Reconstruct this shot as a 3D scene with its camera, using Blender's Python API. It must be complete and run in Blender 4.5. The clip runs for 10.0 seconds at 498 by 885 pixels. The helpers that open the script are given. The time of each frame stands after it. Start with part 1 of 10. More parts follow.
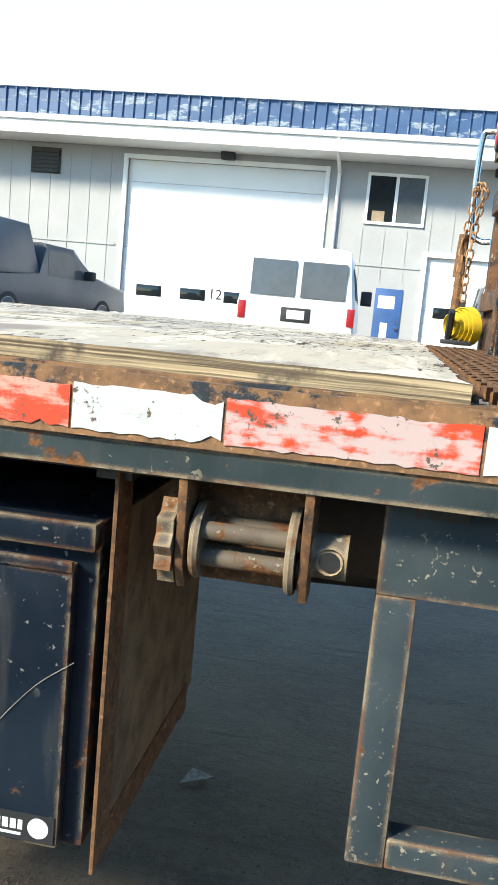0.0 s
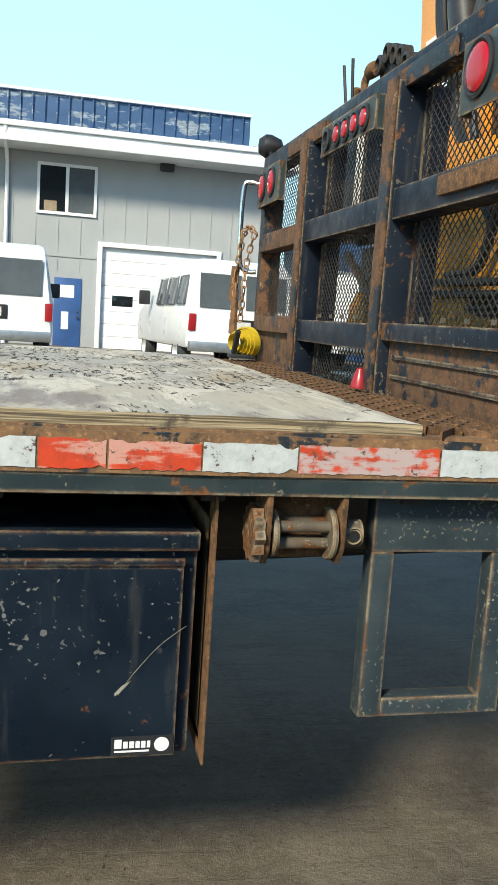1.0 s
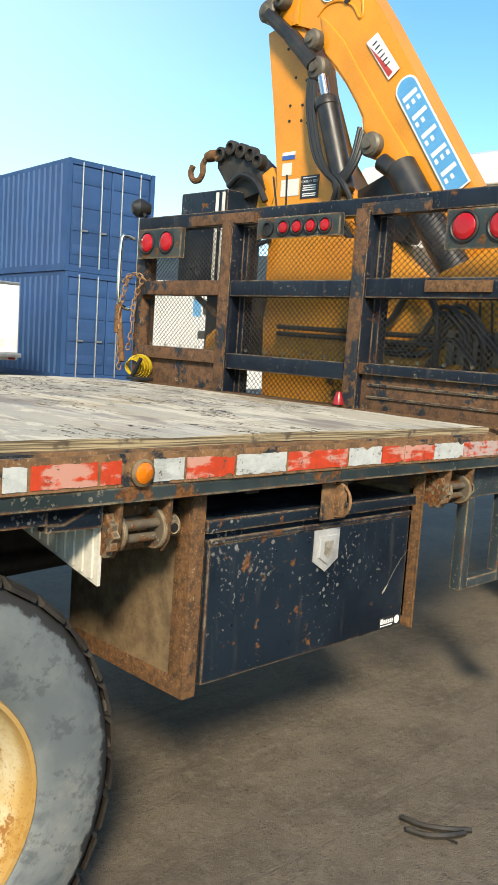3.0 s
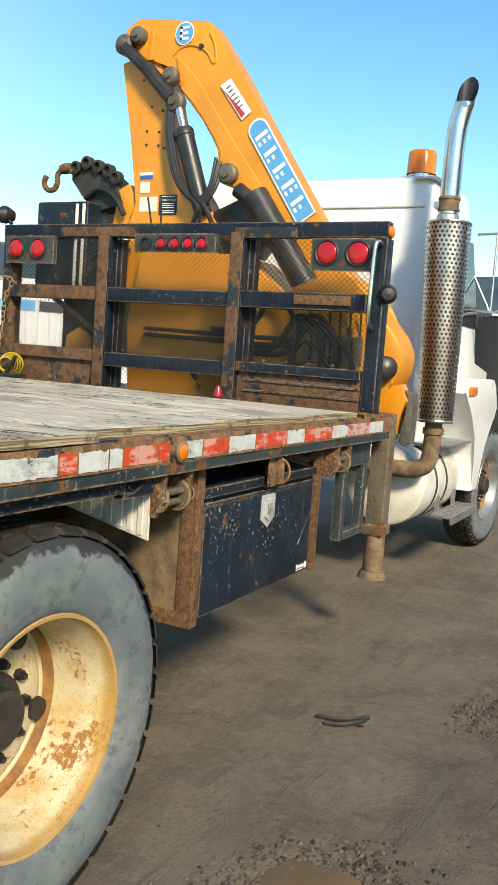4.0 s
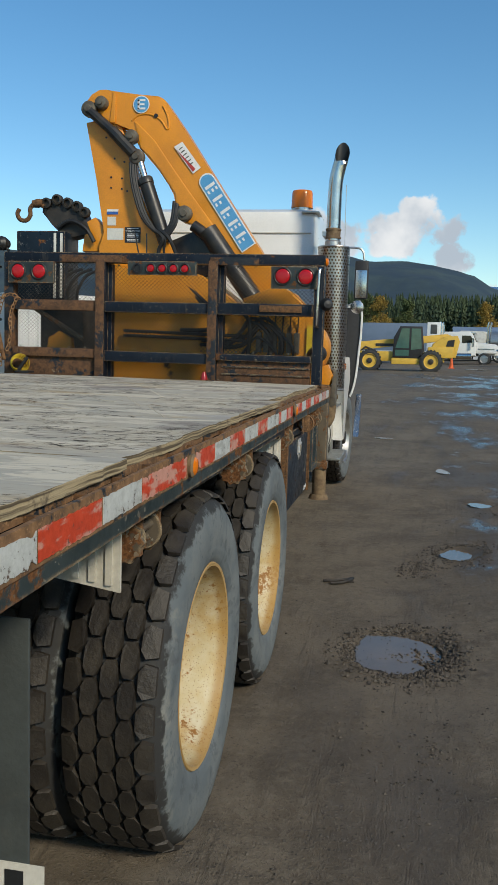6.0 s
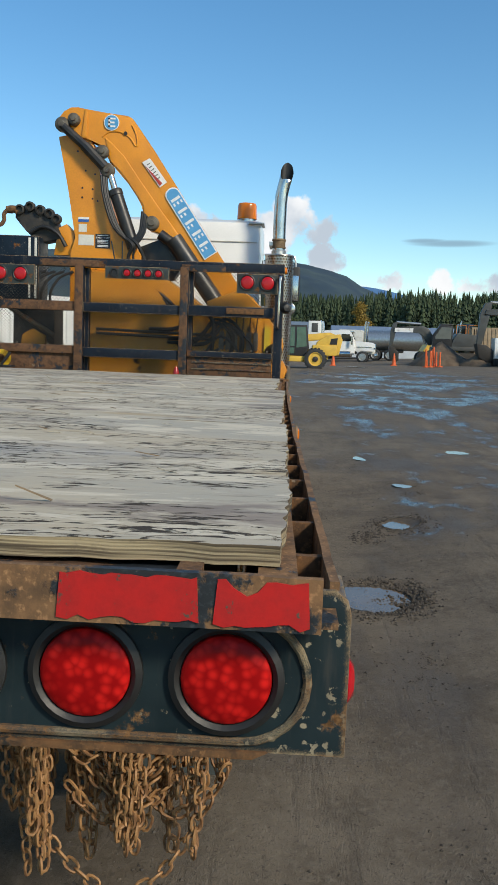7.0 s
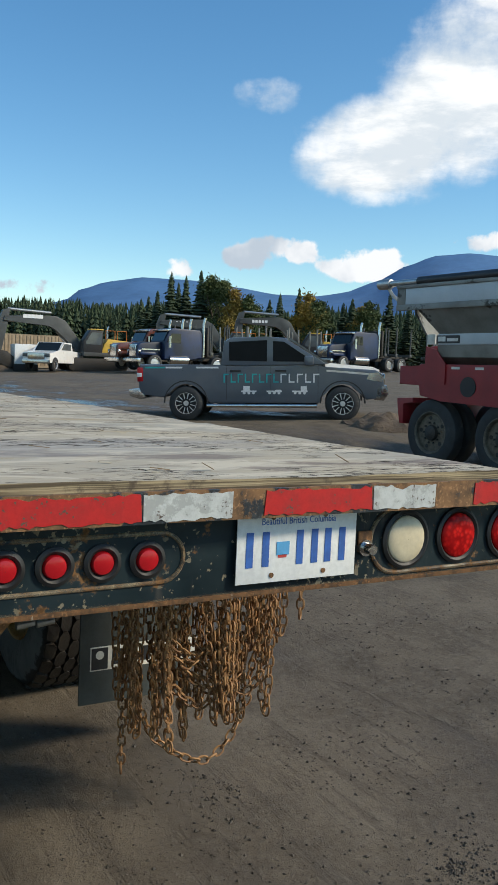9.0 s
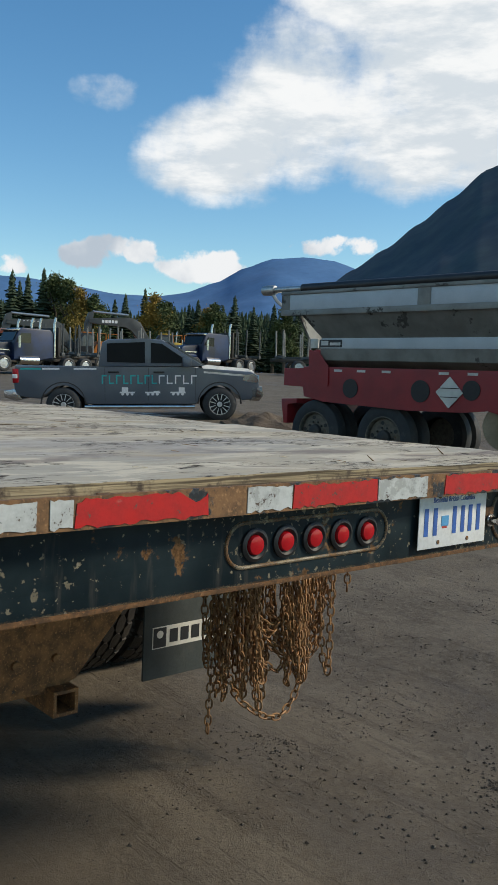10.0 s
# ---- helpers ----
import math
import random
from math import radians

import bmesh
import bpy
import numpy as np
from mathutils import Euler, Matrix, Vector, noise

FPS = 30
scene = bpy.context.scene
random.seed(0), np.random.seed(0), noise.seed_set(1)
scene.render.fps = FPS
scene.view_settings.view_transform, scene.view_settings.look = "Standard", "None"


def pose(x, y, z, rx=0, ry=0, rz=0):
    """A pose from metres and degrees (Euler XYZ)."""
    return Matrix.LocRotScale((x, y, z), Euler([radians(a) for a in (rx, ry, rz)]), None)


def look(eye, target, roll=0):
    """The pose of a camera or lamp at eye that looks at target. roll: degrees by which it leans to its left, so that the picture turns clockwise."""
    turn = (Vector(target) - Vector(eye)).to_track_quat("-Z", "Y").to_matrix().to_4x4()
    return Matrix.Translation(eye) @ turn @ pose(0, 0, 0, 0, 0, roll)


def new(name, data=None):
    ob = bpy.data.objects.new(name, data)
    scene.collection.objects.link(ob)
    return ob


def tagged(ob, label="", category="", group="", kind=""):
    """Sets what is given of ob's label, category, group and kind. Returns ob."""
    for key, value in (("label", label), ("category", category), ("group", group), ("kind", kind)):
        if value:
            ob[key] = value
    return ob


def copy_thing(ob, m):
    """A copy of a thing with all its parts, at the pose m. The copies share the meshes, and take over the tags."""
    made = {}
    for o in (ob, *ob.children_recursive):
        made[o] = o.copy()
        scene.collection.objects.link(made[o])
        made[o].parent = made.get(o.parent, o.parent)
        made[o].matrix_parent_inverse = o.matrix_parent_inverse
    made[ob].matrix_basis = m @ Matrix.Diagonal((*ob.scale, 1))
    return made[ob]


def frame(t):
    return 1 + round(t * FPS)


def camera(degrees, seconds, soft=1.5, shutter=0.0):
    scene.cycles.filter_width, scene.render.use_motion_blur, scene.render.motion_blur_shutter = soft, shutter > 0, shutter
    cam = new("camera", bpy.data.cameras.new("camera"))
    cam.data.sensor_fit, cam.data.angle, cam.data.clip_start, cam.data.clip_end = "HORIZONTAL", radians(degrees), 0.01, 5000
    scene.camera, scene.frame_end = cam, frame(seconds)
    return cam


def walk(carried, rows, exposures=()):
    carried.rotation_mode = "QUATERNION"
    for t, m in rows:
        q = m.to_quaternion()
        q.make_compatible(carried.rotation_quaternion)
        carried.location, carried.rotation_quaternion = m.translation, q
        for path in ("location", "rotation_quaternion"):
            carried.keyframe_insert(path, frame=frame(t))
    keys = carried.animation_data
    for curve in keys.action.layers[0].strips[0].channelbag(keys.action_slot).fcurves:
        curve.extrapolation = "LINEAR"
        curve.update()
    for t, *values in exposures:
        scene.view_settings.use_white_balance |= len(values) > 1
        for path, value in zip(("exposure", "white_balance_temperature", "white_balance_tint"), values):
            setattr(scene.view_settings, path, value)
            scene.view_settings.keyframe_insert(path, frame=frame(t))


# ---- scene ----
# ---- camera and walk
cam = camera(32.7, 10.0)
PATH = [
    (0, (0.043, -0.005, 1.369), (-0.269, 1.949, 1.081), 5.4),
    (0.5, (-0.243, -0.289, 1.475), (-0.092, 1.686, 1.196), 3.5),
    (1, (-0.633, -0.61, 1.498), (-0.178, 1.319, 1.229), 3.7),
    (1.5, (-1.138, -0.716, 1.518), (-0.29, 1.079, 1.277), 4.4),
    (2, (-1.688, -0.742, 1.528), (-0.558, 0.894, 1.316), 4.4),
    (2.2, (-1.915, -0.726, 1.529), (-0.725, 0.868, 1.321), 4.5),
    (3.3, (-3.295, -0.642, 1.557), (-1.767, 0.632, 1.351), 3.8),
    (3.5, (-3.488, -0.607, 1.553), (-1.866, 0.545, 1.355), 4.2),
    (4, (-3.997, -0.484, 1.552), (-2.234, 0.44, 1.358), 3.7),
    (4.5, (-4.651, -0.382, 1.566), (-2.839, 0.441, 1.369), 2.8),
    (5, (-5.231, -0.201, 1.557), (-3.337, 0.414, 1.37), 2.3),
    (5.5, (-5.853, 0.041, 1.563), (-3.915, 0.495, 1.374), 1.9),
    (5.7, (-6.075, 0.149, 1.582), (-4.131, 0.574, 1.375), 1.6),
    (6.8, (-7.204, 0.877, 1.572), (-5.222, 1.042, 1.359), 1.4),
    (7, (-7.368, 0.992, 1.568), (-5.382, 1.08, 1.349), 1.7),
    (7.5, (-7.652, 1.332, 1.536), (-5.678, 1.083, 1.33), 1.9),
    (8, (-7.841, 1.784, 1.562), (-5.935, 1.215, 1.361), 2.1),
    (8.5, (-7.967, 2.261, 1.571), (-6.144, 1.462, 1.378), 2.3),
    (9, (-7.94, 2.781, 1.567), (-6.22, 1.773, 1.396), 2.0),
    (9.5, (-7.902, 3.332, 1.564), (-6.25, 2.216, 1.396), 2.0),
    (10, (-7.807, 3.764, 1.565), (-6.304, 2.454, 1.408), 2.1),
]
walk(cam, [(t, look(eye, target, roll)) for t, eye, target, roll in PATH],
     exposures=[(0.0, 1.3, 6400, 8), (0.6, 0.85, 6400, 6), (1.0, 0.68, 6500, 5), (1.5, 0.76, 6800, 7), (2.0, 0.78, 6900, 8), (3.5, 0.75, 7100, 9), (4.5, 0.52, 7000, 8), (5.5, -0.25, 6550, 8), (7.0, 0.02, 6600, 9), (8.0, 0.0, 6500, 8), (9.0, 0.04, 6550, 9), (10.0, -0.12, 6600, 9)])
# ---- world and sun
SUN_EL, SUN_AZ = 34.0, 222.0   # height, and degrees clockwise from +y
world = bpy.data.worlds.new("sky")
scene.world = world
world.use_nodes = True
nt = world.node_tree
nt.nodes.clear()


sky = nt.nodes.new("ShaderNodeTexSky")
sky.sky_type = "NISHITA"
sky.sun_disc = False
sky.sun_elevation, sky.sun_rotation = radians(SUN_EL), radians(SUN_AZ)
sky.air_density, sky.dust_density, sky.ozone_density = 1.0, 0.15, 2.2
bg = nt.nodes.new("ShaderNodeBackground")
bg.inputs["Strength"].default_value = 0.13
out = nt.nodes.new("ShaderNodeOutputWorld")


def wmath(op, *src):
    n = nt.nodes.new("ShaderNodeMath")
    n.operation = op
    for sock, v in zip(n.inputs, src):
        if isinstance(v, (int, float)):
            sock.default_value = v
        else:
            nt.links.new(v, sock)
    return n.outputs[0]


def wstep(v, lo, hi, a=0.0, c=1.0):
    n = nt.nodes.new("ShaderNodeMapRange")
    n.interpolation_type = "SMOOTHSTEP"
    for k, q in zip(("From Min", "From Max", "To Min", "To Max"), (lo, hi, a, c)):
        n.inputs[k].default_value = q
    nt.links.new(v, n.inputs["Value"])
    return n.outputs["Result"]


geo = nt.nodes.new("ShaderNodeTexCoord")
way = geo.outputs["Generated"]
sep = nt.nodes.new("ShaderNodeSeparateXYZ")
nt.links.new(way, sep.inputs[0])
high = wmath("MAXIMUM", sep.outputs[2], 0.0)
flat = wmath("ADD", high, 0.16)
comb = nt.nodes.new("ShaderNodeCombineXYZ")
nt.links.new(wmath("DIVIDE", sep.outputs[0], flat), comb.inputs[0])
nt.links.new(wmath("DIVIDE", sep.outputs[1], flat), comb.inputs[1])
nt.links.new(wmath("MULTIPLY", sep.outputs[2], 5.0), comb.inputs[2])


def wnoise(scale, detail, rough=0.55, vec=None):
    n = nt.nodes.new("ShaderNodeTexNoise")
    n.inputs["Scale"].default_value, n.inputs["Detail"].default_value, n.inputs["Roughness"].default_value = scale, detail, rough
    nt.links.new(vec or comb.outputs[0], n.inputs["Vector"])
    return n.outputs["Fac"]


def towards(az, el, near, far):
    """1 near a direction of the sky, 0 away from it."""
    a_, e_ = radians(az), radians(el)
    n = nt.nodes.new("ShaderNodeVectorMath")
    n.operation = "DOT_PRODUCT"
    nt.links.new(way, n.inputs[0])
    n.inputs[1].default_value = (math.sin(a_) * math.cos(e_), math.cos(a_) * math.cos(e_), math.sin(e_))
    return wstep(n.outputs["Value"], math.cos(radians(far)), math.cos(radians(near)))


to_az = wmath("MULTIPLY", wmath("ARCTAN2", sep.outputs[0], sep.outputs[1]), 57.29578)
to_el = wmath("MULTIPLY", wmath("ARCSINE", sep.outputs[2]), 57.29578)


def heap(az, el, wide, tall, much=1.0):
    """1 in the middle of an oval of the sky, 0 outside it."""
    d = wmath("ADD", wmath("POWER", wmath("ABSOLUTE", wmath("DIVIDE", wmath("SUBTRACT", to_az, az), wide)), 2.0), wmath("POWER", wmath("ABSOLUTE", wmath("DIVIDE", wmath("SUBTRACT", to_el, el), tall)), 2.0))
    return wmath("MULTIPLY", wstep(d, 1.6, 0.0), much)


def most(*src):
    a = src[0]
    for c in src[1:]:
        a = wmath("MAXIMUM", a, c)
    return a


puff = wnoise(24.0, 9.0, 0.56, way)
veil = wmath("ADD", wmath("MULTIPLY", wnoise(2.2, 10.0, 0.62), 0.25), wmath("MULTIPLY", wnoise(5.5, 12.0, 0.60, way), 0.75))
# heaped clouds along the horizon
bank = most(heap(121.2, 7.7, 3.2, 1.35), heap(128.2, 7.1, 3.8, 1.3), heap(87.4, 7.5, 4.6, 1.7), heap(83.2, 7.6, 2.6, 1.6), heap(85.4, 7.3, 3.4, 1.5), heap(90.6, 8.3, 2.4, 1.9), heap(91.8, 6.0, 2.4, 1.3, 0.8), heap(114.9, 6.5, 1.6, 0.8, 0.8), heap(100.5, 4.6, 7.0, 1.0, 0.75), heap(136.5, 8.6, 3.0, 0.9, 0.7), heap(108.0, 4.6, 5.0, 0.8, 0.6))
c1 = wmath("MULTIPLY", wstep(wmath("ADD", puff, wmath("MULTIPLY", bank, 0.36)), 0.68, 0.80), wstep(bank, 0.02, 0.2))
# the large white cloud and its streaks
big = most(heap(128.5, 14.6, 6.2, 3.6), heap(134.0, 17.5, 7.0, 5.6), heap(141.0, 18.0, 9.0, 6.4), heap(150.0, 21.0, 12.0, 10.0), heap(139.0, 26.0, 8.0, 7.0), heap(121.0, 17.3, 3.4, 1.3, 0.45), heap(146.0, 13.2, 5.0, 1.2, 0.7))
c2 = wmath("MULTIPLY", wstep(wmath("ADD", veil, wmath("MULTIPLY", big, 0.34)), 0.60, 0.80), wstep(big, 0.02, 0.15))
# thin haze high over the workshop
c3 = wmath("MULTIPLY", towards(-8, 12, 6, 62), 0.6)
bar = most(heap(100.2, 7.1, 2.6, 0.22), heap(98.6, 7.25, 1.4, 0.16))
grey = nt.nodes.new("ShaderNodeMix")
grey.data_type = "RGBA"
nt.links.new(wstep(wnoise(9.0, 5.0, 0.5, way), 0.42, 0.62), grey.inputs[0])
grey.inputs[6].default_value, grey.inputs[7].default_value = (0.52, 0.60, 0.70, 1), (0.95, 0.97, 1.0, 1)
mixed = nt.nodes.new("ShaderNodeMix")
mixed.data_type = "RGBA"
scaled = nt.nodes.new("ShaderNodeVectorMath")
scaled.operation = "MULTIPLY"
scaled.inputs[1].default_value = (0.157, 0.166, 0.158)
hsv = nt.nodes.new("ShaderNodeHueSaturation")
hsv.inputs["Saturation"].default_value = 1.25
nt.links.new(sky.outputs[0], hsv.inputs["Color"])
nt.links.new(hsv.outputs[0], scaled.inputs[0])
m1 = nt.nodes.new("ShaderNodeMix")
m1.data_type = "RGBA"
nt.links.new(c3, m1.inputs[0])
nt.links.new(scaled.outputs[0], m1.inputs[6])
m1.inputs[7].default_value = (0.60, 0.83, 0.86, 1)
m2 = nt.nodes.new("ShaderNodeMix")
m2.data_type = "RGBA"
nt.links.new(c1, m2.inputs[0])
nt.links.new(m1.outputs[2], m2.inputs[6])
nt.links.new(grey.outputs[2], m2.inputs[7])
nt.links.new(c2, mixed.inputs[0])
nt.links.new(m2.outputs[2], mixed.inputs[6])
tone = nt.nodes.new("ShaderNodeMix")
tone.data_type = "RGBA"
nt.links.new(wstep(wnoise(4.5, 7.0, 0.6), 0.40, 0.62), tone.inputs[0])
tone.inputs[6].default_value, tone.inputs[7].default_value = (0.72, 0.79, 0.86, 1), (1.0, 1.02, 1.04, 1)
nt.links.new(tone.outputs[2], mixed.inputs[7])
mb = nt.nodes.new("ShaderNodeMix")
mb.data_type = "RGBA"
nt.links.new(wmath("MULTIPLY", bar, 0.6), mb.inputs[0])
nt.links.new(mixed.outputs[2], mb.inputs[6])
mb.inputs[7].default_value = (0.20, 0.27, 0.36, 1)
nt.links.new(mb.outputs[2], bg.inputs["Color"])
bg.inputs["Strength"].default_value = 1.0
nt.links.new(bg.outputs[0], out.inputs["Surface"])

sun_data = bpy.data.lights.new("sun", "SUN")
sun_data.energy, sun_data.angle, sun_data.color = 4.0, radians(10), (1.0, 0.89, 0.70)
sun = new("sun", sun_data)
_a, _e = radians(SUN_AZ), radians(SUN_EL)
SUN_DIR = Vector((math.sin(_a) * math.cos(_e), math.cos(_a) * math.cos(_e), math.sin(_e)))
sun.matrix_world = look(SUN_DIR * 50, (0, 0, 0))
# ---- materials


def surf(name, base, second=None, scale=4.0, rough=0.6, metal=0.0, bump=0.15, spot=None, spot_amount=0.35, spot_scale=6.0,
         stretch=(1, 1, 1), fine=80.0, rvar=0.12, coat=0.0, dust=None, dust_amount=0.0, rnd=0.0, bump_dist=0.004):
    """A worn surface: two tones in large blotches, fine grain, spots of wear, uneven gloss."""
    m = bpy.data.materials.new(name)
    m.use_nodes = True
    t = m.node_tree
    b = t.nodes["Principled BSDF"]
    L = t.links.new
    second = second or tuple(c * 0.75 for c in base)
    co = t.nodes.new("ShaderNodeTexCoord")
    mp = t.nodes.new("ShaderNodeMapping")
    mp.inputs["Scale"].default_value = stretch
    L(co.outputs["Object"], mp.inputs["Vector"])

    def noise_tex(sc, det=6.0, ro=0.6):
        n = t.nodes.new("ShaderNodeTexNoise")
        n.inputs["Scale"].default_value, n.inputs["Detail"].default_value, n.inputs["Roughness"].default_value = sc, det, ro
        L(mp.outputs[0], n.inputs["Vector"])
        return n

    def ramp(src, lo, hi):
        r = t.nodes.new("ShaderNodeMapRange")
        r.interpolation_type = "SMOOTHSTEP"
        r.inputs["From Min"].default_value, r.inputs["From Max"].default_value = lo, hi
        L(src, r.inputs["Value"])
        return r.outputs["Result"]

    def mix(f, a, c):
        n = t.nodes.new("ShaderNodeMix")
        n.data_type = "RGBA"
        if isinstance(f, float):
            n.inputs[0].default_value = f
        else:
            L(f, n.inputs[0])
        for sock, v in ((n.inputs[6], a), (n.inputs[7], c)):
            if isinstance(v, tuple):
                sock.default_value = (*v, 1)
            else:
                L(v, sock)
        return n.outputs[2]

    big, small = noise_tex(scale), noise_tex(fine, 3.0)
    col = mix(ramp(big.outputs["Fac"], 0.35, 0.68), base, second)
    col = mix(ramp(small.outputs["Fac"], 0.3, 0.75), col, mix(0.22, col, tuple(c * 0.45 for c in base)))
    if rnd:
        oi = t.nodes.new("ShaderNodeObjectInfo")
        hs = t.nodes.new("ShaderNodeHueSaturation")
        r = t.nodes.new("ShaderNodeMapRange")
        r.inputs["To Min"].default_value, r.inputs["To Max"].default_value = 1 - rnd, 1 + rnd
        L(oi.outputs["Random"], r.inputs["Value"])
        L(r.outputs["Result"], hs.inputs["Value"])
        L(col, hs.inputs["Color"])
        col = hs.outputs["Color"]
    rg = t.nodes.new("ShaderNodeMapRange")
    rg.inputs["To Min"].default_value, rg.inputs["To Max"].default_value = max(0.03, rough - rvar), min(1, rough + rvar)
    L(big.outputs["Fac"], rg.inputs["Value"])
    rsock = rg.outputs["Result"]
    if dust:
        dn = noise_tex(scale * 0.6, 8.0, 0.7)
        col = mix(ramp(dn.outputs["Fac"], 0.75 - dust_amount, 0.95 - dust_amount * 0.6), col, dust)
    if spot:
        sn = noise_tex(spot_scale, 8.0, 0.68)
        f = ramp(sn.outputs["Fac"], 0.80 - spot_amount * 0.6, 0.84 - spot_amount * 0.6)
        grain = noise_tex(spot_scale * 7, 4.0)
        col = mix(f, col, mix(ramp(grain.outputs["Fac"], 0.3, 0.7), spot, tuple(c * 0.5 for c in spot)))
        mr = t.nodes.new("ShaderNodeMix")
        L(f, mr.inputs[0])
        L(rsock, mr.inputs[2])
        mr.inputs[3].default_value = 0.85
        rsock = mr.outputs[0]
        if metal:
            mm = t.nodes.new("ShaderNodeMix")
            L(f, mm.inputs[0])
            mm.inputs[2].default_value, mm.inputs[3].default_value = metal, 0.0
            L(mm.outputs[0], b.inputs["Metallic"])
    if not (spot and metal):
        b.inputs["Metallic"].default_value = metal
    L(col, b.inputs["Base Color"])
    L(rsock, b.inputs["Roughness"])
    b.inputs["Coat Weight"].default_value = coat
    b.inputs["Coat Roughness"].default_value = 0.12
    if bump:
        bp = t.nodes.new("ShaderNodeBump")
        bp.inputs["Strength"].default_value, bp.inputs["Distance"].default_value = bump, bump_dist
        add = t.nodes.new("ShaderNodeMath")
        add.operation = "ADD"
        L(big.outputs["Fac"], add.inputs[0])
        L(small.outputs["Fac"], add.inputs[1])
        L(add.outputs[0], bp.inputs["Height"])
        L(bp.outputs[0], b.inputs["Normal"])
    return m


def glassy(name, colour, rough=0.08, alpha_mix=0.0, metal=0.0):
    """Dark or tinted glass seen from outside, a glossy lens."""
    m = surf(name, colour, tuple(c * 0.8 for c in colour), scale=2.0, rough=rough, bump=0.0, rvar=0.04, metal=metal)
    m.node_tree.nodes["Principled BSDF"].inputs["Specular IOR Level"].default_value = 0.42
    return m


class Nodes:
    """Short hands for building a node material."""

    def __init__(self, name):
        self.m = bpy.data.materials.new(name)
        self.m.use_nodes = True
        self.t = self.m.node_tree
        self.b = self.t.nodes["Principled BSDF"]
        self.co = self.t.nodes.new("ShaderNodeTexCoord").outputs["Object"]

    def link(self, a, c):
        self.t.links.new(a, c)

    def mapped(self, stretch):
        n = self.t.nodes.new("ShaderNodeMapping")
        n.inputs["Scale"].default_value = stretch
        self.link(self.co, n.inputs["Vector"])
        return n.outputs[0]

    def noise(self, scale, detail=5.0, rough=0.6, stretch=None, warp=0.0):
        n = self.t.nodes.new("ShaderNodeTexNoise")
        for k, v in (("Scale", scale), ("Detail", detail), ("Roughness", rough), ("Distortion", warp)):
            n.inputs[k].default_value = v
        self.link(self.mapped(stretch) if stretch else self.co, n.inputs["Vector"])
        return n.outputs["Fac"]

    def cells(self, scale, stretch=None):
        n = self.t.nodes.new("ShaderNodeTexVoronoi")
        n.inputs["Scale"].default_value = scale
        self.link(self.mapped(stretch) if stretch else self.co, n.inputs["Vector"])
        return n.outputs["Distance"], n.outputs["Color"]

    def ramp(self, src, lo, hi, a=0.0, c=1.0):
        r = self.t.nodes.new("ShaderNodeMapRange")
        r.interpolation_type = "SMOOTHSTEP"
        for k, v in zip(("From Min", "From Max", "To Min", "To Max"), (lo, hi, a, c)):
            r.inputs[k].default_value = v
        self.link(src, r.inputs["Value"])
        return r.outputs["Result"]

    def math(self, op, *src):
        n = self.t.nodes.new("ShaderNodeMath")
        n.operation = op
        for sock, v in zip(n.inputs, src):
            if isinstance(v, (int, float)):
                sock.default_value = v
            else:
                self.link(v, sock)
        return n.outputs[0]

    def mix(self, f, a, c):
        n = self.t.nodes.new("ShaderNodeMix")
        n.data_type = "RGBA"
        for sock, v in ((n.inputs[0], f), (n.inputs[6], a), (n.inputs[7], c)):
            if isinstance(v, tuple):
                sock.default_value = (*v, 1)
            elif isinstance(v, float):
                sock.default_value = v
            else:
                self.link(v, sock)
        return n.outputs[2]

    def edges(self, radius=0.01):
        """1 on the edges of a mesh, 0 on its flat faces."""
        be = self.t.nodes.new("ShaderNodeBevel")
        be.samples = 4
        be.inputs["Radius"].default_value = radius
        ge = self.t.nodes.new("ShaderNodeNewGeometry")
        d = self.t.nodes.new("ShaderNodeVectorMath")
        d.operation = "DOT_PRODUCT"
        self.link(be.outputs[0], d.inputs[0])
        self.link(ge.outputs["Normal"], d.inputs[1])
        return self.ramp(d.outputs["Value"], 0.998, 0.86)

    def done(self, col, rough, height=None, strength=0.3, dist=0.004, metal=0.0, spec=0.5, coat=0.0):
        for sock, v in ((self.b.inputs["Base Color"], col), (self.b.inputs["Roughness"], rough)):
            if isinstance(v, float):
                sock.default_value = v
            else:
                self.link(v, sock)
        self.b.inputs["Metallic"].default_value = metal
        self.b.inputs["Specular IOR Level"].default_value = spec
        self.b.inputs["Coat Weight"].default_value = coat
        self.b.inputs["Coat Roughness"].default_value = 0.15
        if height is not None:
            bp = self.t.nodes.new("ShaderNodeBump")
            bp.inputs["Strength"].default_value, bp.inputs["Distance"].default_value = strength, dist
            self.link(height, bp.inputs["Height"])
            self.link(bp.outputs[0], self.b.inputs["Normal"])
        return self.m


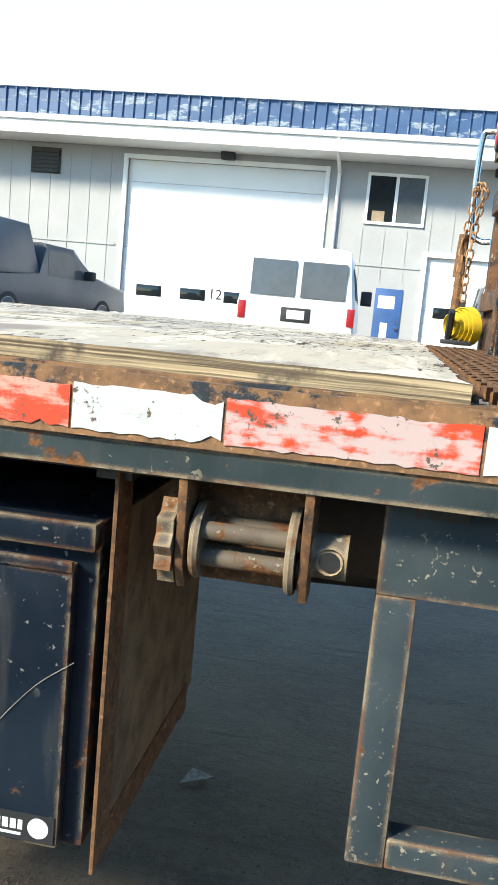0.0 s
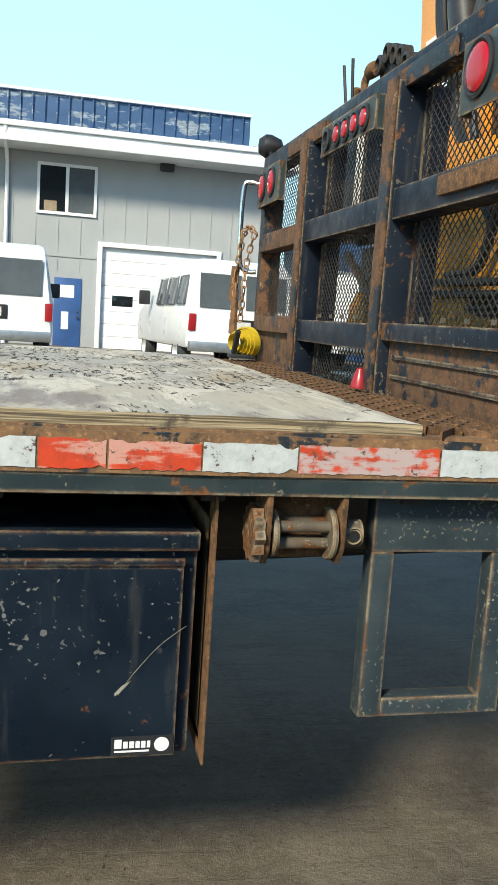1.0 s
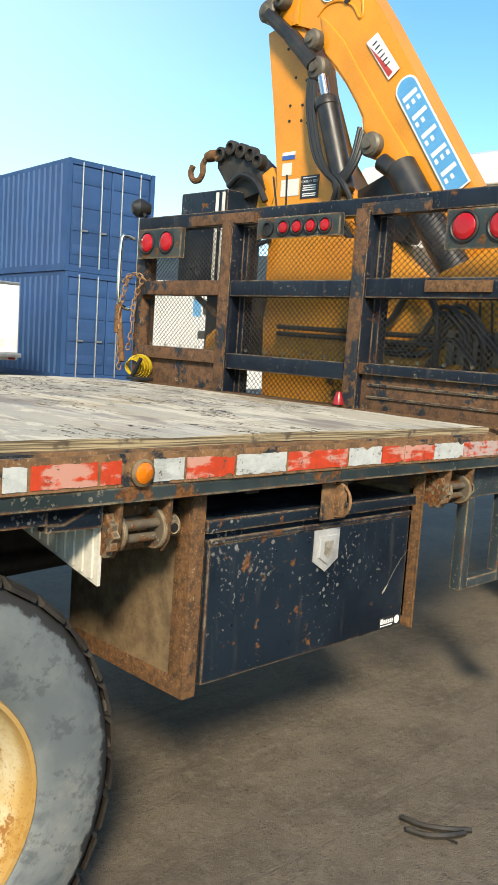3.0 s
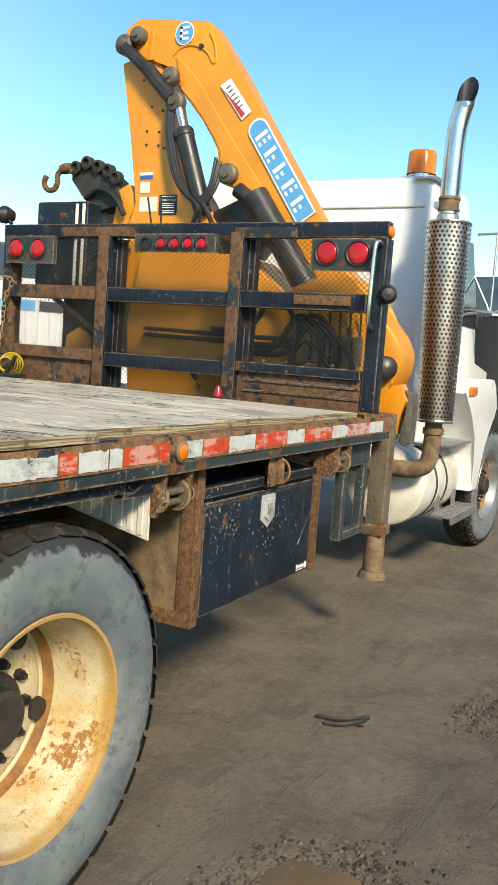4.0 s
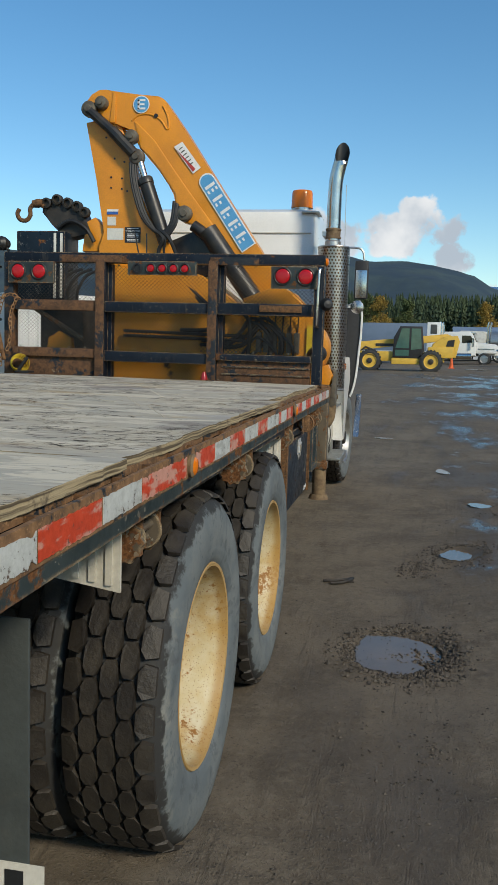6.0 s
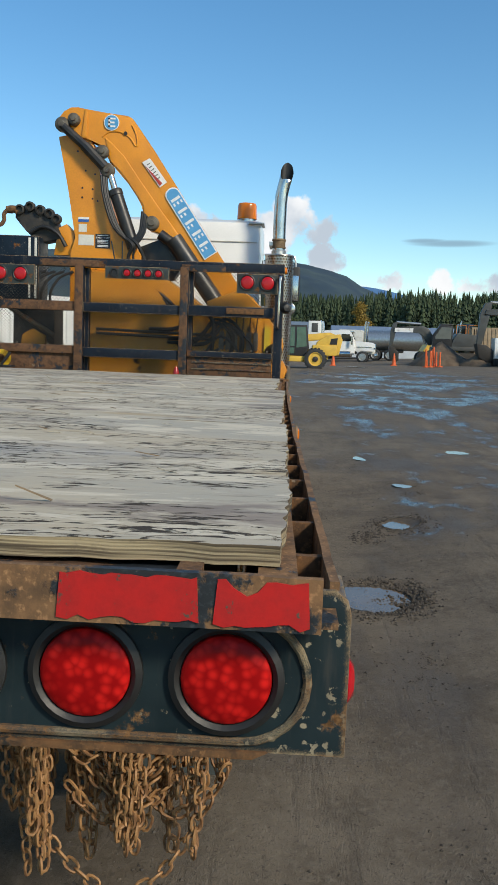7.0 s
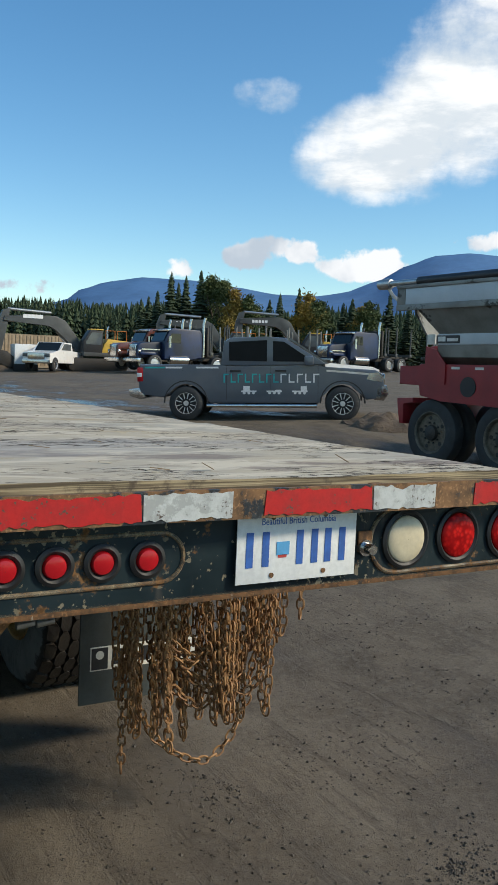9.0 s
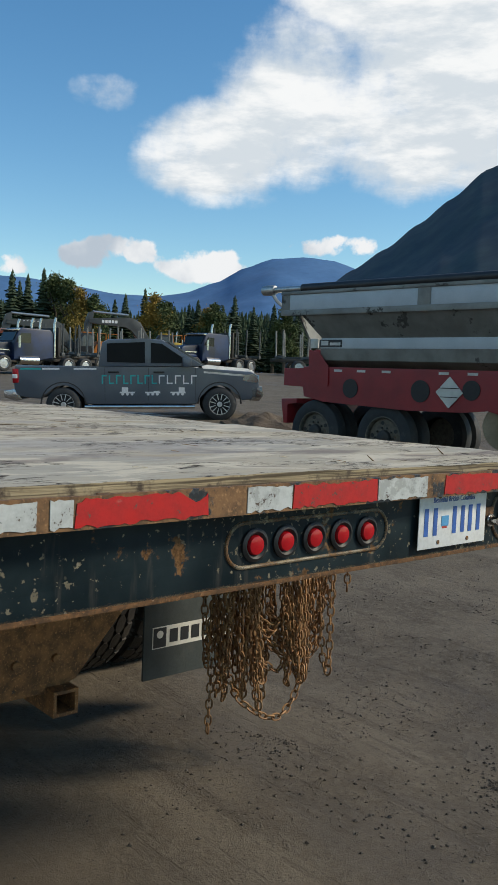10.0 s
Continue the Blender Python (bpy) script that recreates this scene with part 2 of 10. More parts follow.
def worn_paint(name, base, second, rust_at=0.60, fleck_at=0.5, edge=1.0, rust=(0.17, 0.075, 0.03), pale=(0.34, 0.31, 0.24), gloss=0.42, fleck_size=1.0, grime=0.5):
    """Old paint: blotchy, flecked with pale chips, rusting in patches and along its edges."""
    n = Nodes(name)
    big, mid, fine = n.noise(3.2, 6), n.noise(14, 7, 0.65), n.noise(90, 4)
    streak = n.noise(6, 5, 0.6, (4, 4, 0.5))
    col = n.mix(n.ramp(big, 0.35, 0.65), base, second)
    col = n.mix(n.ramp(streak, 0.56, 0.74, 0.0, grime), col, (0.060, 0.058, 0.053))
    rusty = n.mix(n.ramp(fine, 0.35, 0.65), rust, tuple(c * 0.45 for c in rust))
    patch = n.ramp(n.math("ADD", n.math("MULTIPLY", big, 0.45), n.math("MULTIPLY", mid, 0.55)), rust_at, rust_at + 0.035)
    wear = n.math("MULTIPLY", n.edges(0.013), n.math("MULTIPLY", n.ramp(n.noise(20, 6, 0.7), 0.34, 0.50), edge))
    rim = n.mix(n.ramp(mid, 0.42, 0.6), (0.30, 0.23, 0.14), rust)
    where = n.noise(2.6, 3)
    near = n.math("ADD", n.math("MULTIPLY", where, 0.30), n.math("MULTIPLY", n.noise(7, 3), 0.12))
    chip = n.ramp(n.math("ADD", n.math("MULTIPLY", n.noise(58 / fleck_size, 5, 0.62), 0.75), near), 0.752 - fleck_at * 0.12, 0.772 - fleck_at * 0.12)
    d2, c2 = n.cells(30 / fleck_size)
    dot = n.math("MULTIPLY", n.ramp(n.math("ADD", n.math("SUBTRACT", d2, n.math("MULTIPLY", c2, 0.30)), n.math("MULTIPLY", fine, 0.25)), 0.10, 0.05), n.ramp(n.math("ADD", where, n.math("MULTIPLY", c2, 0.2)), 0.88 - fleck_at * 0.35, 0.92 - fleck_at * 0.35))
    col = n.mix(patch, col, rusty)
    col = n.mix(n.math("MAXIMUM", n.math("MULTIPLY", chip, 0.75), n.math("MULTIPLY", dot, 0.8)), col, n.mix(n.ramp(mid, 0.4, 0.6), pale, tuple(c * 0.55 for c in pale)))
    col = n.mix(wear, col, rim)
    bad = n.math("MAXIMUM", patch, n.math("MAXIMUM", chip, wear))
    rough = n.math("ADD", n.math("MULTIPLY", bad, 0.8 - gloss), n.ramp(mid, 0.3, 0.7, gloss - 0.08, gloss + 0.14))
    return n.done(col, rough, n.math("SUBTRACT", n.math("MULTIPLY", mid, 0.4), n.math("MULTIPLY", bad, 0.5)), 0.35, 0.003, spec=0.20)


def rusty_plate(name, rust, dark, paint, paint_at=0.52, scale=4.0):
    """Rusted steel with what is left of its black paint."""
    n = Nodes(name)
    big, mid, fine = n.noise(scale, 7, 0.65), n.noise(scale * 5, 7, 0.65), n.noise(110, 4)
    col = n.mix(n.ramp(mid, 0.36, 0.64), rust, dark)
    col = n.mix(n.ramp(fine, 0.52, 0.75), col, tuple(min(1, c * 1.7) for c in rust))
    f = n.ramp(n.math("ADD", n.math("MULTIPLY", big, 0.65), n.math("MULTIPLY", mid, 0.35)), paint_at, paint_at + 0.03)
    pnt = n.mix(n.ramp(fine, 0.5, 0.7), paint, tuple(c * 2.2 for c in paint))
    col = n.mix(f, col, pnt)
    pale = n.ramp(n.math("ADD", n.math("MULTIPLY", n.noise(scale * 2.3, 6), 0.7), n.math("MULTIPLY", fine, 0.3)), 0.63, 0.67)
    col = n.mix(pale, col, (0.27, 0.22, 0.16))
    return n.done(col, n.ramp(f, 0.0, 1.0, 0.85, 0.5), n.math("ADD", mid, n.math("MULTIPLY", f, 0.6)), 0.45, 0.003, spec=0.3)


def plywood():
    """Weathered plywood: silver-grey with long dark checks across the truck, stained brown and blue-grey."""
    n = Nodes("plywood")
    grain = n.noise(18, 8, 0.65, (1, 0.2, 1), 1.2)
    hair = n.noise(80, 5, 0.6, (1, 0.06, 1), 0.2)
    check = n.noise(30, 7, 0.66, (1, 0.26, 1), 2.0)
    blot, stain = n.noise(1.7, 5, 0.6, (1.2, 0.7, 1)), n.noise(2.6, 7, 0.66, (1.5, 0.5, 1), 0.4)
    flake = n.noise(7, 8, 0.7, (1, 0.3, 1), 0.6)
    col = n.mix(n.ramp(blot, 0.36, 0.64), (0.44, 0.385, 0.295), (0.375, 0.35, 0.295))
    col = n.mix(n.ramp(flake, 0.50, 0.57), col, (0.55, 0.495, 0.395))
    col = n.mix(n.ramp(stain, 0.54, 0.64, 0.0, 0.75), col, (0.19, 0.155, 0.14))
    col = n.mix(n.ramp(n.noise(2.2, 6, 0.6, (1.3, 0.35, 1)), 0.58, 0.70, 0.0, 0.7), col, (0.37, 0.28, 0.16))
    col = n.mix(n.ramp(n.noise(1.3, 6, 0.6, (1.3, 0.5, 1)), 0.52, 0.66, 0.0, 0.5), col, (0.25, 0.25, 0.265))
    col = n.mix(n.ramp(grain, 0.54, 0.72, 0.0, 0.6), col, (0.20, 0.17, 0.14))
    col = n.mix(n.ramp(hair, 0.57, 0.75, 0.0, 0.45), col, (0.13, 0.115, 0.10))
    gate = n.ramp(n.noise(3.5, 4, 0.6, (1, 0.6, 1)), 0.42, 0.58, -0.05, 0.06)
    gap = n.ramp(n.math("ADD", n.math("ADD", n.math("MULTIPLY", check, 0.8), n.math("MULTIPLY", hair, 0.2)), gate), 0.588, 0.62)
    col = n.mix(gap, col, (0.05, 0.04, 0.032))
    h = n.math("SUBTRACT", n.math("ADD", n.math("MULTIPLY", flake, 0.8), n.math("MULTIPLY", grain, -0.4)), n.math("MULTIPLY", gap, 0.9))
    return n.done(col, 0.9, h, 0.9, 0.007, spec=0.2)


def tyre_side():
    """Scuffed grey sidewall, jagged black shoulder, moulded rings."""
    n = Nodes("sidewall")
    sp = n.t.nodes.new("ShaderNodeSeparateXYZ")
    n.link(n.co, sp.inputs[0])
    r = n.math("SQRT", n.math("ADD", n.math("MULTIPLY", sp.outputs[0], sp.outputs[0]), n.math("MULTIPLY", sp.outputs[2], sp.outputs[2])))
    big, mid, fine = n.noise(4, 6), n.noise(16, 6, 0.7), n.noise(90, 4)
    col = n.mix(n.ramp(big, 0.38, 0.62), (0.105, 0.122, 0.132), (0.155, 0.170, 0.172))
    col = n.mix(n.ramp(n.noise(5, 6, 0.6, (1, 1, 1), 1.5), 0.52, 0.68, 0.0, 0.6), col, (0.055, 0.066, 0.076))
    col = n.mix(n.ramp(n.noise(2.5, 7, 0.7), 0.56, 0.68, 0.0, 0.6), col, (0.24, 0.235, 0.205))
    scuff = n.ramp(n.math("ADD", n.math("MULTIPLY", n.noise(9, 7, 0.72), 0.6), n.math("MULTIPLY", n.noise(34, 5, 0.7), 0.4)), 0.53, 0.58)
    col = n.mix(n.math("MULTIPLY", scuff, 0.55), col, (0.062, 0.070, 0.078))
    col = n.mix(n.ramp(fine, 0.62, 0.74, 0.0, 0.35), col, (0.09, 0.095, 0.10))
    edge = n.ramp(n.math("ADD", r, n.math("MULTIPLY", n.math("SUBTRACT", n.math("ADD", n.math("MULTIPLY", mid, 0.6), n.math("MULTIPLY", big, 0.4)), 0.5), 0.16)), 0.490, 0.508)
    col = n.mix(edge, col, (0.028, 0.028, 0.028))
    rings = n.math("MULTIPLY", n.math("SINE", n.math("MULTIPLY", r, 210.0)), n.ramp(r, 0.40, 0.36))
    return n.done(col, 0.72, n.math("ADD", n.math("MULTIPLY", mid, 0.8), n.math("MULTIPLY", rings, 0.25)), 0.35, 0.004, spec=0.3)


def rim_paint():
    """Cream wheel paint with rust freckles and long orange runs."""
    n = Nodes("rim_cream")
    big, mid, fine = n.noise(5, 6, 0.65), n.noise(44, 6, 0.7), n.noise(130, 3)
    col = n.mix(n.ramp(big, 0.36, 0.62), (0.50, 0.42, 0.25), (0.58, 0.53, 0.39))
    col = n.mix(n.ramp(n.noise(3.2, 7, 0.68), 0.42, 0.62, 0.0, 0.8), col, (0.44, 0.27, 0.075))
    col = n.mix(n.ramp(n.math("ADD", n.math("MULTIPLY", big, 0.5), n.math("MULTIPLY", mid, 0.5)), 0.535, 0.585), col, (0.26, 0.12, 0.03))
    sp = n.t.nodes.new("ShaderNodeSeparateXYZ")
    n.link(n.co, sp.inputs[0])
    r = n.math("SQRT", n.math("ADD", n.math("MULTIPLY", sp.outputs[0], sp.outputs[0]), n.math("MULTIPLY", sp.outputs[2], sp.outputs[2])))
    col = n.mix(n.math("MULTIPLY", n.ramp(n.math("ADD", r, n.math("MULTIPLY", big, 0.02)), 0.308, 0.318), 0.8), col, (0.34, 0.19, 0.045))
    d, c = n.cells(150)
    spot = n.math("MULTIPLY", n.ramp(n.math("ADD", d, n.math("MULTIPLY", fine, 0.25)), 0.40, 0.28), n.ramp(n.math("ADD", c, n.math("MULTIPLY", n.noise(7, 4), 0.5)), 0.55, 0.75))
    col = n.mix(n.math("MULTIPLY", spot, 0.85), col, (0.15, 0.07, 0.025))
    return n.done(col, n.ramp(mid, 0.3, 0.7, 0.38, 0.7), n.math("SUBTRACT", mid, spot), 0.3, 0.003, spec=0.35)


def old_tape(name, fresh, faded, fade_at=0.5, grain=(0.25, 1, 1)):
    """Reflective tape: fine ribs, faded and scraped patches, dirt along cracks."""
    n = Nodes(name)
    big, mid, fine = n.noise(6, 6, 0.65), n.noise(26, 6, 0.7), n.noise(120, 4)
    scrape = n.noise(34, 5, 0.6, grain)
    f = n.ramp(n.math("ADD", n.math("MULTIPLY", big, 0.55), n.math("MULTIPLY", scrape, 0.45)), fade_at, fade_at + 0.06)
    col = n.mix(n.ramp(mid, 0.35, 0.65), fresh, tuple(c * 0.78 for c in fresh))
    col = n.mix(n.math("MULTIPLY", f, 0.8), col, faded)
    col = n.mix(n.ramp(n.math("ADD", n.math("MULTIPLY", mid, 0.6), n.math("MULTIPLY", fine, 0.4)), 0.575, 0.615), col, (0.085, 0.06, 0.045))
    return n.done(col, n.ramp(mid, 0.3, 0.7, 0.35, 0.6), n.math("ADD", n.math("MULTIPLY", mid, 0.6), n.math("MULTIPLY", f, -0.4)), 0.3, 0.003, spec=0.4)


def ply_edge():
    n = Nodes("ply_edge")
    layer, run = n.noise(7, 3, 0.5, (0.4, 0.4, 26)), n.noise(9, 6, 0.65)
    col = n.mix(n.ramp(layer, 0.4, 0.6), (0.36, 0.29, 0.18), (0.10, 0.078, 0.052))
    col = n.mix(n.ramp(run, 0.54, 0.66), col, (0.085, 0.066, 0.05))
    return n.done(col, 0.9, n.math("ADD", layer, run), 0.6, 0.005, spec=0.2)



M = {}
M["black_paint"] = worn_paint("black_paint", (0.017, 0.027, 0.030), (0.035, 0.048, 0.051), 0.55, 0.5, pale=(0.22, 0.20, 0.16))
M["black_clean"] = worn_paint("black_clean", (0.005, 0.010, 0.018), (0.011, 0.019, 0.030), 0.60, 0.52, 0.9, gloss=0.34, pale=(0.20, 0.20, 0.19), grime=0.34)
M["head_paint"] = worn_paint("head_paint", (0.006, 0.010, 0.019), (0.013, 0.019, 0.030), 0.575, 0.5, rust=(0.15, 0.07, 0.032), pale=(0.22, 0.19, 0.14))
M["hitch_rust"] = rusty_plate("hitch_rust", (0.27, 0.125, 0.048), (0.13, 0.065, 0.03), (0.04, 0.032, 0.025), 0.58)
M["frame_slate"] = worn_paint("frame_slate", (0.024, 0.035, 0.042), (0.045, 0.060, 0.066), 0.57, 0.82, 1.2, pale=(0.30, 0.27, 0.20), fleck_size=0.55)
M["crane_dirty"] = surf("crane_dirty", (0.70, 0.29, 0.016), (0.56, 0.22, 0.014), 2.2, 0.5, bump=0.12, spot=(0.07, 0.045, 0.025), spot_amount=0.30, spot_scale=3, dust=(0.20, 0.12, 0.05), dust_amount=0.22)
M["bumper_paint"] = worn_paint("bumper_paint", (0.006, 0.013, 0.017), (0.018, 0.030, 0.035), 0.572, 0.72, 1.3, rust=(0.20, 0.105, 0.045), pale=(0.34, 0.29, 0.20), gloss=0.36, grime=0.7)
M["paper_grey"] = surf("paper_grey", (0.36, 0.34, 0.32), (0.2, 0.18, 0.17), 60, 0.9)
M["plate_scratch"] = surf("plate_scratch", (0.30, 0.28, 0.24), (0.16, 0.14, 0.11), 40, 0.8)
M["leg_steel"] = worn_paint("leg_steel", (0.13, 0.105, 0.075), (0.075, 0.062, 0.048), 0.52, 0.5, gloss=0.6)
M["rail_rust"] = rusty_plate("rail_rust", (0.21, 0.115, 0.055), (0.10, 0.060, 0.034), (0.020, 0.024, 0.028), 0.545)
M["rusty_steel"] = rusty_plate("rusty_steel", (0.13, 0.066, 0.034), (0.06, 0.036, 0.023), (0.016, 0.020, 0.026), 0.52)
M["rust"] = rusty_plate("rust", (0.155, 0.078, 0.034), (0.07, 0.04, 0.022), (0.03, 0.026, 0.022), 0.60, 8)
M["rust_tan"] = surf("rust_tan", (0.21, 0.145, 0.078), (0.105, 0.068, 0.038), 16, 0.8, bump=0.5)
M["crane_yellow"] = surf("crane_yellow", (0.72, 0.275, 0.012), (0.60, 0.225, 0.012), 2.2, 0.42, bump=0.1, spot=(0.13, 0.07, 0.025), spot_amount=0.17, spot_scale=6, coat=0.2, dust=(0.36, 0.19, 0.05), dust_amount=0.13)
M["hose_black"] = surf("hose_black", (0.012, 0.012, 0.013), (0.018, 0.018, 0.018), 20, 0.5)
M["cylinder_black"] = surf("cylinder_black", (0.012, 0.012, 0.014), (0.035, 0.03, 0.024), 9, 0.42, spot=(0.10, 0.065, 0.04), spot_amount=0.24)
M["pin_steel"] = surf("pin_steel", (0.15, 0.13, 0.10), (0.085, 0.072, 0.058), 15, 0.55, 0.3, spot=(0.14, 0.09, 0.05), spot_amount=0.3)
M["plywood"] = plywood()
M["ply_edge"] = ply_edge()
M["tape_red"] = old_tape("tape_red", (0.52, 0.055, 0.02), (0.50, 0.30, 0.24), 0.495)
M["tape_worn"] = old_tape("tape_worn", (0.52, 0.060, 0.02), (0.40, 0.385, 0.37), 0.445)
M["tape_deepred"] = old_tape("tape_deepred", (0.46, 0.016, 0.015), (0.42, 0.14, 0.11), 0.585, (1, 0.25, 1))
M["tape_white"] = old_tape("tape_white", (0.50, 0.52, 0.51), (0.30, 0.31, 0.30), 0.52)
M["tail_red"] = surf("tail_red", (0.34, 0.012, 0.016), (0.26, 0.010, 0.012), 9, 0.3, bump=0)
M["lens_red"] = glassy("lens_red", (0.42, 0.008, 0.014), 0.2)
def led_lens():
    """Red lens with a pattern of brighter moulded cells."""
    n = Nodes("lens_led")
    d, c = n.cells(78)
    col = n.mix(n.ramp(d, 0.05, 0.75), (0.56, 0.014, 0.012), (0.26, 0.004, 0.005))
    m = n.done(col, 0.30, n.ramp(d, 0.1, 0.6), 0.25, 0.002, spec=0.10)
    return m


M["lens_led"] = led_lens()
M["lens_white"] = surf("lens_white", (0.60, 0.53, 0.38), (0.52, 0.45, 0.31), 9, 0.35, bump=0.05)
M["lens_amber"] = glassy("lens_amber", (0.70, 0.18, 0.01), 0.15)
M["rubber"] = surf("rubber", (0.018, 0.020, 0.022), (0.032, 0.034, 0.036), 6, 0.7, bump=0.3, dust=(0.11, 0.105, 0.095), dust_amount=0.2)
M["tread"] = surf("tread", (0.017, 0.014, 0.012), (0.034, 0.028, 0.021), 9, 0.6, bump=0.6, dust=(0.10, 0.083, 0.062), dust_amount=0.18)
M["sidewall"] = tyre_side()
M["rim_cream"] = rim_paint()
M["rim_rust"] = surf("rim_rust", (0.27, 0.125, 0.028), (0.13, 0.065, 0.025), 12, 0.85, bump=0.4)
M["grease"] = surf("grease", (0.018, 0.016, 0.014), (0.040, 0.033, 0.026), 14, 0.6, bump=0.4)
M["white_paint"] = surf("white_paint", (0.78, 0.78, 0.76), (0.72, 0.72, 0.70), 2, 0.3, bump=0.03, coat=0.4)
M["white_dirty"] = surf("white_dirty", (0.66, 0.65, 0.60), (0.52, 0.50, 0.45), 4, 0.5, bump=0.08, dust=(0.36, 0.32, 0.26), dust_amount=0.15)
M["flap_white"] = surf("flap_white", (0.62, 0.60, 0.54), (0.48, 0.45, 0.38), 5, 0.6, bump=0.1)
M["chrome"] = surf("chrome", (0.62, 0.61, 0.60), (0.48, 0.46, 0.43), 5, 0.22, 1.0, bump=0.04, rvar=0.1)
M["stainless"] = surf("stainless", (0.52, 0.49, 0.46), (0.40, 0.34, 0.28), 6, 0.3, 1.0, bump=0.06, spot=(0.24, 0.13, 0.07), spot_amount=0.24, spot_scale=6)
M["alum"] = surf("alum", (0.55, 0.55, 0.54), (0.42, 0.42, 0.40), 8, 0.4, 0.9, bump=0.06)
M["plate_white"] = surf("plate_white", (0.74, 0.75, 0.74), (0.66, 0.67, 0.66), 7, 0.4, bump=0.05, spot=(0.25, 0.14, 0.07), spot_amount=0.08, spot_scale=20)
M["blue_print"] = surf("blue_print", (0.035, 0.12, 0.42), None, 20, 0.5, bump=0)
M["dark_print"] = surf("dark_print", (0.02, 0.022, 0.025), None, 20, 0.5, bump=0)
M["white_print"] = surf("white_print", (0.78, 0.78, 0.78), (0.7, 0.7, 0.7), 20, 0.5, bump=0)
M["teal_print"] = surf("teal_print", (0.02, 0.42, 0.42), None, 20, 0.4, bump=0)
M["sky_print"] = surf("sky_print", (0.10, 0.34, 0.62), (0.08, 0.30, 0.56), 12, 0.4, bump=0)
M["red_print"] = surf("red_print", (0.50, 0.05, 0.04), None, 20, 0.5, bump=0)
M["chain"] = surf("chain", (0.36, 0.195, 0.080), (0.17, 0.082, 0.036), 14, 0.62, 0.15, bump=0.5)
M["strap_yellow"] = surf("strap_yellow", (0.70, 0.50, 0.02), (0.55, 0.38, 0.02), 10, 0.7)
M["siding_grey"] = surf("siding_grey", (0.36, 0.37, 0.37), (0.33, 0.34, 0.345), 1.0, 0.6, bump=0.05, fine=30)
M["door_white"] = surf("door_white", (0.82, 0.83, 0.82), (0.78, 0.79, 0.78), 1.0, 0.45, bump=0.03)
M["roof_blue"] = surf("roof_blue", (0.028, 0.075, 0.17), (0.045, 0.10, 0.21), 1.2, 0.5, bump=0.1, spot=(0.30, 0.36, 0.42), spot_amount=0.46, spot_scale=2.2, stretch=(0.3, 1.8, 1))
M["door_blue"] = surf("door_blue", (0.035, 0.10, 0.28), None, 2, 0.5)
M["dark_glass"] = glassy("dark_glass", (0.012, 0.016, 0.018), 0.05)
M["grey_glass"] = glassy("grey_glass", (0.10, 0.115, 0.125), 0.08)
M["container_blue"] = surf("container_blue", (0.025, 0.075, 0.20), (0.02, 0.06, 0.16), 0.8, 0.5, bump=0.05)
M["container_white"] = surf("container_white", (0.70, 0.70, 0.68), (0.62, 0.62, 0.60), 1.0, 0.55, bump=0.05)
M["charcoal_paint"] = surf("charcoal_paint", (0.105, 0.122, 0.145), (0.092, 0.108, 0.13), 2, 0.32, 0.1, bump=0.02, coat=0.5)
M["alloy"] = surf("alloy", (0.70, 0.70, 0.70), None, 8, 0.35, 0.5, bump=0)
M["black_plastic"] = surf("black_plastic", (0.018, 0.018, 0.02), None, 12, 0.55, bump=0.1)
M["trailer_red"] = surf("trailer_red", (0.30, 0.018, 0.022), (0.22, 0.016, 0.02), 2, 0.45, bump=0.08, dust=(0.16, 0.10, 0.08), dust_amount=0.15)
M["hopper_grey"] = surf("hopper_grey", (0.27, 0.27, 0.25), (0.18, 0.17, 0.155), 1.6, 0.55, 0.2, bump=0.15, spot=(0.09, 0.085, 0.075), spot_amount=0.34, spot_scale=2.2)
M["hopper_white"] = surf("hopper_white", (0.50, 0.54, 0.58), (0.42, 0.46, 0.50), 1.4, 0.4, bump=0.05)
M["tarp_black"] = surf("tarp_black", (0.015, 0.016, 0.018), (0.03, 0.03, 0.032), 3, 0.45, bump=0.3)
M["tarp_tan"] = surf("tarp_tan", (0.34, 0.26, 0.17), None, 3, 0.8)
M["machine_yellow"] = surf("machine_yellow", (0.68, 0.43, 0.06), (0.54, 0.34, 0.05), 2, 0.5, spot=(0.20, 0.14, 0.06), spot_amount=0.2, spot_scale=2)
M["machine_grey"] = surf("machine_grey", (0.075, 0.078, 0.075), (0.055, 0.056, 0.054), 1.5, 0.5, spot=(0.16, 0.13, 0.10), spot_amount=0.2, spot_scale=2)
M["soil"] = surf("soil", (0.12, 0.088, 0.06), (0.07, 0.05, 0.035), 2, 0.95, bump=0.8, bump_dist=0.05, fine=12)
M["cone_orange"] = surf("cone_orange", (0.75, 0.13, 0.03), None, 6, 0.6)
M["orange_paint"] = surf("orange_paint", (0.70, 0.20, 0.02), None, 4, 0.5)
M["truck_blue"] = surf("truck_blue", (0.006, 0.020, 0.075), (0.004, 0.008, 0.018), 0.8, 0.4)
M["flap_rubber"] = surf("flap_rubber", (0.055, 0.065, 0.065), (0.04, 0.047, 0.047), 5, 0.6, bump=0.15, dust=(0.13, 0.12, 0.10), dust_amount=0.2)
M["truck_brown"] = surf("truck_brown", (0.13, 0.035, 0.02), None, 2, 0.3, coat=0.5)
M["conifer"] = surf("conifer", (0.026, 0.046, 0.022), (0.056, 0.080, 0.034), 0.22, 0.95, bump=0, fine=1.2)
M["autumn"] = surf("autumn", (0.30, 0.19, 0.03), (0.17, 0.13, 0.03), 0.3, 0.9, bump=0, fine=1.5)
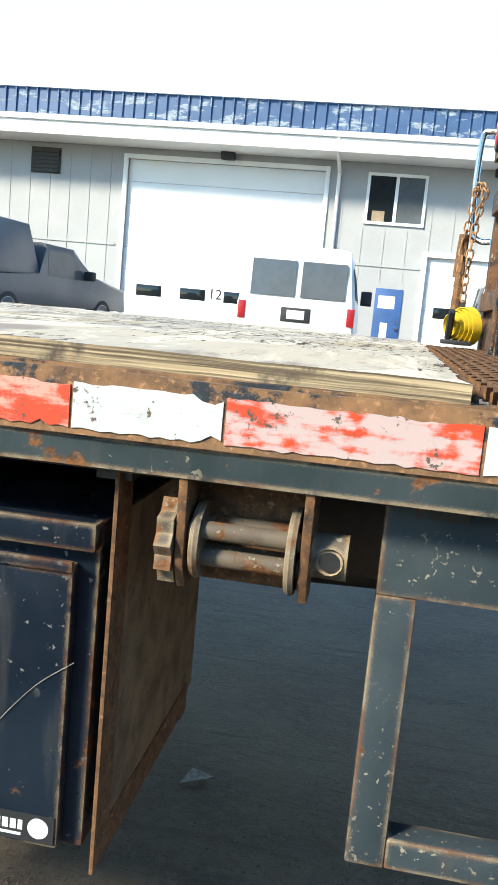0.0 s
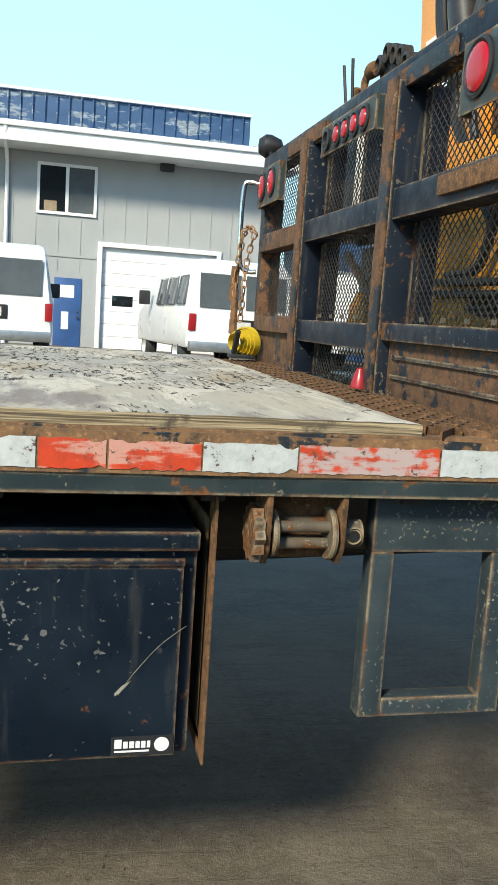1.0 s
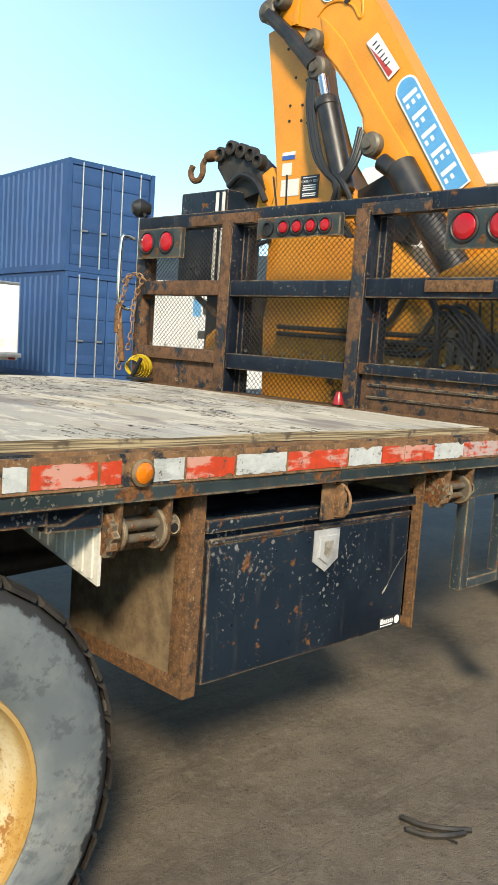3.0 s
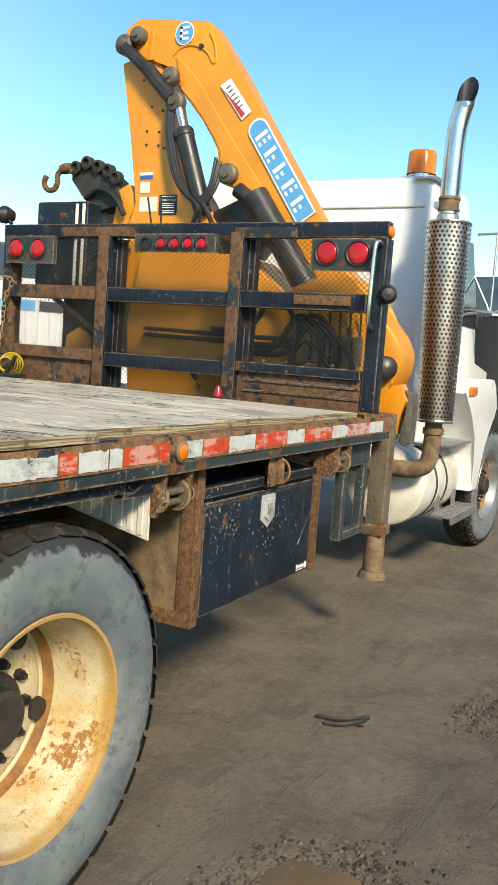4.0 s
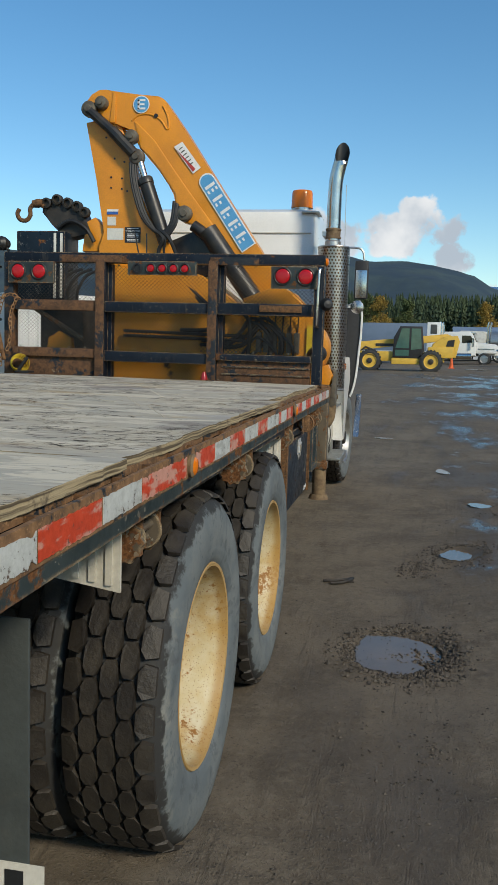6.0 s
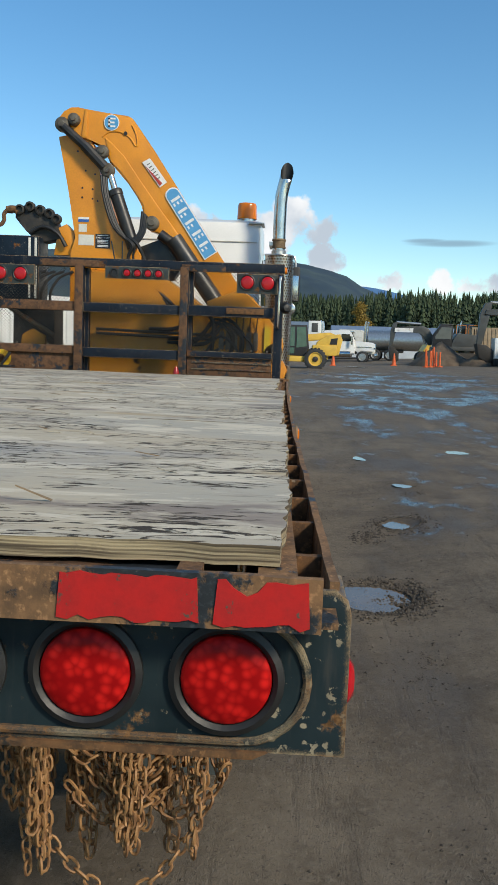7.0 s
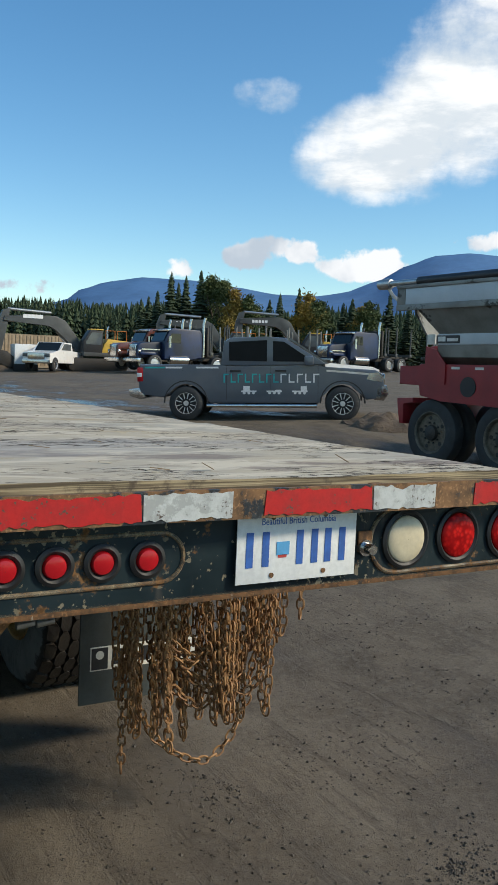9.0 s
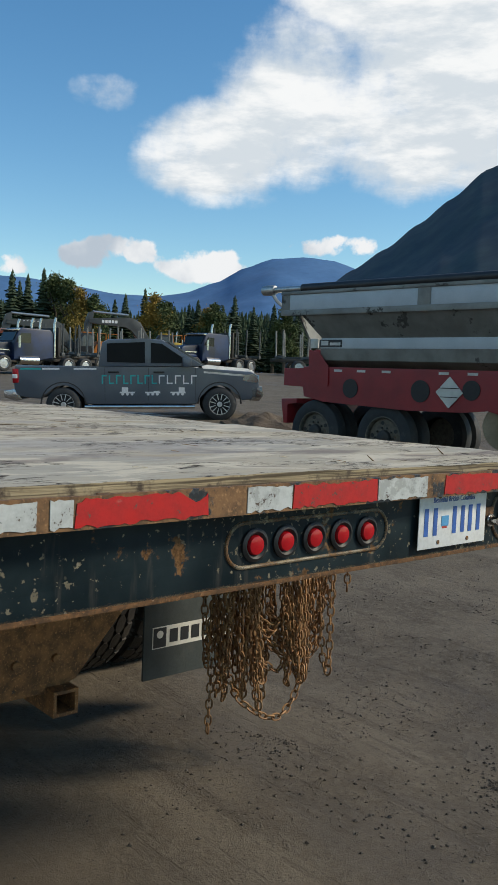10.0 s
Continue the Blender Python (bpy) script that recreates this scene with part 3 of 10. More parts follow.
M["leaf_green"] = surf("leaf_green", (0.045, 0.072, 0.022), (0.088, 0.105, 0.030), 0.3, 0.9, bump=0, fine=1.5)
M["bark"] = surf("bark", (0.09, 0.07, 0.05), None, 3, 0.9)
# aerial haze is put into the far range's base colour as blue
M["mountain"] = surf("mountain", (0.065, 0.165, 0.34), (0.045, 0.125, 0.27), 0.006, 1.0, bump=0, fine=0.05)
# wooded slopes, with the blue of distance tinted into their base colours
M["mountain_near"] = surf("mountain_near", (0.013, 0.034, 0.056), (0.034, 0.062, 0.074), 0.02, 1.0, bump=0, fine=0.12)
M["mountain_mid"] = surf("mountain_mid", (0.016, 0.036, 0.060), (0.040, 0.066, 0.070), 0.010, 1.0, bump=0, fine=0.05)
M["shed_roof"] = surf("shed_roof", (0.16, 0.21, 0.30), (0.13, 0.18, 0.26), 1, 0.5, bump=0.05)
M["wood_log"] = surf("wood_log", (0.24, 0.17, 0.10), None, 6, 0.9)
M["tint_glass"] = surf("tint_glass", (0.008, 0.010, 0.013), (0.006, 0.008, 0.010), 2.0, 0.25, bump=0.0, rvar=0.04)
M["tint_glass"].node_tree.nodes["Principled BSDF"].inputs["Specular IOR Level"].default_value = 0.12
# ---- mesh helpers


def mesh_of(bm, name):
    bmesh.ops.recalc_face_normals(bm, faces=bm.faces)
    me = bpy.data.meshes.new(name)
    bm.to_mesh(me)
    bm.free()
    return me


def smooth_by(me, deg=35):
    for p in me.polygons:
        p.use_smooth = True
    me.set_sharp_from_angle(angle=radians(deg))


def part(name, bm, material, parent=None, label="", smooth=True):
    """One mesh object out of a bmesh, under a thing or a part."""
    me = mesh_of(bm, name)
    if smooth:
        smooth_by(me)
    for mt in material if isinstance(material, (list, tuple)) else (material,):
        me.materials.append(M[mt])
    ob = new(name, me)
    if parent:
        ob.parent = parent
    if label:
        ob["label"] = label
    return ob


def thing(name, label, category, m=None, group="", kind=""):
    ob = new(name)
    ob.empty_display_size = 0.1
    if m is not None:
        ob.matrix_world = m
    return tagged(ob, label, category, group, kind)


def solo(name, bm, material, label, category, m=None, group="", kind=""):
    ob = part(name, bm, material)
    if m is not None:
        ob.matrix_world = m
    return tagged(ob, label, category, group, kind)


def B():
    return bmesh.new()


def box(bm, x0, x1, y0, y1, z0, z1, bev=0.0, m=None, mat=0):
    r = bmesh.ops.create_cube(bm, size=1.0)
    vs = r["verts"]
    for v in vs:
        v.co = Vector(((x0 + x1) / 2 + v.co.x * abs(x1 - x0), (y0 + y1) / 2 + v.co.y * abs(y1 - y0), (z0 + z1) / 2 + v.co.z * abs(z1 - z0)))
    fs = {f for v in vs for f in v.link_faces}
    for f in fs:
        f.material_index = mat
    if bev:
        es = list({e for v in vs for e in v.link_edges})
        r = bmesh.ops.bevel(bm, geom=es, offset=bev, segments=2, affect="EDGES", profile=0.6)
        vs = list({v for f in r["faces"] for v in f.verts} | {v for v in vs if v.is_valid})
        for f in r["faces"]:
            f.material_index = mat
    if m is not None:
        bmesh.ops.transform(bm, matrix=m, verts=vs)
    return bm


def axis_matrix(p, q):
    p, q = Vector(p), Vector(q)
    return Matrix.Translation((p + q) / 2) @ (q - p).to_track_quat("Z", "Y").to_matrix().to_4x4(), (q - p).length


def cyl(bm, p, q, r, r2=None, n=16, mat=0, caps=True):
    m, ln = axis_matrix(p, q)
    o = bmesh.ops.create_cone(bm, cap_ends=caps, segments=n, radius1=r, radius2=r if r2 is None else r2, depth=ln, matrix=m)
    for f in {f for v in o["verts"] for f in v.link_faces}:
        f.material_index = mat
    return bm


def ring(bm, c, axis, profile, n=32, mat=0, closed=False):
    """A lathe: profile of (radius, offset along axis) turned round axis through c."""
    q = Vector(axis).to_track_quat("Z", "Y")
    rows = []
    for i in range(n):
        a = 2 * math.pi * i / n
        rows.append([bm.verts.new(Vector(c) + q @ Vector((r * math.cos(a), r * math.sin(a), h))) for r, h in profile])
    k = len(profile)
    for i in range(n):
        a, b = rows[i], rows[(i + 1) % n]
        for j in range(k if closed else k - 1):
            f = bm.faces.new((a[j], b[j], b[(j + 1) % k], a[(j + 1) % k]))
            f.material_index = mat
    return bm


def tube(bm, pts, r, n=8, mat=0, closed=False):
    """A round bar along points."""
    pts = [Vector(p) for p in pts]
    rows = []
    up = None
    k = len(pts)
    for i, p in enumerate(pts):
        a = pts[(i - 1) % k] if closed or i else p
        b = pts[(i + 1) % k] if closed or i < k - 1 else p
        d = (b - a).normalized()
        if up is None:
            up = d.orthogonal().normalized()
        up = (up - d * up.dot(d)).normalized()
        side = d.cross(up)
        rows.append([bm.verts.new(p + (up * math.cos(t) + side * math.sin(t)) * r) for t in (2 * math.pi * j / n for j in range(n))])
    for i in range(k if closed else k - 1):
        a, b = rows[i], rows[(i + 1) % k]
        for j in range(n):
            bm.faces.new((a[j], a[(j + 1) % n], b[(j + 1) % n], b[j])).material_index = mat
    if not closed:
        bm.faces.new(rows[0][::-1]).material_index = mat
        bm.faces.new(rows[-1]).material_index = mat
    return bm


def arc(pts, steps=6):
    """Points of a smooth line through pts."""
    pts = [Vector(p) for p in pts]
    o = []
    for i in range(len(pts) - 1):
        p0, p1, p2, p3 = pts[max(i - 1, 0)], pts[i], pts[i + 1], pts[min(i + 2, len(pts) - 1)]
        for s in range(steps):
            t = s / steps
            o.append(0.5 * (2 * p1 + (p2 - p0) * t + (2 * p0 - 5 * p1 + 4 * p2 - p3) * t * t + (3 * p1 - p0 - 3 * p2 + p3) * t ** 3))
    return o + [pts[-1]]


def prism(bm, outline, axis, a, b, bev=0.0, mat=0, m=None):
    """A flat outline, extruded along an axis from a to b. For 'y' the outline is (x, z), for 'x' (y, z), for 'z' (x, y)."""
    def at(p, h):
        return {"x": (h, p[0], p[1]), "y": (p[0], h, p[1]), "z": (p[0], p[1], h)}[axis]
    lo, hi = [bm.verts.new(at(p, a)) for p in outline], [bm.verts.new(at(p, b)) for p in outline]
    n = len(outline)
    fs = [bm.faces.new(lo), bm.faces.new(hi[::-1])] + [bm.faces.new((lo[i], hi[i], hi[(i + 1) % n], lo[(i + 1) % n])) for i in range(n)]
    for f in fs:
        f.material_index = mat
    vs = lo + hi
    if bev:
        es = list({e for f in fs[:2] for e in f.edges})
        r = bmesh.ops.bevel(bm, geom=es, offset=bev, segments=2, affect="EDGES", profile=0.6)
        for f in r["faces"]:
            f.material_index = mat
        vs = list({v for f in r["faces"] for v in f.verts} | {v for v in vs if v.is_valid})
    if m is not None:
        bmesh.ops.transform(bm, matrix=m, verts=vs)
    return bm


def lettering(name, words, size, m, material, parent, depth=0.0008, stretch=1.0, align="CENTER"):
    """Raised letters in the built-in font, as a mesh, at the pose m (x along the line, y up)."""
    cu = bpy.data.curves.new(name, "FONT")
    cu.body, cu.size, cu.extrude, cu.align_x, cu.align_y = words, size, depth, align, "CENTER"
    cu.resolution_u = 3
    ob = bpy.data.objects.new(name, cu)
    scene.collection.objects.link(ob)
    dg = bpy.context.evaluated_depsgraph_get()
    me = bpy.data.meshes.new_from_object(ob.evaluated_get(dg))
    bpy.data.objects.remove(ob)
    bpy.data.curves.remove(cu)
    me.transform(m @ Matrix.Diagonal((stretch, 1, 1, 1)))
    me.materials.clear()
    me.materials.append(M[material])
    o = new(name, me)
    if parent:
        o.parent = parent
    return o


def facing(p, right, up=(0, 0, 1)):
    """A pose at p whose x runs along right and whose y runs along up."""
    r, u = Vector(right).normalized(), Vector(up).normalized()
    n = r.cross(u)
    m = Matrix((r, u, n)).transposed().to_4x4()
    m.translation = p
    return m


TR = Matrix.Translation((0, 1, 1.25)) @ pose(0, 0, 0, 0.55) @ Matrix.Translation((0, -1, -1.25))   # the truck leans a little
# ---- ground


def sm(t):
    t = min(1.0, max(0.0, t))
    return t * t * (3 - 2 * t)


def ground_z(x, y):
    """The yard: flat round the truck, rising gently on all sides."""
    k = sm((7 - x) / 5)
    d = math.hypot(max(-9 - x, 0, x - 6), max(-2.5 - 6 * k - y, 0, y - 6))
    near = 1 - sm((math.hypot(x + 3, y - 1) - 6) / 8)
    dip = near * (0.07 * sm((0.3 - y) / 1.5) - 0.058 * sm((y + 0.5) / 1.0))
    mound = 0.10 * math.exp(-((x - 3.7) / 1.4) ** 2 - ((y - 2.0) / 1.7) ** 2)
    return dip + mound + 0.30 * sm(d / 9) + 0.32 * sm((y - 6) / 8) + min(1.3, 0.035 * max(0.0, -y - 3 - 6 * k)) + min(0.5, 0.006 * max(0.0, x - 15))


PUDDLES = [(-1.81, 0.35, 0.30, 0.25, 0.05), (0.44, -0.09, 0.2, 0.15, 0.03), (2.55, -0.4, 0.16, 0.13, 0.022), (5.27, -0.13, 0.22, 0.14, 0.022), (6.8, -0.45, 0.26, 0.2, 0.025), (6.1, -1.7, 0.2, 0.24, 0.025), (4.25, -2.76, 0.2, 0.2, 0.02), (9.2, -1.8, 0.24, 0.26, 0.02), (8.58, -4.2, 0.3, 0.34, 0.025), (9.0, 0.84, 0.3, 0.26, 0.02), (0.0, -1.8, 0.2, 0.16, 0.02), (51.5, -4.3, 1.6, 1.4, 0.03)]


def ground_h(x, y):
    h = ground_z(x, y)
    r = math.hypot(x + 3, y - 1)
    if r < 60:
        h += noise.noise((x * 0.5, y * 0.7, 2.0)) * 0.014 + noise.noise((x * 2.1, y * 2.1, 5.0)) * 0.009
        if r < 12:
            h += noise.noise((x * 7, y * 7, 1.0)) * 0.005 + noise.noise((x * 18, y * 18, 3.0)) * 0.0025
    for px, py, a, c, d in PUDDLES:
        q = math.hypot((x - px) / a, (y - py) / c)
        if q < 2.2:
            h -= d * math.exp(-q ** 4) - 0.012 * math.exp(-((q - 1.35) / 0.3) ** 2)
    return h


def axis_steps(c, fine, near, far):
    out, p, s = [0.0], 0.0, fine
    while p < far:
        s = fine if p < near else s * 1.16
        p += s
        out.append(p)
    return np.array([-v for v in out[:0:-1]] + out) + c


gx, gy = axis_steps(-3.0, 0.07, 6.0, 3500), axis_steps(0.2, 0.07, 4.2, 3500)
gv = [(x, y, ground_h(x, y)) for y in gy for x in gx]
nx, ny = len(gx), len(gy)
gf = [(j * nx + i, j * nx + i + 1, (j + 1) * nx + i + 1, (j + 1) * nx + i) for j in range(ny - 1) for i in range(nx - 1)]
gm = bpy.data.meshes.new("ground")
gm.from_pydata(gv, [], gf)
for p in gm.polygons:
    p.use_smooth = True


def dirt_material():
    m = bpy.data.materials.new("wet_dirt")
    m.use_nodes = True
    t = m.node_tree
    b = t.nodes["Principled BSDF"]
    L = t.links.new
    co = t.nodes.new("ShaderNodeTexCoord")

    def tex(sc, det, ro=0.6, st=(1, 1, 1)):
        mp = t.nodes.new("ShaderNodeMapping")
        mp.inputs["Scale"].default_value = st
        L(co.outputs["Object"], mp.inputs["Vector"])
        n = t.nodes.new("ShaderNodeTexNoise")
        n.inputs["Scale"].default_value, n.inputs["Detail"].default_value, n.inputs["Roughness"].default_value = sc, det, ro
        L(mp.outputs[0], n.inputs["Vector"])
        return n.outputs["Fac"]

    def rng(src, a, c, lo=0.0, hi=1.0):
        r = t.nodes.new("ShaderNodeMapRange")
        r.interpolation_type = "SMOOTHSTEP"
        for k, v in zip(("From Min", "From Max", "To Min", "To Max"), (a, c, lo, hi)):
            r.inputs[k].default_value = v
        L(src, r.inputs["Value"])
        return r.outputs["Result"]

    def mix(f, a, c):
        n = t.nodes.new("ShaderNodeMix")
        n.data_type = "RGBA"
        L(f, n.inputs[0])
        for s, v in ((n.inputs[6], a), (n.inputs[7], c)):
            if isinstance(v, tuple):
                s.default_value = (*v, 1)
            else:
                L(v, s)
        return n.outputs[2]

    def math_(op, a, c):
        n = t.nodes.new("ShaderNodeMath")
        n.operation = op
        for s, v in zip(n.inputs, (a, c)):
            if isinstance(v, float):
                s.default_value = v
            else:
                L(v, s)
        return n.outputs[0]

    def turned(sc, det, ro, st, deg):
        mp = t.nodes.new("ShaderNodeMapping")
        mp.inputs["Scale"].default_value = st
        mp.inputs["Rotation"].default_value = (0, 0, radians(deg))
        L(co.outputs["Object"], mp.inputs["Vector"])
        n = t.nodes.new("ShaderNodeTexNoise")
        n.inputs["Scale"].default_value, n.inputs["Detail"].default_value, n.inputs["Roughness"].default_value = sc, det, ro
        L(mp.outputs[0], n.inputs["Vector"])
        return n.outputs["Fac"]

    def cells(sc):
        n = t.nodes.new("ShaderNodeTexVoronoi")
        n.inputs["Scale"].default_value = sc
        L(co.outputs["Object"], n.inputs["Vector"])
        sx = t.nodes.new("ShaderNodeSeparateColor")
        L(n.outputs["Color"], sx.inputs[0])
        return n.outputs["Distance"], sx.outputs[0], sx.outputs[1]

    big, mid, fine, grit = tex(0.35, 5), tex(2.2, 6), tex(22, 6, 0.7), tex(130, 4, 0.7)
    # packed dirt in a drier and a damper tone, with a dusty bloom
    col = mix(rng(mid, 0.36, 0.64), (0.142, 0.115, 0.083), (0.093, 0.075, 0.054))
    col = mix(rng(tex(0.9, 6, 0.7), 0.47, 0.66), col, (0.158, 0.131, 0.098))
    col = mix(rng(fine, 0.44, 0.68, 0.0, 0.75), col, (0.171, 0.143, 0.108))
    col = mix(rng(tex(60, 5, 0.7), 0.56, 0.66, 0.0, 0.8), col, (0.05, 0.040, 0.031))
    # stretches of loose grit along the wheel tracks
    tracks = tex(1.0, 5, 0.6, (0.22, 1.6, 1))
    loose = rng(math_("MAXIMUM", turned(1.1, 7, 0.72, (0.5, 1.9, 1), 24), turned(0.8, 7, 0.72, (1.7, 0.6, 1), -14)), 0.545, 0.64)
    d1, c1, k1 = cells(75)
    d2, c2, k2 = cells(190)
    peb = math_("MULTIPLY", math_("MULTIPLY", rng(d1, 0.46, 0.30), rng(k1, 0.50, 0.56)), loose)
    sand = math_("MULTIPLY", rng(d2, 0.5, 0.28), rng(k2, 0.35, 0.6))
    col = mix(math_("MULTIPLY", sand, 0.5), col, mix(c2, (0.052, 0.043, 0.034), (0.215, 0.185, 0.148)))
    col = mix(math_("MULTIPLY", loose, 0.38), col, (0.062, 0.051, 0.040))
    col = mix(peb, col, mix(c1, (0.040, 0.034, 0.028), (0.185, 0.160, 0.130)))
    # faint tyre ruts, and the wet sheet out in the yard
    sp = t.nodes.new("ShaderNodeSeparateXYZ")
    L(co.outputs["Object"], sp.inputs[0])
    rut = rng(math_("MAXIMUM", tex(1.0, 6, 0.65, (1.2, 8, 1)), turned(1.0, 6, 0.65, (1.0, 11, 1), 31)), 0.55, 0.68)
    col = mix(math_("MULTIPLY", rut, 0.3), col, (0.058, 0.047, 0.036))
    region = math_("MULTIPLY", math_("MULTIPLY", rng(sp.outputs[0], 3.0, 14.0), rng(sp.outputs[0], 48.0, 36.0)), math_("MULTIPLY", rng(sp.outputs[1], -12.0, -5.0), rng(sp.outputs[1], 3.0, -1.0)))
    sheet = rng(math_("ADD", math_("MULTIPLY", tex(0.55, 7, 0.68, (0.6, 1.3, 1)), 0.85), math_("MULTIPLY", region, 0.17)), 0.485, 0.69)
    sheet = math_("MULTIPLY", sheet, rng(region, 0.02, 0.3))
    front = math_("MULTIPLY", math_("MULTIPLY", rng(sp.outputs[0], -3.2, -1.6), rng(sp.outputs[0], 16.0, 9.0)), math_("MULTIPLY", rng(sp.outputs[1], -9.0, -5.0), rng(sp.outputs[1], 0.7, -0.2)))
    sheen = math_("MULTIPLY", rng(turned(1.15, 7, 0.66, (0.8, 1.5, 1), 12), 0.49, 0.70), front)
    damp = rng(math_("ADD", math_("MULTIPLY", big, 0.55), math_("MULTIPLY", tracks, 0.45)), 0.49, 0.60)
    # band beneath the truck: damp, and darkened where its shade falls
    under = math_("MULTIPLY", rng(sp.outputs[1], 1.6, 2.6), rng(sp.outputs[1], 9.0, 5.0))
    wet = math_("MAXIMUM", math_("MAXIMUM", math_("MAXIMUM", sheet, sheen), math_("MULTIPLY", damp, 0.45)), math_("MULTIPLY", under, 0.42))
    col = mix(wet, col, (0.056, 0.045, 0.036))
    L(col, b.inputs["Base Color"])
    L(rng(math_("SUBTRACT", wet, math_("MULTIPLY", grit, 0.12)), 0.0, 0.9, 0.9, 0.24), b.inputs["Roughness"])
    b.inputs["Specular IOR Level"].default_value = 0.34
    bp = t.nodes.new("ShaderNodeBump")
    bp.inputs["Distance"].default_value = 0.016
    L(rng(wet, 0.2, 0.9, 0.75, 0.1), bp.inputs["Strength"])
    hgt = math_("ADD", math_("ADD", math_("MULTIPLY", fine, 0.8), math_("MULTIPLY", grit, 0.3)), math_("MULTIPLY", rut, -0.22))
    hgt = math_("ADD", hgt, math_("ADD", math_("MULTIPLY", peb, 0.42), math_("MULTIPLY", sand, 0.12)))
    L(hgt, bp.inputs["Height"])
    L(bp.outputs[0], b.inputs["Normal"])
    return m


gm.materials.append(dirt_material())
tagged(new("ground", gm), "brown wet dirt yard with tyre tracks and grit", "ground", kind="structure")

M["water"] = surf("water", (0.16, 0.115, 0.072), (0.12, 0.088, 0.056), 3, 0.09, bump=0.02, rvar=0.02, bump_dist=0.001)
random.seed(31)
for px, py, a, c, d in PUDDLES:
    b = B()
    vs = []
    for i in range(130):
        t = 2 * math.pi * i / 130
        k = 1.0 + 0.2 * noise.noise((math.cos(t) * 1.6 + px, math.sin(t) * 1.6, py)) + 0.1 * noise.noise((math.cos(t) * 5 + px, math.sin(t) * 5, py)) + 0.06 * noise.noise((math.cos(t) * 14 + px, math.sin(t) * 14, py))
        vs.append(b.verts.new((px + a * k * math.cos(t), py + c * k * math.sin(t), ground_z(px, py) - 0.010)))
    b.faces.new(vs)
    solo("puddle", b, "water", "shallow muddy puddle on the dirt", "puddle", kind="structure")


def gravel(name, count, spots, label, sizes, seed, patchy=False):
    """Loose stones strewn over the dirt, thicker round the given spots."""
    r = random.Random(seed)
    v, f = [], []
    oct_ = ((1, 0, 0), (0, 1, 0), (-1, 0, 0), (0, -1, 0), (0, 0, 1), (0, 0, -1))
    tri = ((0, 1, 4), (1, 2, 4), (2, 3, 4), (3, 0, 4), (1, 0, 5), (2, 1, 5), (3, 2, 5), (0, 3, 5))
    for k in range(count):
        x0, y0, a, c, lo, hi = spots[r.randrange(len(spots))]
        t, q = r.uniform(0, 6.283), lo + (hi - lo) * r.random() ** 1.6
        x, y = x0 + a * q * math.cos(t), y0 + c * q * math.sin(t)
        if patchy and noise.noise((x * 1.1 + y * 0.5, y * 2.3 - x * 0.4, 7.0)) < r.uniform(-0.25, 0.45):
            continue
        sz = sizes[0] + (sizes[1] - sizes[0]) * r.random() ** 3
        n = len(v)
        rot = r.uniform(0, 6.283)
        cs, sn = math.cos(rot), math.sin(rot)
        z = max(ground_h(x, y), ground_z(x, y) - 0.016)
        for ox, oy, oz in oct_:
            ox, oy, oz = ox * sz * r.uniform(0.7, 1.3), oy * sz * r.uniform(0.6, 1.1), oz * sz * r.uniform(0.4, 0.8)
            v.append((x + ox * cs - oy * sn, y + ox * sn + oy * cs, z + sz * 0.15 + oz))
        f += [tuple(n + i for i in q3) for q3 in tri]
    me = bpy.data.meshes.new(name)
    me.from_pydata(v, [], f)
    me.materials.append(M["stone"])
    return tagged(new(name, me), label, "gravel", kind="stuff")


def stone_material():
    n = Nodes("stone")
    isl = n.t.nodes.new("ShaderNodeNewGeometry").outputs["Random Per Island"]
    col = n.mix(n.ramp(isl, 0.1, 0.95), (0.022, 0.019, 0.016), (0.100, 0.084, 0.066))
    col = n.mix(n.ramp(n.noise(150, 3), 0.45, 0.65, 0.0, 0.6), col, (0.075, 0.06, 0.045))
    return n.done(col, 0.7, spec=0.35)


M["stone"] = stone_material()
gravel("gravel", 5200, [(-1.81, 0.35, 0.30, 0.25, 0.93, 1.45), (-1.81, 0.35, 0.30, 0.25, 0.96, 1.3), (-1.86, 0.33, 0.30, 0.25, 1.0, 1.8), (-2.02, 0.32, 0.22, 0.24, 0.5, 1.5), (0.44, -0.09, 0.25, 0.18, 1.0, 2.0), (0.0, 0.25, 0.22, 0.12, 0.0, 1.5)], "dark gravel round the puddles", (0.003, 0.017), 5)
gravel("puddle_stones", 70, [(-1.85, 0.36, 0.27, 0.22, 0.1, 1.0)], "dark wet stones lying in the muddy puddle", (0.006, 0.018), 9)
gravel("loose_grit", 26000, [(-3.0, 0.2, 6.5, 2.2, 0.0, 1.0), (-5.0, -0.8, 3.0, 1.8, 0.0, 1.0), (-5.2, 1.2, 0.9, 0.7, 0.0, 1.2), (-6.0, 0.8, 3.0, 3.0, 0.0, 1.0), (2.0, -0.5, 6.0, 2.5, 0.0, 1.0), (-7.0, -0.5, 2.5, 2.5, 0.0, 1.0)], "loose grit and pebbles on the dirt", (0.0022, 0.011), 6, True)
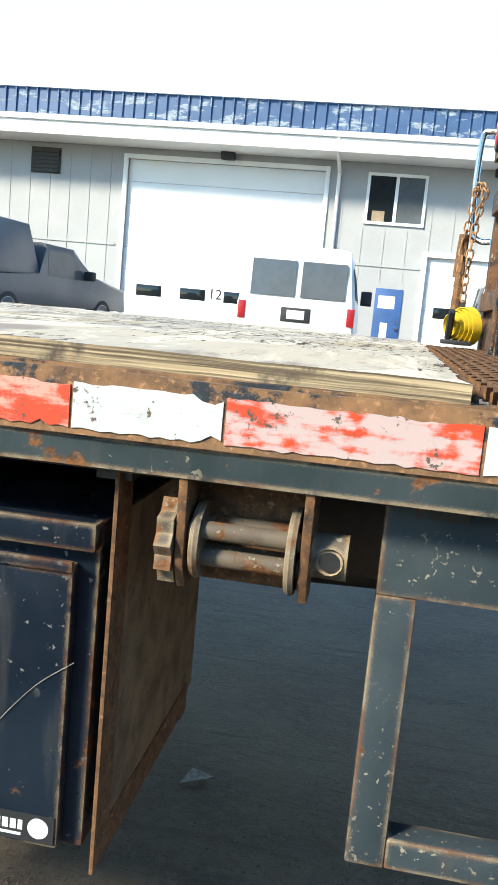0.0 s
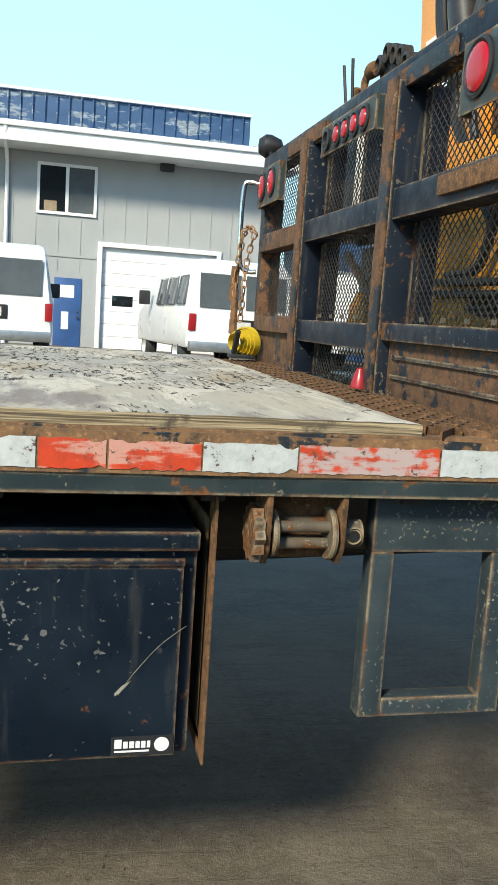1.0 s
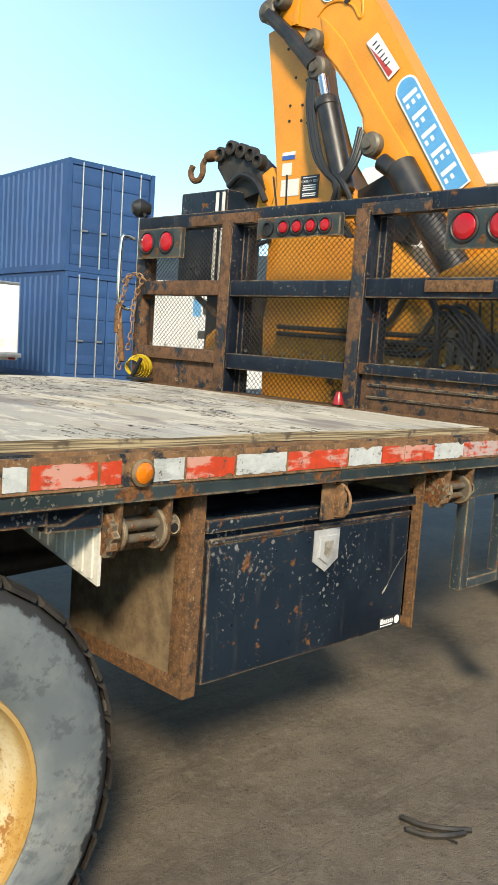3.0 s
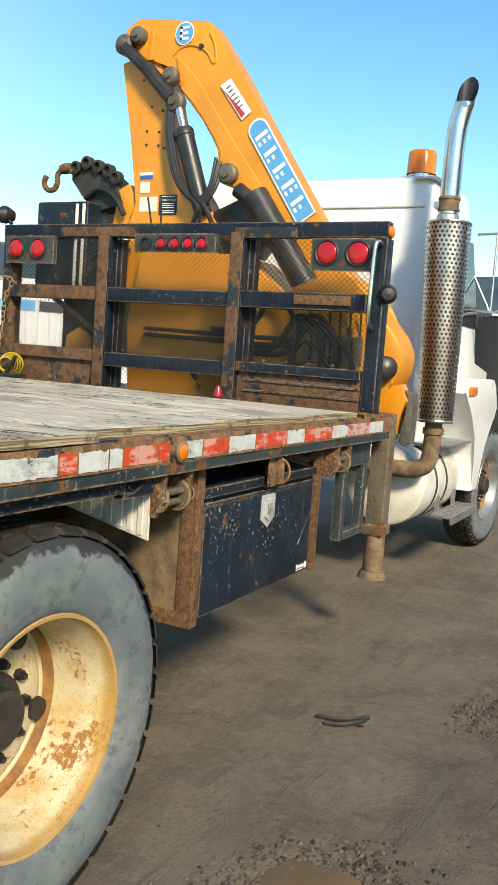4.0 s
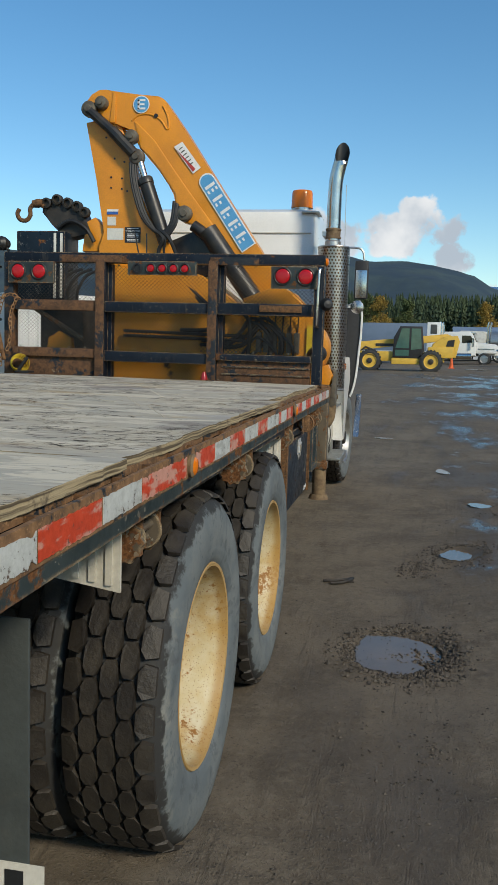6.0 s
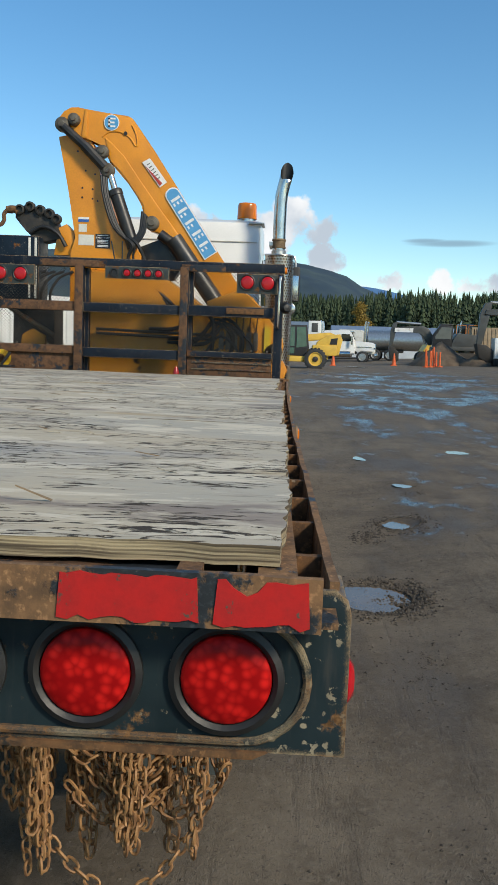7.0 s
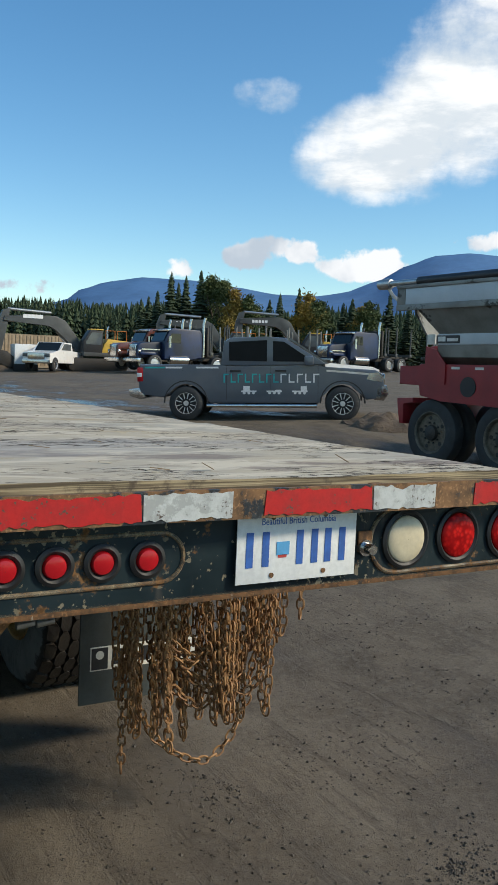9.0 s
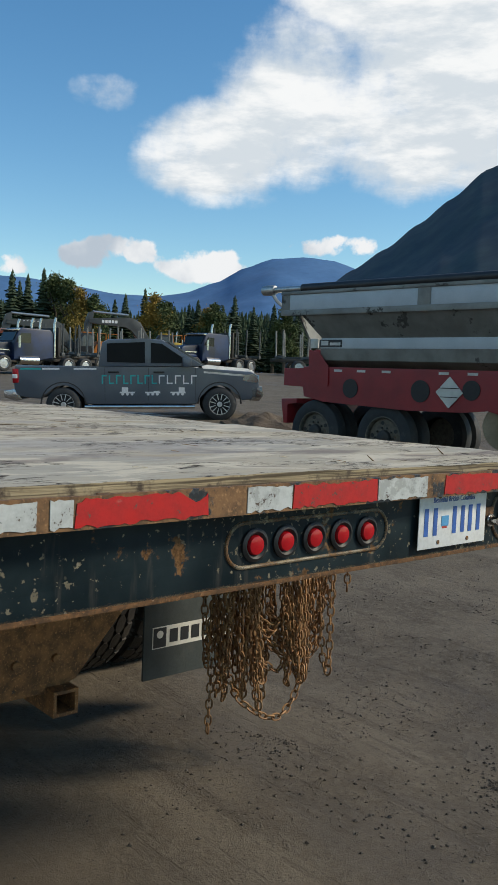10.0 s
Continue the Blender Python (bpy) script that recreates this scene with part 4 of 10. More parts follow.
for x, y, a, ln in ((-0.44, 0.80, -58, 0.24), (-0.48, 0.77, -44, 0.2), (-5.6, -0.9, 60, 0.12)):
    b = B()
    d = Vector((math.cos(radians(a)), math.sin(radians(a)), 0))
    n = Vector((-d.y, d.x, 0))
    q = Vector((x, y, ground_h(x, y) + 0.012))
    tube(b, arc([q - d * ln / 2 + n * 0.02, q - d * ln * 0.2 - n * 0.012, q + d * ln * 0.15 - n * 0.02 + Vector((0, 0, 0.006)), q + d * ln / 2 + n * 0.015], 4), 0.011, 6)
    tube(b, [q + d * ln * 0.1 - n * 0.018, q + d * ln * 0.3 - n * 0.05], 0.004, 5)
    solo("twig", b, "grease", "dark wet twig lying on the dirt", "twig", group="twigs on the dirt")
b = B()
q = [b.verts.new(c) for c in ((0, 0, 0.01), (0.09, 0.02, 0.03), (0.11, 0.08, 0.012), (0.03, 0.07, 0.035), (0.06, 0.045, 0.02))]
for fc in ((0, 1, 4), (1, 2, 4), (2, 3, 4), (3, 0, 4)):
    b.faces.new([q[i] for i in fc])
g = bmesh.ops.extrude_face_region(b, geom=list(b.faces))
bmesh.ops.translate(b, vec=(0, 0, -0.002), verts=[w for w in g["geom"] if isinstance(w, bmesh.types.BMVert)])
solo("paper_scrap", b, "paper_grey", "crumpled grey paper scrap on the wet dirt", "litter", pose(-0.45, 2.36, ground_h(-0.45, 2.36)) @ Matrix.Scale(0.85, 4))
# ---- flatbed truck
truck = thing("flatbed_truck", "worn black flatbed truck with a white cab, parked on wet dirt", "truck", TR)
SIDE, LEFT, REAR, HEAD = 1.0, 3.76, -6.43, 0.39     # the deck's edges and the headboard's rear face
random.seed(4)

def wavy_bar(bm, x0, x1, y0, y1, z0, z1, amp, seed, n=110):
    """A long bar along x, bent and dinged out of true."""
    prev = None
    for i in range(n + 1):
        x = x0 + (x1 - x0) * i / n
        d = amp * (noise.noise((x * 2.1, seed, 0)) + 0.6 * noise.noise((x * 7.3, seed, 4)))
        u = amp * 0.7 * noise.noise((x * 5.1, seed, 9))
        q = [bm.verts.new(c) for c in ((x, y0 + d, z0), (x, y1 + d, z0), (x, y1 + d, z1 + u), (x, y0 + d, z1 + u))]
        if prev:
            for a in range(4):
                bm.faces.new((prev[a], prev[(a + 1) % 4], q[(a + 1) % 4], q[a]))
        else:
            bm.faces.new(q)
        prev = q
    bm.faces.new(prev)


# deck: rails, cross members
b = B()
wavy_bar(b, -6.35, HEAD + 0.12, SIDE, SIDE + 0.012, 1.206, 1.288, 0.004, 3)
part("rub_rail", b, "rail_rust", truck, "rusty rub rail with flaking black paint")
for i in range(29):                                   # spacers between the rails
    x = -6.20 + i * 0.232
    b = B()
    box(b, x, x + 0.014, SIDE + 0.013, SIDE + 0.0495, 1.17, 1.282)
    part("rail_spacer", b, "rust", truck)
b = B()
wavy_bar(b, -6.345, HEAD + 0.12, SIDE + 0.006, SIDE + 0.024, 1.165, 1.2055, 0.003, 8)
part("rub_rail_lip", b, "black_paint", truck)
b = B()
wavy_bar(b, -6.33, HEAD + 0.12, SIDE + 0.05, SIDE + 0.10, 1.270, 1.289, 0.0025, 12)
part("inner_rail", b, "rail_rust", truck, "flat rusty rail beside the plywood")
# coloured near-black to stand for the shaded void below the deck edge
b = B()
box(b, -6.33, HEAD + 0.12, SIDE + 0.05, SIDE + 0.062, 1.155, 1.269, 0.003)
box(b, -6.33, HEAD + 0.12, SIDE + 0.063, SIDE + 0.13, 1.155, 1.165)
part("side_channel", b, "grease", truck)
b = B()
box(b, -6.33, HEAD + 0.12, LEFT - 0.10, LEFT, 1.10, 1.29, 0.004)
part("far_side_channel", b, "black_paint", truck)
# near-black as well: the shade under the deck is in the colour
for i in range(15):
    b = B()
    x = -6.05 + i * 0.44
    box(b, x, x + 0.05, SIDE + 0.065, LEFT - 0.1, 1.14, 1.272)
    part("cross_member", b, "grease", truck)
b = B()
box(b, -6.32, 0.14, SIDE + 0.105, LEFT - 0.1, 1.274, 1.282)
part("deck_floor", b, "rusty_steel", truck)

# tape along the side
TAPE = [(-6.3, -5.99, "r"), (-5.98, -5.7, "w"), (-5.69, -5.38, "r"), (-5.37, -5.1, "w"), (-5.09, -4.78, "r"), (-4.77, -4.5, "w"), (-4.49, -4.08, "r"), (-3.96, -3.71, "r"),
        (-3.70, -3.46, "w"), (-3.45, -3.17, "r"), (-3.16, -2.86, "w"), (-2.85, -2.6, "r"), (-2.59, -2.27, "w"), (-2.26, -2.19, "r"), (-2.18, -2.05, "w"), (-2.04, -1.98, "w"), (-1.97, -1.79, "r"),
        (-1.78, -1.72, "r"), (-1.62, -1.52, "w"), (-1.51, -1.34, "r"), (-1.33, -1.13, "w"), (-1.12, -0.84, "r"), (-0.83, -0.66, "w"),
        (-0.655, -0.53, "r"), (-0.525, -0.347, "r"), (-0.343, -0.152, "w"), (-0.148, 0.155, "f"), (0.16, 0.37, "w")]
for x0, x1, c in TAPE:
    b = B()
    n = max(4, int((x1 - x0) / 0.012))
    lo, hi = [], []
    for i in range(n + 1):
        x = x0 + (x1 - x0) * i / n
        e = 0.0016 if 0 < i < n else 0.0
        dy = 0.004 * (noise.noise((x * 2.1, 3, 0)) + 0.6 * noise.noise((x * 7.3, 3, 4)))
        tear = max(0.0, noise.noise((x * 21, 7, x0)) - 0.3) * 0.02 if c == "w" else max(0.0, noise.noise((x * 19, 2, x0)) - 0.25) * 0.025
        lo.append(b.verts.new((x, SIDE - 0.0022 + dy, 1.214 + random.uniform(-1, 1.4) * e + (tear if int(x * 40) % 3 == 0 else 0))))
        hi.append(b.verts.new((x + random.uniform(-e, e), SIDE - 0.0022 + dy, 1.272 + random.uniform(-1.6, 0.6) * e - tear)))
    for i in range(n):
        b.faces.new((lo[i], lo[i + 1], hi[i + 1], hi[i]))
    g = bmesh.ops.extrude_face_region(b, geom=list(b.faces))
    bmesh.ops.translate(b, vec=(0, 0.003, 0), verts=[v for v in g["geom"] if isinstance(v, bmesh.types.BMVert)])
    part("reflective_tape", b, {"r": "tape_red", "f": "tape_worn", "w": "tape_white"}[c], truck, "scuffed red reflective tape" if c != "w" else "scuffed white reflective tape", smooth=False)
for x in (-1.66, -4.03):
    b = B()
    ring(b, (x, SIDE - 0.004, 1.24), (0, -1, 0), [(0.034, -0.004), (0.036, 0.006), (0.028, 0.012)], 20)
    o = part("marker_lamp", b, "rust_tan", truck)
    b = B()
    ring(b, (x, SIDE - 0.004, 1.24), (0, -1, 0), [(0.028, 0.0), (0.027, 0.012), (0.018, 0.018), (0.0005, 0.02)], 20)
    part("lens", b, "lens_amber", o, "amber marker lens")

# rear rail, bumper plate and its lamps
def wavy_cross(bm, y0, y1, x0, x1, z0, z1, amp, seed, n=70):
    """A bar along y, dinged along its upper edge."""
    prev = None
    for i in range(n + 1):
        y = y0 + (y1 - y0) * i / n
        u = amp * (noise.noise((y * 3.1, seed, 1)) + 0.7 * noise.noise((y * 11, seed, 5)))
        q = [bm.verts.new(c) for c in ((x0, y, z0 + u * 0.4), (x1, y, z0 + u * 0.4), (x1, y, z1 + u), (x0, y, z1 + u))]
        if prev:
            for a in range(4):
                bm.faces.new((prev[a], prev[(a + 1) % 4], q[(a + 1) % 4], q[a]))
        else:
            bm.faces.new(q)
        prev = q
    bm.faces.new(prev)


b = B()
wavy_cross(b, 0.945, LEFT, REAR, REAR + 0.012, 1.248, 1.312, 0.003, 2)
wavy_cross(b, 0.925, LEFT, REAR + 0.0125, REAR + 0.105, 1.25, 1.258, 0.001, 6)
part("rear_rail", b, "rail_rust", truck, "rusty rear rail with chipped paint")
for y in (1.09, 1.47, 1.92, 2.38, 2.85):
    b = B()
    box(b, REAR + 0.013, REAR + 0.10, y, y + 0.03, 1.262, 1.300)
    part("rail_spacer", b, "rust", truck)
b = B()
BX = -6.36
out = [(0.905, 1.068), (LEFT + 0.02, 1.068), (LEFT + 0.02, 1.247), (0.965, 1.247), (0.955, 1.280), (0.925, 1.280), (0.910, 1.268), (0.905, 1.25)]
prism(b, out, "x", BX, BX + 0.01, 0.003)
box(b, BX + 0.0105, BX + 0.09, 0.906, LEFT + 0.02, 1.068, 1.078)
box(b, BX + 0.0105, BX + 0.19, 0.906, 0.916, 1.0785, 1.25, 0.003)
bumper = part("bumper_plate", b, "bumper_paint", truck, "chipped black bumper plate with rust along its edges")
b = B()
prism(b, [(1.02, 1.062), (LEFT, 1.062), (LEFT, 1.072), (1.0, 1.072)], "x", BX - 0.008, BX - 0.0005, 0.002)
part("bumper_lip", b, "rust", bumper, "rusty lower lip")
b = B()
ring(b, (BX + 0.10, 0.906, 1.13), (0, -1, 0), [(0.032, 0), (0.032, 0.008), (0.02, 0.016), (0.0005, 0.018)], 20)
part("side_lamp", b, "lens_red", bumper, "red side marker lamp")


def stadium(bm, y0, y1, zc, r, x, d, w):
    """A raised rounded-end rim round a lamp cluster."""
    pts = []
    for i in range(13):
        a = -math.pi / 2 + math.pi * i / 12
        pts.append((x, y1 - r + r * math.cos(a), zc + r * math.sin(a)))
    for i in range(13):
        a = math.pi / 2 + math.pi * i / 12
        pts.append((x, y0 + r + r * math.cos(a), zc + r * math.sin(a)))
    tube(bm, pts, w, 8, closed=True)


b = B()
stadium(b, 0.955, 1.51, 1.162, 0.080, BX, 0, 0.006)
part("lamp_surround", b, "bumper_paint", bumper)
b = B()
stadium(b, 2.005, 2.56, 1.163, 0.052, BX, 0, 0.005)
part("lamp_surround", b, "bumper_paint", bumper)


def rear_lamp(y, z, r, material, parent, x=BX, d=-1, dots=True):
    b = B()
    ring(b, (x, y, z), (d, 0, 0), [(r + 0.016, -0.001), (r + 0.016, 0.007), (r + 0.008, 0.011), (r + 0.002, 0.006), (r + 0.002, 0.0)], 32)
    lamp = part("lamp", b, "hose_black", parent)
    b = B()
    ring(b, (x, y, z), (d, 0, 0), [(r + 0.001, 0.001), (r, 0.008), (r * 0.9, 0.0125), (r * 0.55, 0.0145), (0.0005, 0.015)], 32)
    part("lens", b, "lens_led" if dots else material, lamp)
    return lamp


rear_lamp(1.055, 1.163, 0.056, "lens_red", bumper)
rear_lamp(1.23, 1.163, 0.056, "lens_red", bumper)
rear_lamp(1.402, 1.163, 0.057, "lens_white", bumper, dots=False)
for i in range(5):
    rear_lamp(2.088 + i * 0.097, 1.162, 0.0235, "lens_red", bumper, dots=False)
rear_lamp(3.20, 1.157, 0.055, "lens_white", bumper, dots=False)
rear_lamp(3.37, 1.157, 0.053, "lens_red", bumper)
b = B()
cyl(b, (BX, 1.528, 1.15), (BX - 0.012, 1.528, 1.15), 0.022, 0.020, 12)
cyl(b, (BX - 0.010, 1.528, 1.15), (BX - 0.038, 1.528, 1.15), 0.014, 0.012, 12)
part("bolt", b, "chrome", bumper, "shiny round bolt")
b = B()
box(b, BX - 0.006, BX, 1.508, 1.548, 1.14, 1.19, 0.002)
part("bolt_plate", b, "rust", bumper)
RT = [(0.957, 1.069, "d"), (1.084, 1.25, "d"), (1.375, 1.562, "w"), (1.564, 1.854, "d"), (1.93, 2.129, "w"), (2.131, 2.426, "d"), (2.428, 2.563, "w"), (2.669, 2.985, "d"), (2.987, 3.035, "w"), (3.061, 3.2, "w"), (3.21, 3.47, "d")]
for y0, y1, c in RT:
    b = B()
    n = max(5, int((y1 - y0) / 0.012))
    lo, hi = [], []
    for i in range(n + 1):
        y = y0 + (y1 - y0) * i / n
        e = 0.003 if 0 < i < n else 0.001
        tear = max(0.0, noise.noise((y * 15, 5, y0)) - 0.15) * 0.035
        lo.append(b.verts.new((REAR - 0.002, y + (1.3 * e if i == 0 else 0), 1.253 + random.uniform(-1, 1.8) * e)))
        hi.append(b.verts.new((REAR - 0.002, y + random.uniform(-e, e) + (0.005 if i == 0 and c == "d" else 0) - (0.004 if i == n and c == "d" else 0), 1.308 + random.uniform(-1.5, 0.5) * e - tear)))
    for i in range(n):
        b.faces.new((lo[i], lo[i + 1], hi[i + 1], hi[i]))
    g = bmesh.ops.extrude_face_region(b, geom=list(b.faces))
    bmesh.ops.translate(b, vec=(0.0028, 0, 0), verts=[v for v in g["geom"] if isinstance(v, bmesh.types.BMVert)])
    part("rear_tape", b, "tape_deepred" if c == "d" else "tape_white", truck, "torn red reflective tape" if c == "d" else "torn white reflective tape", smooth=False)

# number plate: its characters are plain bars
plate = thing("number_plate", "bent white number plate with blue lettering, bolted to the bumper", "number plate", TR)
b = B()
box(b, BX - 0.016, BX - 0.013, 1.565, 1.885, 1.092, 1.25, 0.0012)
part("panel", b, "plate_white", plate)
for y in (1.655, 1.795):
    for z in (1.108, 1.238):
        b = B()
        cyl(b, (BX - 0.018, y, z), (BX - 0.012, y, z), 0.006, n=10)
        part("bolt", b, "rust", plate)
lettering("lettering", "Beautiful British Columbia", 0.022, facing((BX - 0.0165, 1.725, 1.228), (0, -1, 0)), "blue_print", plate, 0.0004, 0.86)
for y, w, z0, z1, mt in ((1.853, 0.018, 1.128, 1.206, "blue_print"), (1.812, 0.018, 1.128, 1.206, "blue_print"), (1.767, 0.034, 1.152, 1.182, "sky_print"), (1.768, 0.022, 1.146, 1.153, "red_print"), (1.722, 0.018, 1.128, 1.206, "blue_print"), (1.682, 0.018, 1.128, 1.206, "blue_print"), (1.645, 0.018, 1.128, 1.206, "blue_print"), (1.605, 0.018, 1.128, 1.206, "blue_print")):
    b = B()
    box(b, BX - 0.0172, BX - 0.0165, y - w / 2, y + w / 2, z0, z1)
    part("bar", b, mt, plate)

# chassis under the deck
for y in (1.93, 2.75):
    b = B()
    box(b, -5.15, 5.2, y, y + 0.012, 0.80, 1.08)
    box(b, -5.15, 5.2, y, y + 0.09, 0.80, 0.812)
    box(b, -5.15, 5.2, y, y + 0.09, 1.068, 1.08)
    box(b, -5.15, 0.4, y + 0.01, y + 0.08, 1.085, 1.14)
    part("frame_rail", b, "grease", truck)
for x in (-5.1, -4.4, -2.95, -1.4, 0.2, 1.5):
    b = B()
    box(b, x, x + 0.12, 1.945, 2.75, 0.84, 1.05, 0.01)
    part("frame_brace", b, "grease", truck)
b = B()
cyl(b, (-2.2, 2.36, 0.60), (0.9, 2.36, 0.72), 0.055)
part("drive_shaft", b, "grease", truck)
b = B()
prism(b, [(1.74, 1.06), (2.27, 0.46), (2.385, 0.43), (2.55, 0.43), (2.9, 0.6), (3.1, 1.06)], "x", -5.21, -5.19, 0.003)
for q in ((2.29, 2.302, 0.36, 0.45), (2.373, 2.385, 0.36, 0.45), (2.302, 2.373, 0.36, 0.372), (2.302, 2.373, 0.438, 0.45)):
    box(b, -5.27, -5.0, q[0], q[1], q[2], q[3])
for y, z in ((2.25, 0.68), (2.42, 0.68), (2.6, 0.7), (2.35, 0.55), (2.5, 0.55)):
    cyl(b, (-5.225, y, z), (-5.19, y, z), 0.016, n=8)
part("hitch_plate", b, "hitch_rust", truck, "rusty hitch plate under the bumper")

# headboard
head = new("headboard")
head.parent = truck
head["label"] = "rusty black steel headboard with expanded mesh"
X0, X1 = HEAD, HEAD + 0.07
H0, H1, YR, YL = 1.30, 2.33, 1.07, 3.80


def bar(name, mat, *boxes, label="", bev=0.004):
    b = B()
    for q in boxes:
        box(b, *q, bev)
    return part(name, b, mat, head, label)


bar("top_bar", "head_paint", (X0, X1, YR, YL, 2.245, H1))
bar("top_flange", "rusty_steel", (X0 - 0.012, X0 - 0.0005, 1.6, 2.0, 2.24, 2.30))
bar("top_flange", "rusty_steel", (X0 - 0.012, X0 - 0.0005, 2.75, 3.3, 2.25, 2.31))
bar("end_post", "head_paint", (X0, X1 + 0.03, YR, YR + 0.08, H0 - 0.12, 2.2445))
bar("end_post", "rusty_steel", (X0, X1 + 0.03, YL - 0.08, YL, H0 - 0.12, 2.2445))
for y in (2.905, 1.945):
    bar("post", "head_paint", (X0 - 0.03, X1 - 0.005, y - 0.012, y, H0, 2.2615), (X1 - 0.004, X1 + 0.06, y - 0.05, y + 0.02, H0, 2.2445))
    bar("post_edge", "rusty_steel", (X0 - 0.042, X0 - 0.031, y - 0.012, y + 0.062, H0, 2.27), label="rusty flat bar")
bar("mid_bar", "head_paint", (X0 - 0.02, X1, YR + 0.085, 1.930, 1.845, 1.94), (X0 - 0.02, X1, 2.01, 2.89, 1.845, 1.932))
bar("mid_bar", "rusty_steel", (X0 - 0.02, X1, 2.97, YL - 0.085, 1.85, 1.935))
bar("bar_patch", "rust", (X0 - 0.038, X0 - 0.021, 1.24, 1.58, 1.872, 1.925), label="rusty plate welded on the bar")
bar("low_bar", "head_paint", (X0 - 0.02, X1, 2.01, 2.89, 1.437, 1.525), (X0 - 0.02, X1, YR + 0.085, 1.930, 1.475, 1.53))
bar("low_bar", "rusty_steel", (X0 - 0.02, X1, 2.955, YL - 0.085, 1.46, 1.535))
bar("kick_panel", "rusty_steel", (X0 + 0.01, X0 + 0.03, YR + 0.085, 1.930, H0, 1.4745))
bar("kick_panel", "rusty_steel", (X0 + 0.01, X0 + 0.03, 2.955, YL - 0.085, H0, 1.4595))
for z in (1.36, 1.42):
    bar("kick_rib", "head_paint", (X0, X0 + 0.0095, YR + 0.09, 1.885, z, z + 0.012), bev=0.001)


def expanded(bm, y0, y1, z0, z1, x, dw=0.034, dh=0.0155, w=0.0021, t=0.0012):
    """Diamond mesh: zigzag strands side by side, row over row."""
    n = int((z1 - z0) / dh)
    k = int((y1 - y0) / (dw / 2))
    for j in range(n):
        prev = None
        for i in range(k + 1):
            y = y0 + i * dw / 2
            z = z0 + dh * (j + 0.5) + (dh * 0.5 if (i + j) % 2 else -dh * 0.5) * (1 if j % 2 == 0 else 1)
            q = [bm.verts.new((x - t, y, z - w)), bm.verts.new((x + t, y, z - w)), bm.verts.new((x + t, y, z + w)), bm.verts.new((x - t, y, z + w))]
            if prev:
                for a in range(4):
                    bm.faces.new((prev[a], prev[(a + 1) % 4], q[(a + 1) % 4], q[a]))
            prev = q


for y0, y1, z0 in ((YR + 0.08, 1.895, 1.53), (2.005, 2.84, H0), (2.95, YL - 0.08, 1.53)):
    b = B()
    expanded(b, y0, y1, z0, 2.245, X0 + 0.05)
    part("mesh_panel", b, "grease", head, "dark expanded metal mesh", smooth=False)
for y in np.arange(1.2, 3.7, 0.145):
    if min(abs(y - 1.93), abs(y - 2.9)) < 0.06:
        continue
    for z in (1.925, 1.545, 2.232):
        b = B()
        box(b, X0 + 0.040, X0 + 0.049, y - 0.007, y + 0.007, z - 0.007, z + 0.007)
        part("mesh_clip", b, "pin_steel", head)


def head_lamp_plate(y0, y1, z0, z1, lamps, r):
    b = B()
    box(b, X0 - 0.035, X0 - 0.0305, y0, y1, z0, z1, 0.001)
    box(b, X0 - 0.030, X0 - 0.0005, y0, y0 + 0.006, z0, z1)
    box(b, X0 - 0.030, X0 - 0.0005, y1 - 0.006, y1, z0, z1)
    p = part("lamp_plate", b, "black_paint", head)
    for y, z in lamps:
        rear_lamp(y, z, r, "lens_red", p, x=X0 - 0.035, dots=False)
    return p


head_lamp_plate(1.125, 1.495, 2.058, 2.235, ((1.217, 2.154), (1.401, 2.156)), 0.057)
head_lamp_plate(3.335, 3.745, 2.070, 2.250, ((3.467, 2.166), (3.655, 2.166)), 0.055)
mp_ = head_lamp_plate(2.11, 2.69, 2.150, 2.262, [(2.205 + i * 0.096, 2.203) for i in range(4)], 0.029)
b = B()
ring(b, (X0 - 0.035, 2.605, 2.203), (-1, 0, 0), [(0.042, 0), (0.042, 0.012), (0.03, 0.014), (0.028, 0.002), (0.0005, 0.0015)], 20)
part("empty_lamp_socket", b, "hose_black", mp_)
b = B()
tube(b, arc([(X0, 1.10, 2.20), (X0 - 0.05, 1.10, 2.215), (X0 - 0.085, 1.105, 2.17), (X0 - 0.085, 1.11, 1.83), (X0 - 0.05, 1.11, 1.765), (X0, 1.11, 1.76)], 5), 0.013, 10)
part("grab_handle", b, "chrome", head, "chrome grab handle")
b = B()
tube(b, arc([(X0, 3.83, 2.20), (X0 - 0.05, 3.85, 2.215), (X0 - 0.085, 3.86, 2.17), (X0 - 0.085, 3.86, 1.83), (X0 - 0.05, 3.85, 1.765), (X0, 3.83, 1.76)], 5), 0.013, 10)
part("grab_handle", b, "chrome", head, "chrome grab handle")
for c, s in (((X0 + 0.03, 3.83, 2.40), 0.06), ((X0 + 0.02, 1.055, 1.945), 0.052)):
    b = B()
    ring(b, c, (-0.9, 0.3 if s and c[1] > 2 else -0.4, 0), [(0.0005, 0.06), (s * 0.6, 0.055), (s, 0.02), (s * 0.98, -0.01), (s * 0.6, -0.06), (0.0005, -0.075)], 20)
    tube(b, [c, (c[0], c[1] + (-0.06 if c[1] > 2 else 0.06), c[2] - 0.06)], 0.012, 8)
    part("work_lamp", b, "hose_black", head, "black work lamp")
b = B()
ring(b, (X0 + 0.02, YR - 0.004, 2.275), (0, -1, 0), [(0.032, 0.0), (0.03, 0.014), (0.018, 0.02), (0.0005, 0.021)], 20)
part("marker_lamp", b, "lens_amber", head, "amber marker lamp")
b = B()
